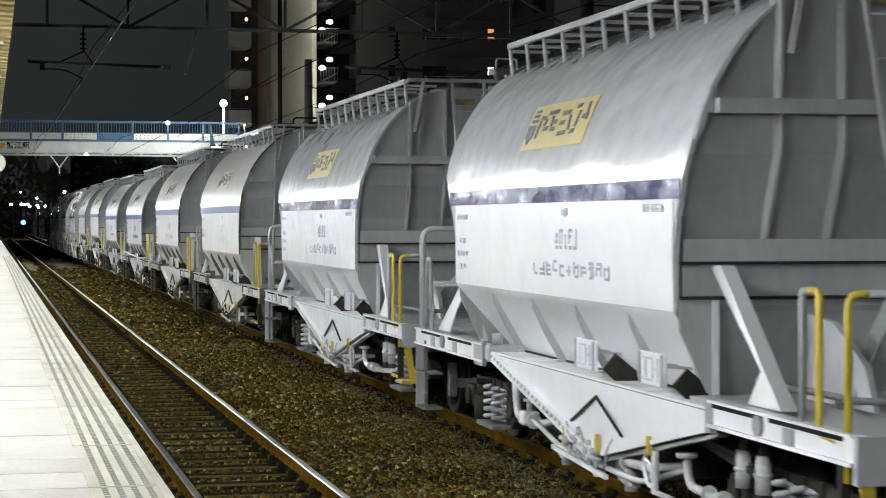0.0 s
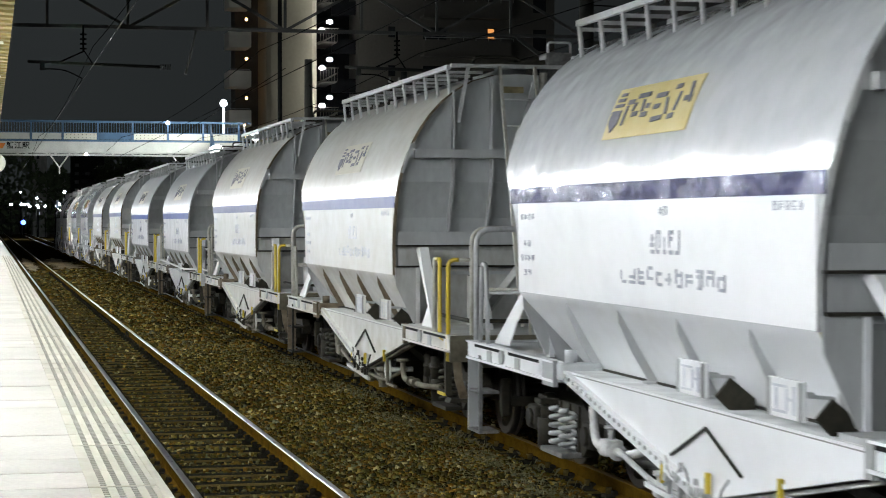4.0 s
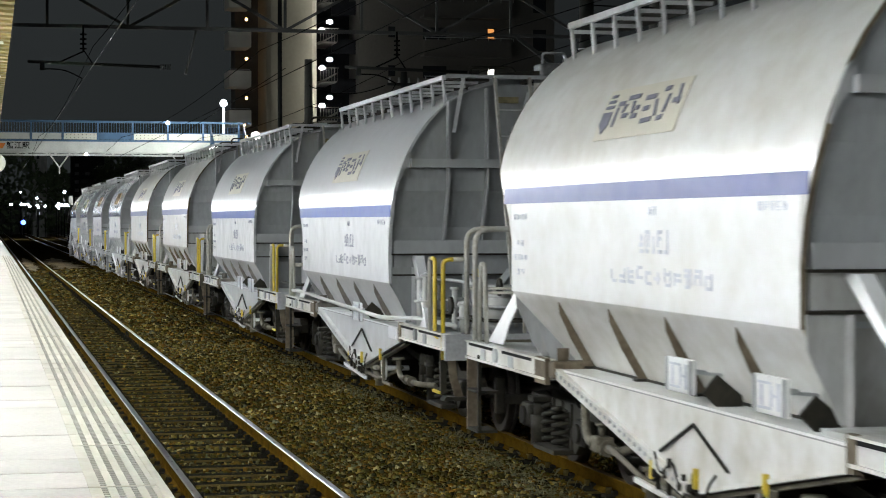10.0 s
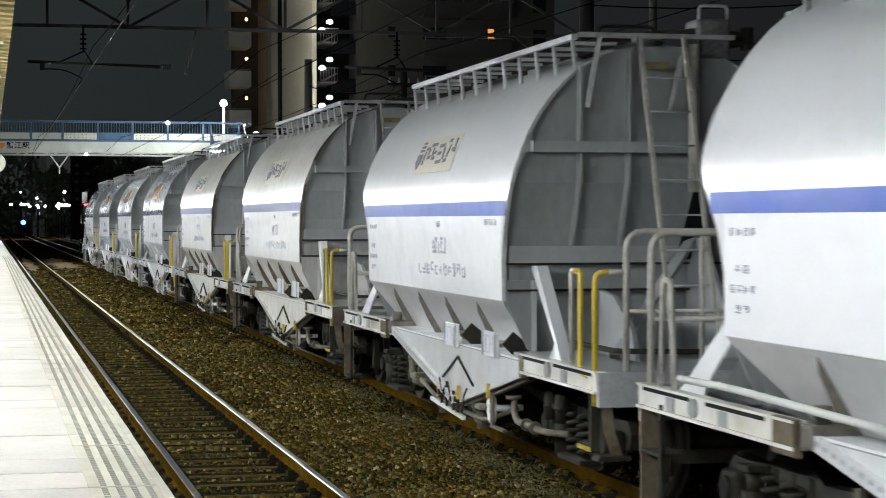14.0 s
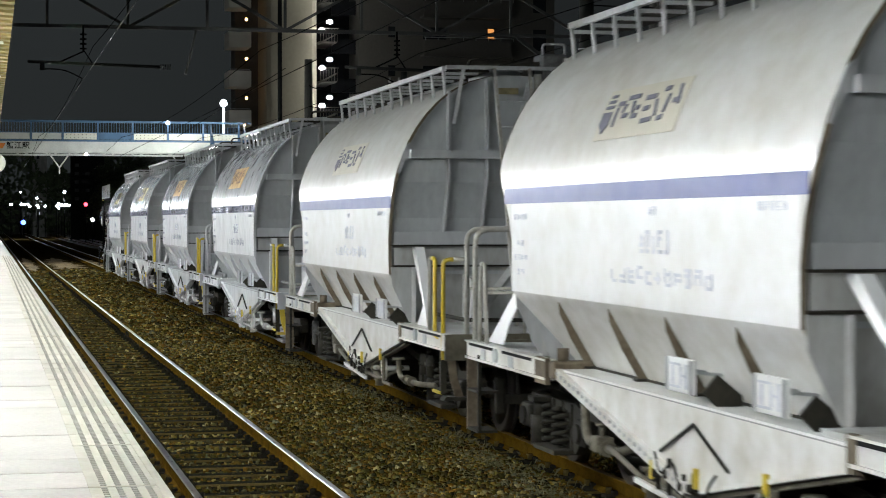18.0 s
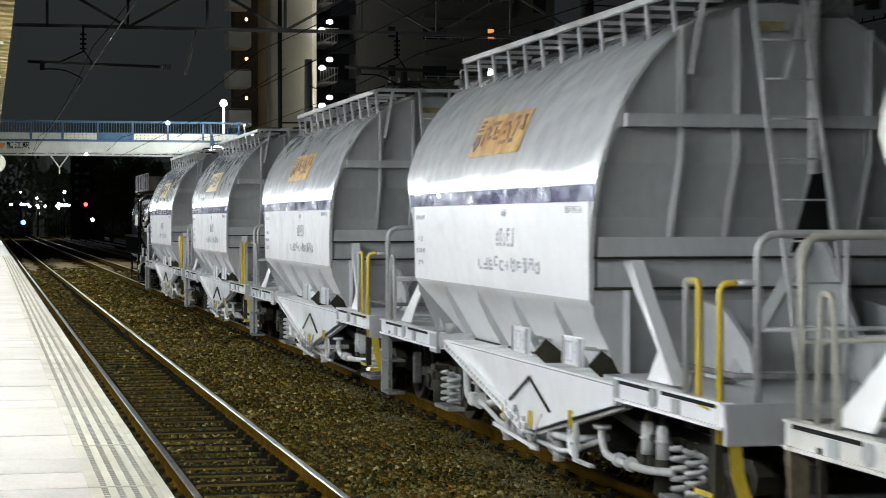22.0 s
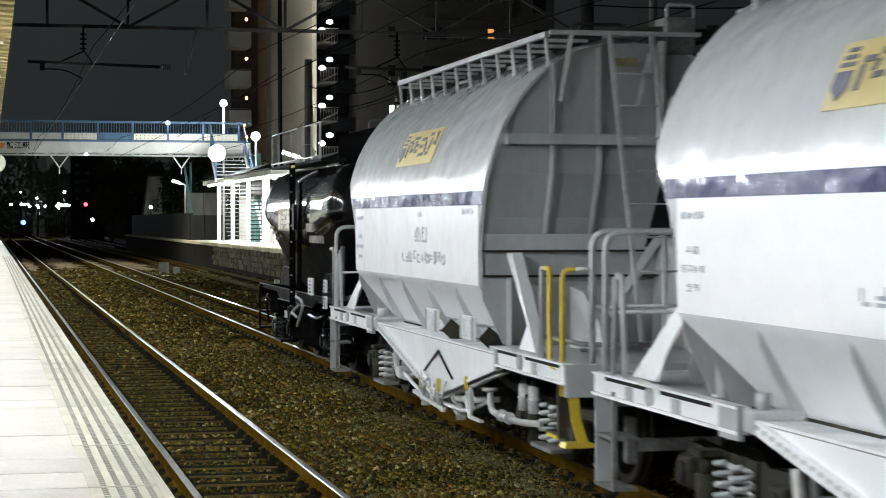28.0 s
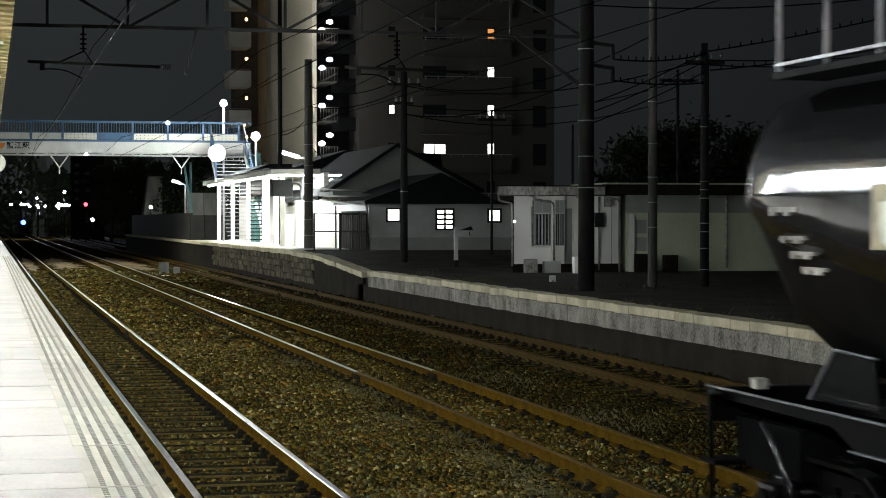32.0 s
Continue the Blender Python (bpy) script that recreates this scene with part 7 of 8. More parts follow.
def tank_wagon():
    w = thing("tank_wagon", (TRACKS[1], 0, 0), "glossy black cement tank wagon with a roof platform", "freight wagon", "wagons of the train")
    bm = B()
    secs = [(-3.40, 0.30, 0.16), (-3.39, 0.75, 0.34), (-3.37, 1.05, 0.48), (-3.34, 1.18, 0.56), (-3.28, 1.228, 0.63), (-3.18, 1.24, 0.72), (-2.7, 1.24, 0.93), (-1.8, 1.24, 1.12), (-0.9, 1.24, 1.24), (0, 1.24, 1.30),
            (0.9, 1.24, 1.24), (1.8, 1.24, 1.12), (2.7, 1.24, 0.93), (3.05, 1.225, 0.78), (3.30, 1.16, 0.62), (3.42, 1.02, 0.48), (3.48, 0.75, 0.32), (3.50, 0.30, 0.16)]
    # upper shell: flat strip over the seam, then an arch; lower shell: deep rounded belly
    rise = [0.0, 0.03, 0.06, 0.09, 0.12, 0.16, 0.22, 0.30, 0.42, 0.56, 0.70, 0.82, 0.91, 0.97, 1.0]
    flank, keel = [0.0, 0.4, 0.8, 1.0, 1.08, 1.14], [1.14, 1.3, 1.6, 1.9, 1.96, 2.0]

    def lower(y, hw, hh, f):
        """Half width and depth of the belly: an upright side down to a V-shaped crease (f = 1), then a sloping hopper."""
        c = (0.535 - 0.135 * abs(y)) * hw / 1.24
        if f <= 1.0:
            return hw * (1 - 0.025 * f * f), c * f
        g = f - 1.0
        d = c + (hh - c) * min(1.0, g / 0.95)
        x = max(0.12, 0.972 * hw - 0.02 * min(1.0, g / 0.12) - 0.45 * (d - c))
        return x * max(0.0, (2.0 - f) / 0.1) if f > 1.9 else x, d

    def shell_strip(cuts, up):
        rings = []
        for y, hw, hh in secs:
            ring = []
            for e in (-1, 1):
                side = []
                for f in cuts:
                    if up:
                        dz = 1.03 * hw / 1.24 * f
                        x = min(hw - 0.10 * dz, hw * math.sqrt(max(0.0, 1 - f * f)))
                        z = 2.315 + dz
                        z = z if z < 2.9 else 2.9 + (z - 2.9) * 0.4
                    else:
                        x, z = lower(y, hw, hh, f)
                        z = 2.315 - z
                    side.append((e * x, y, z))
                ring.append(side if e < 0 else side[::-1])
            rings.append([[bm.verts.new(p) for p in side] for side in ring])
        for r, t in zip(rings, rings[1:]):
            for a, b in zip(r, t):
                for i in range(len(a) - 1):
                    bm.faces.new((a[i], a[i + 1], b[i + 1], b[i])).smooth = True
        for r in (rings[0], rings[-1]):
            bm.faces.new(r[0] + r[1])
    shell_strip(rise, True), shell_strip(flank, False)
    part("tank", bm, M["black"], w, "glossy black tank barrel")
    bm = B()
    shell_strip(keel, False)
    part("tank_hopper", bm, M["black_dull"], w, "dull black hopper bottom of the tank")

    def tank_x(y, z):
        for (ya, wa, ha), (yb, wb, hb) in zip(secs, secs[1:]):
            if ya <= y <= yb:
                f = (y - ya) / (yb - ya)
                hw, hh = wa + (wb - wa) * f, ha + (hb - ha) * f
        if z < 2.315:
            c = 0.535 - 0.135 * abs(y)
            return 0.985 * hw if 2.315 - z < c else 0.972 * hw - 0.45 * (2.315 - z - c)
        return hw * math.sqrt(max(0.0, 1 - (z - 2.315) ** 2))
    bm = B()
    box(bm, -1.252, -1.236, -2.95, 2.95, 2.318, 2.332)
    part("weld_seam", bm, M["black"], w)
    for e in (-1, 1):
        bm = B()
        slab(bm, [(-3.74, 1.10), (-3.74, 1.04), (-1.95, 1.03), (-1.65, 0.93), (1.65, 0.93), (1.95, 1.03), (3.74, 1.04), (3.74, 1.10)], "x", e * 1.17 - 0.012, e * 1.17 + 0.012)
        sole = part("sole_bar", bm, M["black_dull"], w)
        # flanges are grey to put the glint on the black frame's edges
        bm = B()
        box(bm, e * 1.2 - 0.012, e * 1.2 + 0.012, -3.85, 3.85, 1.102, 1.114)
        part("top_flange", bm, M["rail_grey"], sole, "grey flange carrying the glint on the frame edge")
        bm = B()
        box(bm, e * 1.2 - 0.014, e * 1.2 + 0.014, -1.65, 1.65, 0.918, 0.929)
        part("bottom_flange", bm, M["rail_grey"], sole, "grey flange carrying the glint on the frame edge")
        for s in (-1, 1):
            bm = B()
            slab(bm, [(s * 2.62, 1.118), (s * 2.28, 1.42), (s * 1.78, 1.40), (s * 1.70, 1.118)], "x", e * 1.0 - 0.012, e * 1.0 + 0.012)
            sd = part("saddle", bm, M["black"], w, "black saddle plate under the tank end")
            bm = B()
            beam(bm, (e * 1.0, s * 2.64, 1.12), (e * 1.0, s * 2.29, 1.43), 0.05 if s > 0 else 0.012, 0.012)
            beam(bm, (e * 1.0, s * 2.29, 1.43), (e * 1.0, s * 1.78, 1.412), 0.03, 0.01)
            part("saddle_flange", bm, M["rail_grey"], sd, "grey flange carrying the glint on the frame edge")
            bm = B()
            arch = [(3.22, 0.70), (3.12, 0.765), (2.05, 0.765), (1.85, 0.74), (1.68, 0.66), (1.55, 0.48)]
            for p, q in zip(arch, arch[1:]):
                beam(bm, (e * 0.98, s * p[0], p[1]), (e * 0.98, s * q[0], q[1]), 0.10, 0.028)
            part("bogie_arch", bm, M["black"], w, "arched top bar of the bogie frame")
            bm = B()
            box(bm, e * 0.95 - 0.045, e * 0.95 + 0.045, s * 3.58 - 0.05, s * 3.58 + 0.05, 1.10, 1.17, 0.01)
            part("deck_box", bm, M["wall"], w, "small pale box on the end deck")
        bm = B()
        box(bm, -1.2, 1.2, e * 3.8 - 0.05, e * 3.8 + 0.05, 0.88, 1.10)
        part("end_beam", bm, M["black_dull"], w)
    bm = B()
    box(bm, -0.25, 0.25, -3.74, 3.74, 0.75, 1.0)
    part("center_sill", bm, M["black_dull"], w)
    for x in (-0.95, 0.95):
        bm = B()
        box(bm, x - 0.18, x + 0.18, -2.1, 2.95, 3.02, 3.06)
        part("roof_platform", bm, M["dark"], w, "dark roof platform")
    x = -1.12
    for y0, y1, n in ((0.11, 2.86, 5), (-1.95, -0.43, 3)):
        bm = B()
        beam(bm, (x, y0, 3.58), (x, y1, 3.58), 0.016, 0.016)
        rl = part("railing", bm, M["steel"], w, "grey platform railing")
        bm = B()
        beam(bm, (x - 0.02, y0, 3.10), (x - 0.02, y1, 3.10), 0.016, 0.018)
        part("toe_board", bm, M["steel"], rl)
        for i in range(n):
            bm = B()
            yy = y0 + (y1 - y0) * i / (n - 1)
            beam(bm, (x, yy, 3.06), (x, yy, 3.58), 0.032, 0.012)
            part("railing_post", bm, M["steel"], rl)
    bm = B()
    beam(bm, (-1.28, -0.36, 2.99), (-1.28, -0.36, 2.96), 0.05, 0.03)
    ld = part("ladder", bm, M["black_dull"], w, "black side ladder")
    for y0 in (-0.22, -0.52):
        bm = B()
        beam(bm, (-1.28, y0, 3.04), (-1.28, y0, 0.9), 0.045, 0.03)
        part("ladder_rail", bm, M["wire"], ld)
    for i in range(8):
        bm = B()
        rod(bm, (-1.28, -0.22, 1.1 + i * 0.25), (-1.28, -0.52, 1.1 + i * 0.25), 0.012, 6)
        part("rung", bm, M["rail_grey"], ld)
    bm = B()
    box(bm, -1.31, -1.27, -0.55, -0.47, 2.96, 3.0)
    part("yellow_tag", bm, M["yellow"], ld, "small yellow tag")
    bm = B()
    path(bm, bent([(-1.29, -1.10, 1.2), (-1.29, -1.16, 2.74), (-1.20, -1.50, 2.82), (-1.08, -1.66, 2.90)], 0.1), 0.035)
    part("vent_pipe", bm, M["black"], w)
    bm = B()
    box(bm, -0.60, 0.60, -3.02, -0.48, 2.95, 3.46, 0.06)
    part("hatch_housing", bm, M["wire"], w, "black filling hatch housing")
    bm = B()
    path(bm, bent([(-0.45, -2.2, 3.44), (-0.45, -2.2, 3.60), (0.2, -2.2, 3.60), (0.2, -2.2, 3.44)], 0.06), 0.018, 6)
    part("hatch_clamp", bm, M["rail_grey"], w, "worn steel hatch clamp")
    bm = B()
    path(bm, bent([(-0.40, -2.75, 3.44), (-0.40, -2.75, 3.54), (0.0, -2.75, 3.58)], 0.05), 0.025, 8)
    part("vent_pipe", bm, M["rail_grey"], w)
    bm = B()
    rod(bm, (0.1, -1.2, 3.4), (0.1, -1.2, 3.60), 0.12, 12)
    part("valve", bm, M["dark"], w)
    bm = B()
    box(bm, -1.33, -1.25, -0.82, -0.64, 2.03, 2.42, 0.01)
    part("ladder_plate", bm, M["black_dull"], w)
    bm = B()
    box(bm, -1.262, -1.23, -0.15, 1.28, 2.02, 2.36)
    em = part("emblem_plate", bm, M["sign_tank"], w, "worn yellow emblem plate")
    bm = B()
    slab(bm, [(1.17, 2.27), (0.97, 2.27), (0.96, 2.16), (1.00, 2.06), (1.07, 2.035), (1.14, 2.06), (1.18, 2.16)], "x", -1.268, -1.263)
    part("shield_mark", bm, M["sign_cream"], em, "worn cream shield mark")
    rnd = random.Random(31)
    for c in range(5):
        for r in range(4):
            bm = B()
            y0, y1 = -0.08 + c * 0.20 + rnd.uniform(0, 0.05), 0.10 + c * 0.20 - rnd.uniform(-0.02, 0.05)
            z0 = 2.055 + r * 0.072 + rnd.uniform(-0.01, 0.012)
            if rnd.random() < 0.85:
                box(bm, -1.268, -1.263, y0, y1, z0, z0 + rnd.uniform(0.035, 0.066))
                part("emblem_bar", bm, M["sign_cream"], em)
    for y0, z0, ww, hh, n in ((2.70, 2.20, 0.40, 0.06, 1), (2.65, 2.04, 0.40, 0.05, 1), (2.6, 1.95, 0.40, 0.05, 1), (2.5, 1.86, 0.38, 0.05, 1), (-1.56, 2.21, 0.30, 0.07, 1), (-1.45, 2.01, 0.60, 0.14, 1), (-1.45, 1.85, 0.85, 0.12, 1), (-2.75, 2.22, 0.35, 0.05, 1)):
        k = max(3, int(ww / 0.09))
        for i in range(k):
            bm = B()
            tx = tank_x(y0 - ww * (i + 0.5) / k, z0 + hh * 0.5)
            box(bm, -tx - 0.024, -tx + 0.01, y0 - ww * (i + 1) / k + 0.03, y0 - ww * i / k, z0 + 0.02 * (i % 2), z0 + hh * 0.85)
            part("lettering", bm, M["wall"], w, "worn white lettering bar")
    bm = B()
    box(bm, -1.30, -1.27, -2.32, -1.96, 1.12, 1.36)
    pc = part("placard", bm, M["bridge"], w, "small white placard")
    for k in range(4):
        bm = B()
        box(bm, -1.304, -1.30, -2.28 + 0.04 * (k % 2), -2.06 + 0.03 * (k % 3), 1.15 + k * 0.05, 1.175 + k * 0.05)
        part("lettering", bm, M["ink"], pc)
    for z in (0.98, 1.20):
        bm = B()
        box(bm, -1.30, -1.27, -3.45, -3.26, z, z + 0.17)
        pc = part("placard", bm, M["white_worn"], w, "small white placard")
        for k in range(3):
            bm = B()
            box(bm, -1.304, -1.30, -3.43, -3.30 + 0.01 * k, z + 0.02 + k * 0.05, z + 0.045 + k * 0.05)
            part("lettering", bm, M["ink"], pc)
    bm = B()
    rod(bm, (-1.12, -3.80, 1.09), (-1.12, -3.80, 1.83), 0.034, 10)
    part("end_post", bm, M["rail_grey"], w, "grey upright on the end beam")
    for e in (-1, 1):
        bm = B()
        path(bm, bent([(-1.22, e * 3.72, 0.3), (-1.22, e * 3.72, 1.79 if e < 0 else 1.08), (-1.22, e * 3.5, 1.79 if e < 0 else 1.08)], 0.05), 0.03 if e < 0 else 0.02)
        sp = part("step_rail", bm, M["rail_grey" if e < 0 else "black_dull"], w)
        for z in (0.35, 0.62):
            bm = B()
            box(bm, -1.25, -1.02, e * 3.72 - 0.14, e * 3.72 + 0.14, z, z + 0.03)
            part("step", bm, M["black_dull"], sp)
    for k, (pts, m) in enumerate((([(-1.25, -0.5, 1.04), (-1.30, -1.35, 1.02), (-1.30, -1.5, 0.92), (-1.30, -0.95, 0.62)], "steel"), ([(-1.15, -0.2, 0.9), (-1.3, -0.4, 0.8), (-1.3, -0.9, 0.75)], "steel"),
                                  ([(-1.2, 2.9, 0.95), (-1.28, 2.5, 0.85), (-1.28, 2.2, 0.55)], "black"), ([(-1.15, -2.9, 0.9), (-1.2, -2.2, 0.78), (-1.2, -1.4, 0.8)], "black"))):
        bm = B()
        path(bm, bent(pts, 0.1), 0.02)
        part("brake_pipe", bm, M[m], w)
    for y0, y1, z0 in ((-1.25, -0.1, 0.28), (0.05, 1.2, 0.34)):
        bm = B()
        box(bm, -1.08, 1.08, y0, y1, z0, 0.86, 0.06)
        part("discharge_box", bm, M["wire"], w)
    for y0 in (-3.2, 3.2):
        bm = B()
        box(bm, -1.05, 1.05, y0 - 0.5, y0 + 0.5, 0.62, 0.92)
        part("headstock", bm, M["wire"], w)
    for y0, y1, z0, z1 in ((-0.24, 0.02, 0.985, 1.085), (0.68, 0.88, 0.66, 0.77)):
        bm = B()
        box(bm, -1.22, -1.20, y0, y1, z0, z1, 0.004)
        part("placard", bm, M["white_worn"], w, "small white placard")
    bm = B()
    disc(bm, (-1.15, 0.78, 0.66), 0.16, "x", 0.04, 16)
    path(bm, [(-1.14, 0.45, 0.86), (-1.16, 0.62, 0.60), (-1.16, 1.05, 0.56), (-1.14, 1.25, 0.86)], 0.02, 8)
    part("hand_wheel", bm, M["black"], w)
    bm = B()
    box(bm, -1.1, -0.6, -0.9, -0.2, 0.4, 0.8, 0.05)
    part("brake_box", bm, M["wire"], w)
    bogie(w, -2.45, "black_dull")
    bogie(w, 2.45, "black_dull")
    coupler(w, -3.85, -1, "black_dull")
    coupler(w, 3.85, 1, "black_dull")
    return w


TANK = tank_wagon()
WAGONS.append((TANK, FIRST + PITCH * 9 + 5.2 + 0.78 + 3.82))


# ---- small things on the old platform ----
def make_small_things():
    t = thing("sign_post", (14.28, 60.27, 0.6), "white post with a small board lettered L", "sign")
    bm = B()
    box(bm, -0.06, 0.06, -0.05, 0.05, 0.34, 1.38)
    part("post", bm, M["bridge"], t)
    bm = B()
    box(bm, -0.06, 0.06, -0.05, 0.05, 0.0, 0.338)
    part("post_foot", bm, M["dark"], t, "black foot of the post")
    bm = B()
    slab(bm, [(0.06, 1.08), (0.62, 1.08), (0.62, 1.26), (0.06, 1.26)], "y", -0.03, 0.0)
    part("board", bm, M["bridge"], t)
    bm = B()
    slab(bm, [(0.10, 1.27), (0.56, 1.27), (0.48, 1.40)], "y", -0.03, 0.0)
    part("arrow", bm, M["dark"], t)
    bm = B()
    slab(bm, [(0.42, 1.11), (0.53, 1.11), (0.53, 1.13), (0.445, 1.13), (0.445, 1.23), (0.42, 1.23)], "y", -0.04, -0.031)
    part("letter", bm, M["dark"], t)
    # air-conditioner cases and bins along the annex
    for x, y, w, d, h, m, label in ((15.75, 57.4, 0.38, 0.25, 0.42, "wall", "grey outdoor unit beside the annex wall"), (16.3, 57.2, 0.5, 0.3, 0.35, "plaster_grey", "low grey box beside the annex wall"),
                                    (17.05, 56.6, 0.4, 0.3, 0.5, "plaster", "pale outdoor unit beside the annex wall"), (19.27, 57.4, 0.48, 0.3, 0.56, "wall_dark", "dark cabinet beside the store house"),
                                    (20.18, 57.4, 0.42, 0.3, 0.52, "wall_dark", "dark outdoor unit beside the store house"), (14.1, 49.0, 0.16, 0.1, 0.16, "bridge", "small white marker on the old platform")):
        c = thing("outdoor_unit" if h > 0.3 else "marker", (x, y, 0.6), label, "box")
        bm = B()
        box(bm, 0, w, 0, d, 0.0, h, 0.015)
        part("case", bm, M[m], c)
        if h > 0.5:
            bm = B()
            disc(bm, (w * 0.4, -0.005, h * 0.5), h * 0.32, "y", 0.02, 18)
            part("grille", bm, M["iron"], c)
    # fence beside the canopy
    f = thing("platform_fence", (11.65, 71.85, 1.0), "dark barred fence between canopy and house", "fence")
    for z in (0.06, 0.75, 1.40):
        bm = B()
        box(bm, 0, 1.98, -0.02, 0.02, z, z + 0.045)
        part("rail", bm, M["pole_dark"], f)
    for x in (0.0, 0.95, 1.94):
        bm = B()
        box(bm, x, x + 0.06, -0.035, 0.035, 0.0, 1.47)
        part("post", bm, M["pole_dark"], f)
    bm = B()
    rod(bm, (0, 0, 0.08), (0, 0, 1.42), 0.014, 5)
    bar = mesh_of("bar", bm, M["pole_dark"])
    for i in range(14):
        piece("bar", bar, f, (1.03 + i * 0.068, 0, 0))
    # white wall and lean-to behind the fence
    h = thing("lean_to", (0, 0, 0), "brightly lit white lean-to beside the canopy", "house")
    bm = B()
    box(bm, 12.15, 13.72, 79.2, 79.85, 1.0, 3.0)
    part("wall", bm, M["plaster"], h)
    bm = B()
    slab(bm, [(12.55, 3.02), (14.2, 2.98), (14.2, 3.05), (12.55, 3.14)], "y", 77.9, 79.9)
    part("roof", bm, M["wall"], h)
    bm = B()
    box(bm, 13.3, 13.75, 78.45, 78.6, 2.80, 2.92, 0.02)
    part("porch_lamp", bm, M["lit_tube"], h, "lit white porch lamp")
    # speaker cabinet hung from the canopy and a bent post
    s = thing("hanging_clock", (11.6, 79.4, 3.5), "dark square station clock on a bent post", "clock")
    bm = B()
    box(bm, -0.42, 0.42, -0.1, 0.1, -0.35, 0.35, 0.04)
    part("case", bm, M["pole_dark"], s)
    bm = B()
    path(bm, bent([(0.2, 0, 0.2), (0.75, 0, 0.2), (0.85, 0, -2.4)], 0.25), 0.05)
    part("post", bm, M["pole"], s)
    # weeds and litter on the old platform, grass tufts in the ballast
    rnd = random.Random(8)
    vs, fs = [], []
    spots = [(4.85, 20.5, 0.5, 160), (4.9, 25.5, 0.5, 200), (5.05, 17.8, 0.4, 120), (7.0, 22.0, 0.8, 220), (7.2, 28.0, 0.8, 220), (6.6, 33.0, 0.6, 120), (4.95, 31.5, 0.5, 160), (4.7, 23.0, 0.4, 100)]
    spots += [(11.4 + rnd.random() * 3.5, 26 + rnd.random() * 36, 0.7, 22) for _ in range(30)]
    for cx, cy, r, n in spots:
        for _ in range(n):
            x, y = cx + rnd.gauss(0, r * 0.4), cy + rnd.gauss(0, r * 1.3)
            z = BED + 0.02 if x < 10.5 else 0.6
            h, a = rnd.uniform(0.04, 0.13) * (0.9 if x > 10.5 else 0.8), rnd.uniform(0, 6.28)
            lx, ly = math.cos(a) * h * 0.8, math.sin(a) * h * 0.8
            k = len(vs)
            vs += [(x - 0.0025 * math.sin(a), y + 0.0025 * math.cos(a), z), (x + 0.0025 * math.sin(a), y - 0.0025 * math.cos(a), z), (x + lx * 0.5, y + ly * 0.5, z + h * 0.8), (x + lx, y + ly, z + h * 0.9)]
            fs += [(k, k + 1, k + 2), (k + 1, k + 3, k + 2)]
    me = bpy.data.meshes.new("dry_grass")
    me.from_pydata(vs, [], fs)
    me.materials.append(M["grass"])
    tagged(new("dry_grass", me), "dry pale grass tufts in the ballast", "grass", kind="stuff")
    # convex mirror at the edge of the near platform
    mr = thing("platform_mirror", (0.17, 45.0, 3.45), "round grey platform mirror seen edge-on", "mirror")
    bm = B()
    rod(bm, (0, 0, 0), (0, 0.05, 0), 0.22, 24)
    part("disc", bm, M["bridge_cream"], mr)
    bm = B()
    rod(bm, (-0.05, 0.08, -2.345), (-0.05, 0.08, 0.1), 0.03)
    part("post", bm, M["steel"], mr)


make_small_things()
lamp("porch_light", "POINT", (12.6, 78.5, 2.7), 220, COOL, radius=0.15)
# added fill without a fixture, brightens the annex wall
lamp("annex_fill_light", "POINT", (16.2, 55.6, 2.3), 32, (0.9, 0.95, 1.0), radius=0.05)
glow_ball("wall_lamp", (15.46, 57.6, 2.15), 0.04, "lit_yard", "small bluish lamp on the annex corner")


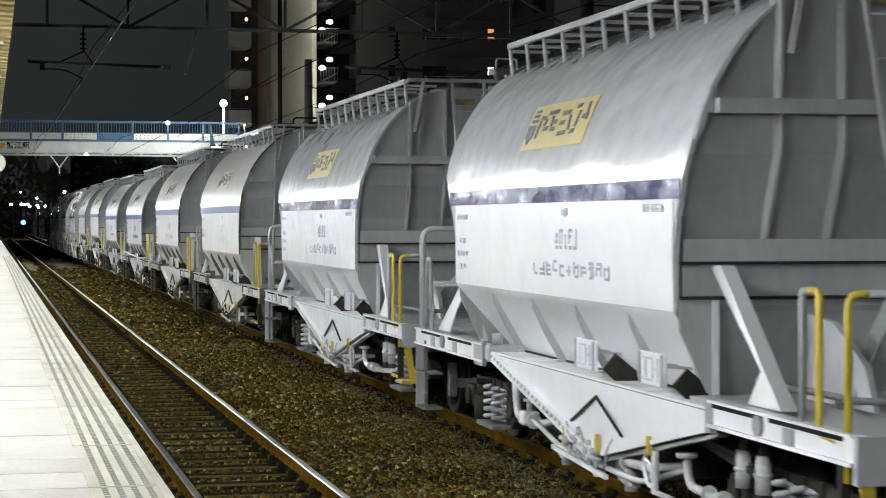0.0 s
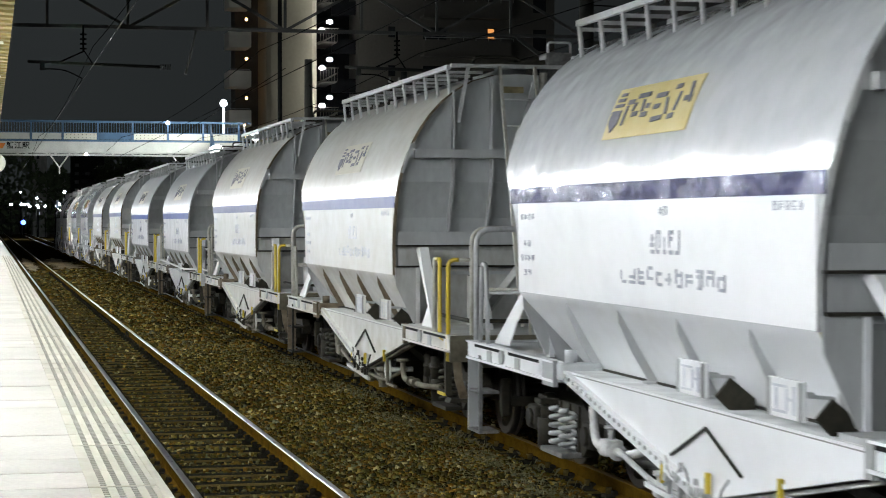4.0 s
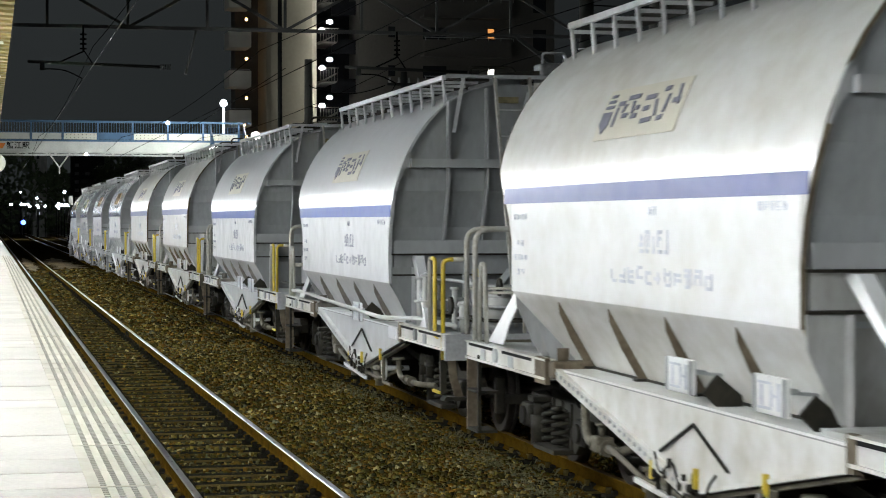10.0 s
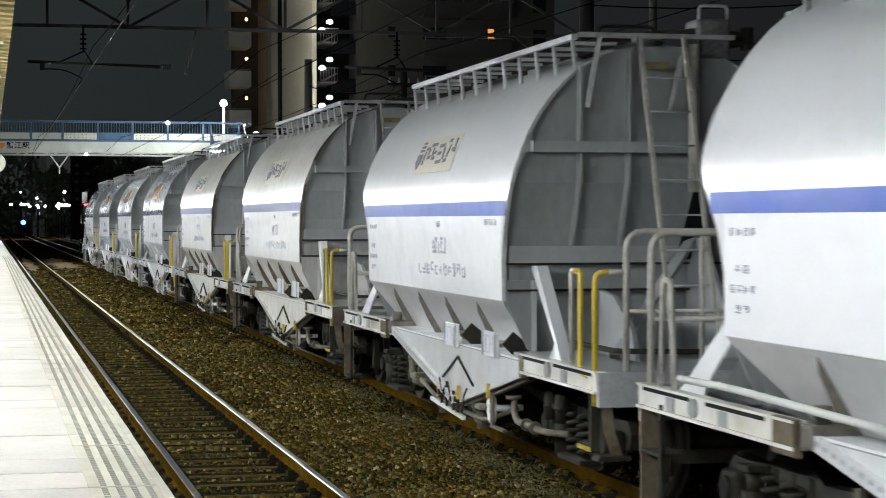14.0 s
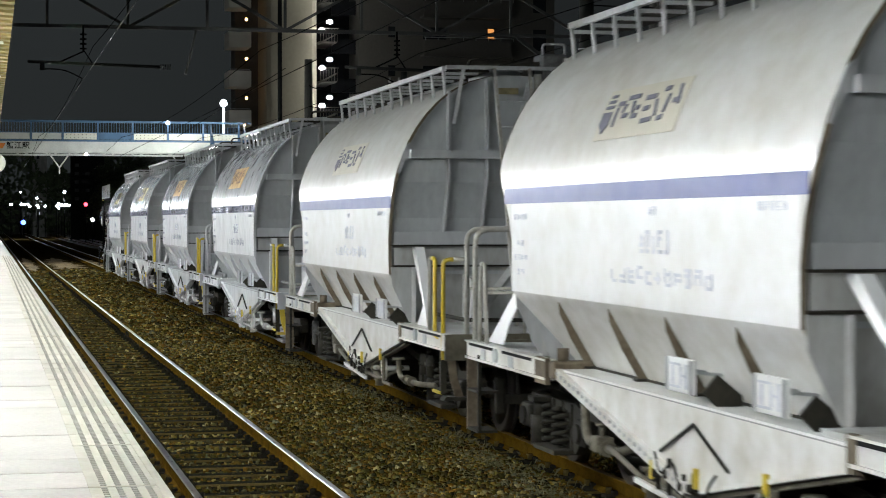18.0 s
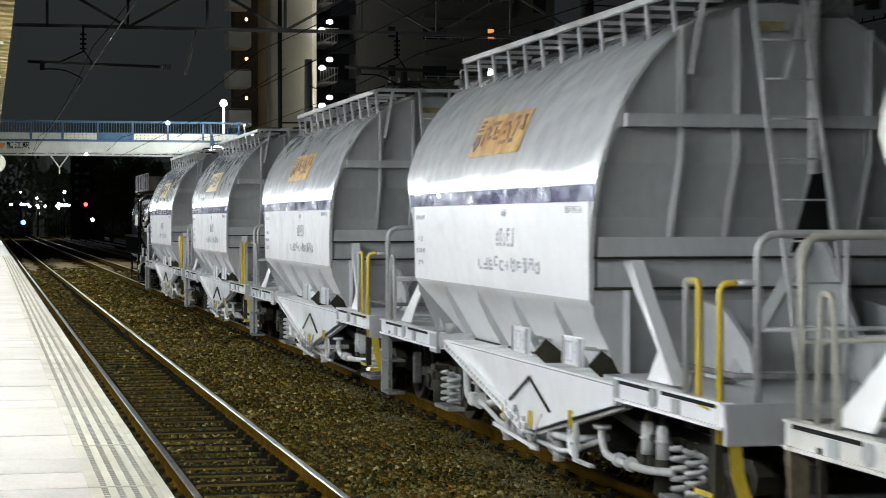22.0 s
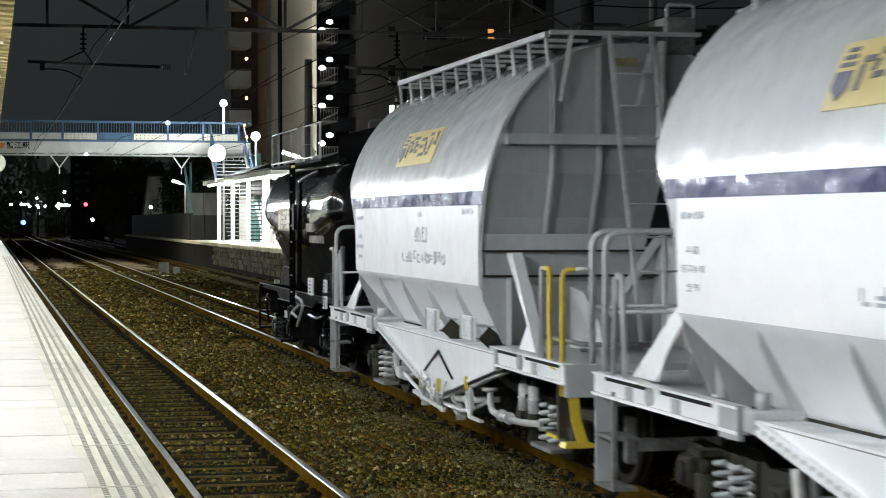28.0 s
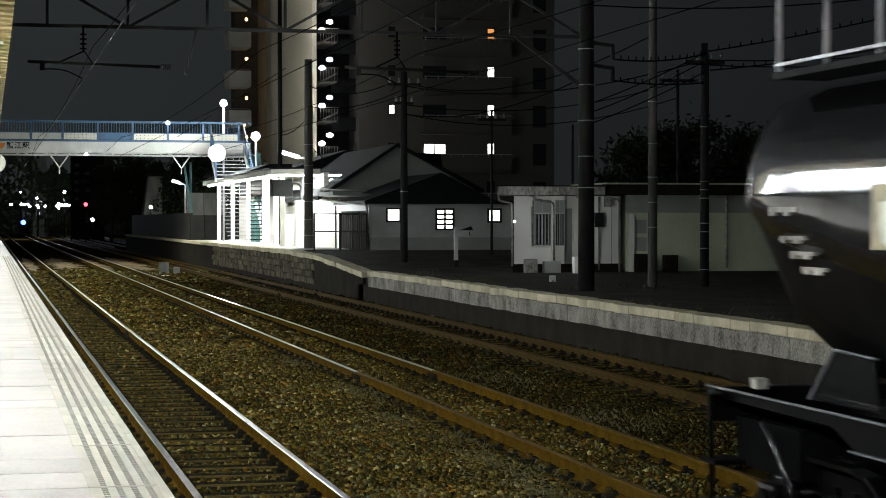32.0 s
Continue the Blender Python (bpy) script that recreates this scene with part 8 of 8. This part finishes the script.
# ---- loose ballast, last of all ----
def make_stones(name, seed, material, label, zones):
    rng = np.random.default_rng(seed)
    cube = np.array([[x, y, z] for x in (-1, 1) for y in (-1, 1) for z in (-1, 1)], float)
    quads = np.array([(0, 1, 3, 2), (4, 6, 7, 5), (0, 4, 5, 1), (2, 3, 7, 6), (0, 2, 6, 4), (1, 5, 7, 3)])
    allv, allf, n = [], [], 0
    for x0, x1, y0, y1, dens, size in zones:
        m = int((x1 - x0) * (y1 - y0) * dens * 1.2)
        c = np.stack([rng.uniform(x0, x1, m), rng.uniform(y0, y1, m), np.full(m, BED) + rng.uniform(-0.02, 0.03, m)], 1)
        mid = np.abs(c[:, 0] - 3.95)
        c[:, 2] += np.where((c[:, 0] > 5.2) & (c[:, 0] < 6.3), 0.048, 0)
        c[:, 2] += np.where((c[:, 0] < 2.7) & (c[:, 0] > 1.65), -0.004, 0)
        c[:, 2] += np.where((c[:, 0] > 2.85) & (c[:, 0] < 5.0), np.clip(0.07 * (1 - mid), 0, 1) + 0.02, 0)
        s = 0.9 * size * rng.uniform(0.5, 1.4, (m, 1)) * rng.uniform(0.6, 1.15, (m, 3))
        v = cube[None] * (1 + rng.uniform(-0.45, 0.25, (m, 8, 3)))
        v = v * s[:, None, :]
        a, b = rng.uniform(0, 6.283, m), rng.uniform(-0.7, 0.7, m)
        ca, sa, cb, sb = np.cos(a), np.sin(a), np.cos(b), np.sin(b)
        x, y, z = v[..., 0], v[..., 1], v[..., 2]
        y, z = y * cb[:, None] - z * sb[:, None], y * sb[:, None] + z * cb[:, None]
        x, y = x * ca[:, None] - y * sa[:, None], x * sa[:, None] + y * ca[:, None]
        v = np.stack([x, y, z], -1) + c[:, None, :]
        allv.append(v.reshape(-1, 3))
        allf.append((quads[None] + (np.arange(m) * 8)[:, None, None] + n).reshape(-1, 4))
        n += m * 8
    V, Fq = np.concatenate(allv), np.concatenate(allf)
    me = bpy.data.meshes.new(name)
    me.vertices.add(len(V))
    me.vertices.foreach_set("co", V.ravel())
    me.loops.add(Fq.size)
    me.loops.foreach_set("vertex_index", Fq.ravel().astype(np.int32))
    me.polygons.add(len(Fq))
    me.polygons.foreach_set("loop_start", np.arange(0, Fq.size, 4, dtype=np.int32))
    me.update(calc_edges=True)
    me.validate()
    me.materials.append(M[material])
    tagged(new(name, me), label, "ballast", kind="stuff")


make_stones("ballast_stones", 3, "stone", "loose brown ballast stones beside the tracks",
            [(2.85, 5.0, 13.5, 24, 900, 0.021), (2.85, 5.0, 24, 36, 480, 0.026), (2.85, 5.0, 36, 70, 95, 0.038), (2.85, 5.0, 70, 94, 30, 0.065), (5.30, 6.18, 14, 34, 560, 0.022)])
# zones from x 2.85 past y 36 put the lamplight's fall-off into stone colour
make_stones("darker_ballast", 4, "stone_grey", "darker ballast between the rails, and farther off for weaker lamplight",
            [(2.85, 5.0, 36, 70, 70, 0.038), (2.85, 5.0, 70, 94, 25, 0.065), (1.70, 2.65, 13.5, 30, 520, 0.019), (1.70, 2.65, 30, 60, 130, 0.029), (1.70, 2.65, 60, 94, 40, 0.055), (1.15, 1.55, 13.5, 30, 260, 0.021), (0.74, 1.15, 13.5, 26, 200, 0.022), (5.30, 6.18, 34, 60, 190, 0.032), (5.30, 6.18, 60, 90, 60, 0.05)])
# same stones at half the tone of those beside the near tracks
make_stones("dark_ballast", 5, "stone_dark", "dark ballast along the old platform",
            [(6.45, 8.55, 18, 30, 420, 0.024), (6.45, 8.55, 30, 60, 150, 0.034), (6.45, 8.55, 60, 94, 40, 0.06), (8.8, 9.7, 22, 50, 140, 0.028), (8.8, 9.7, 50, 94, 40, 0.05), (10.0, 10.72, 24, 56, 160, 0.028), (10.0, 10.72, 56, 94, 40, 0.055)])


def dry_grass():
    """Dead grass lying along the foot of the middle rail and in thin drifts on the stones."""
    rng = random.Random(77)
    me = bpy.data.meshes.new("dry_grass")
    vs, fs = [], []
    drifts = [(4.55, 22.3, 0.9, 160), (4.70, 18.2, 1.3, 260), (4.60, 16.0, 0.9, 160), (4.82, 26.5, 1.2, 140), (4.80, 32.0, 1.6, 120)]
    drifts += [(rng.uniform(3.1, 4.95), rng.uniform(14, 40), 0.12, 10) for _ in range(70)]
    for x, y, spread, n in drifts:
        for _ in range(n):
            bx, by = x + rng.gauss(0, 0.10 if spread > 0.5 else 0.05), y + rng.gauss(0, spread * 0.5)
            bz = BED + 0.05 + max(0.0, 0.07 * (1 - abs(bx - 3.95)))
            a, ln, lift = rng.uniform(0, 6.283), rng.uniform(0.05, 0.16), rng.uniform(0.0, 0.05)
            dx, dy = math.cos(a), math.sin(a)
            wd = rng.uniform(0.0015, 0.0035)
            k = len(vs)
            for f, h in ((0, 0.0), (0.5, lift), (1.0, lift * 0.5)):
                vs += [(bx + dx * ln * f - dy * wd, by + dy * ln * f + dx * wd, bz + h), (bx + dx * ln * f + dy * wd, by + dy * ln * f - dx * wd, bz + h + 0.003)]
            fs += [(k, k + 1, k + 3, k + 2), (k + 2, k + 3, k + 5, k + 4)]
    me.from_pydata(vs, [], fs)
    me.materials.append(M["dry_grass"])
    tagged(new("dry_grass", me), "dead dry grass lying on the ballast stones", "grass", kind="stuff")


dry_grass()


# ---- what moves ----
def travel(t):
    i = min(int(t), 31)
    f = t - i
    p = [TRAVEL[max(0, min(32, j))] for j in (i - 1, i, i + 1, i + 2)]
    if i == 0:
        p[0] = 2 * p[1] - p[2]
    if i == 31:
        p[3] = 2 * p[2] - p[1]
    return p[1] + 0.5 * f * (p[2] - p[0] + f * (2 * p[0] - 5 * p[1] + 4 * p[2] - p[3] + f * (3 * (p[1] - p[2]) + p[3] - p[0])))


def motions():
    times = [i * 0.5 for i in range(65)]
    for ob, y in WAGONS:
        walk(ob, [(t, pose(TRACKS[1], y - travel(t), 0)) for t in times])
    fine = [i * 0.1 for i in range(321)]
    turns = [math.degrees(travel(t) / 0.43) for t in fine]
    for wh in WHEELS:
        x, y, z = wh.location
        walk(wh, [(t, pose(x, y, z, a, 0, 0)) for t, a in zip(fine, turns)])


motions()
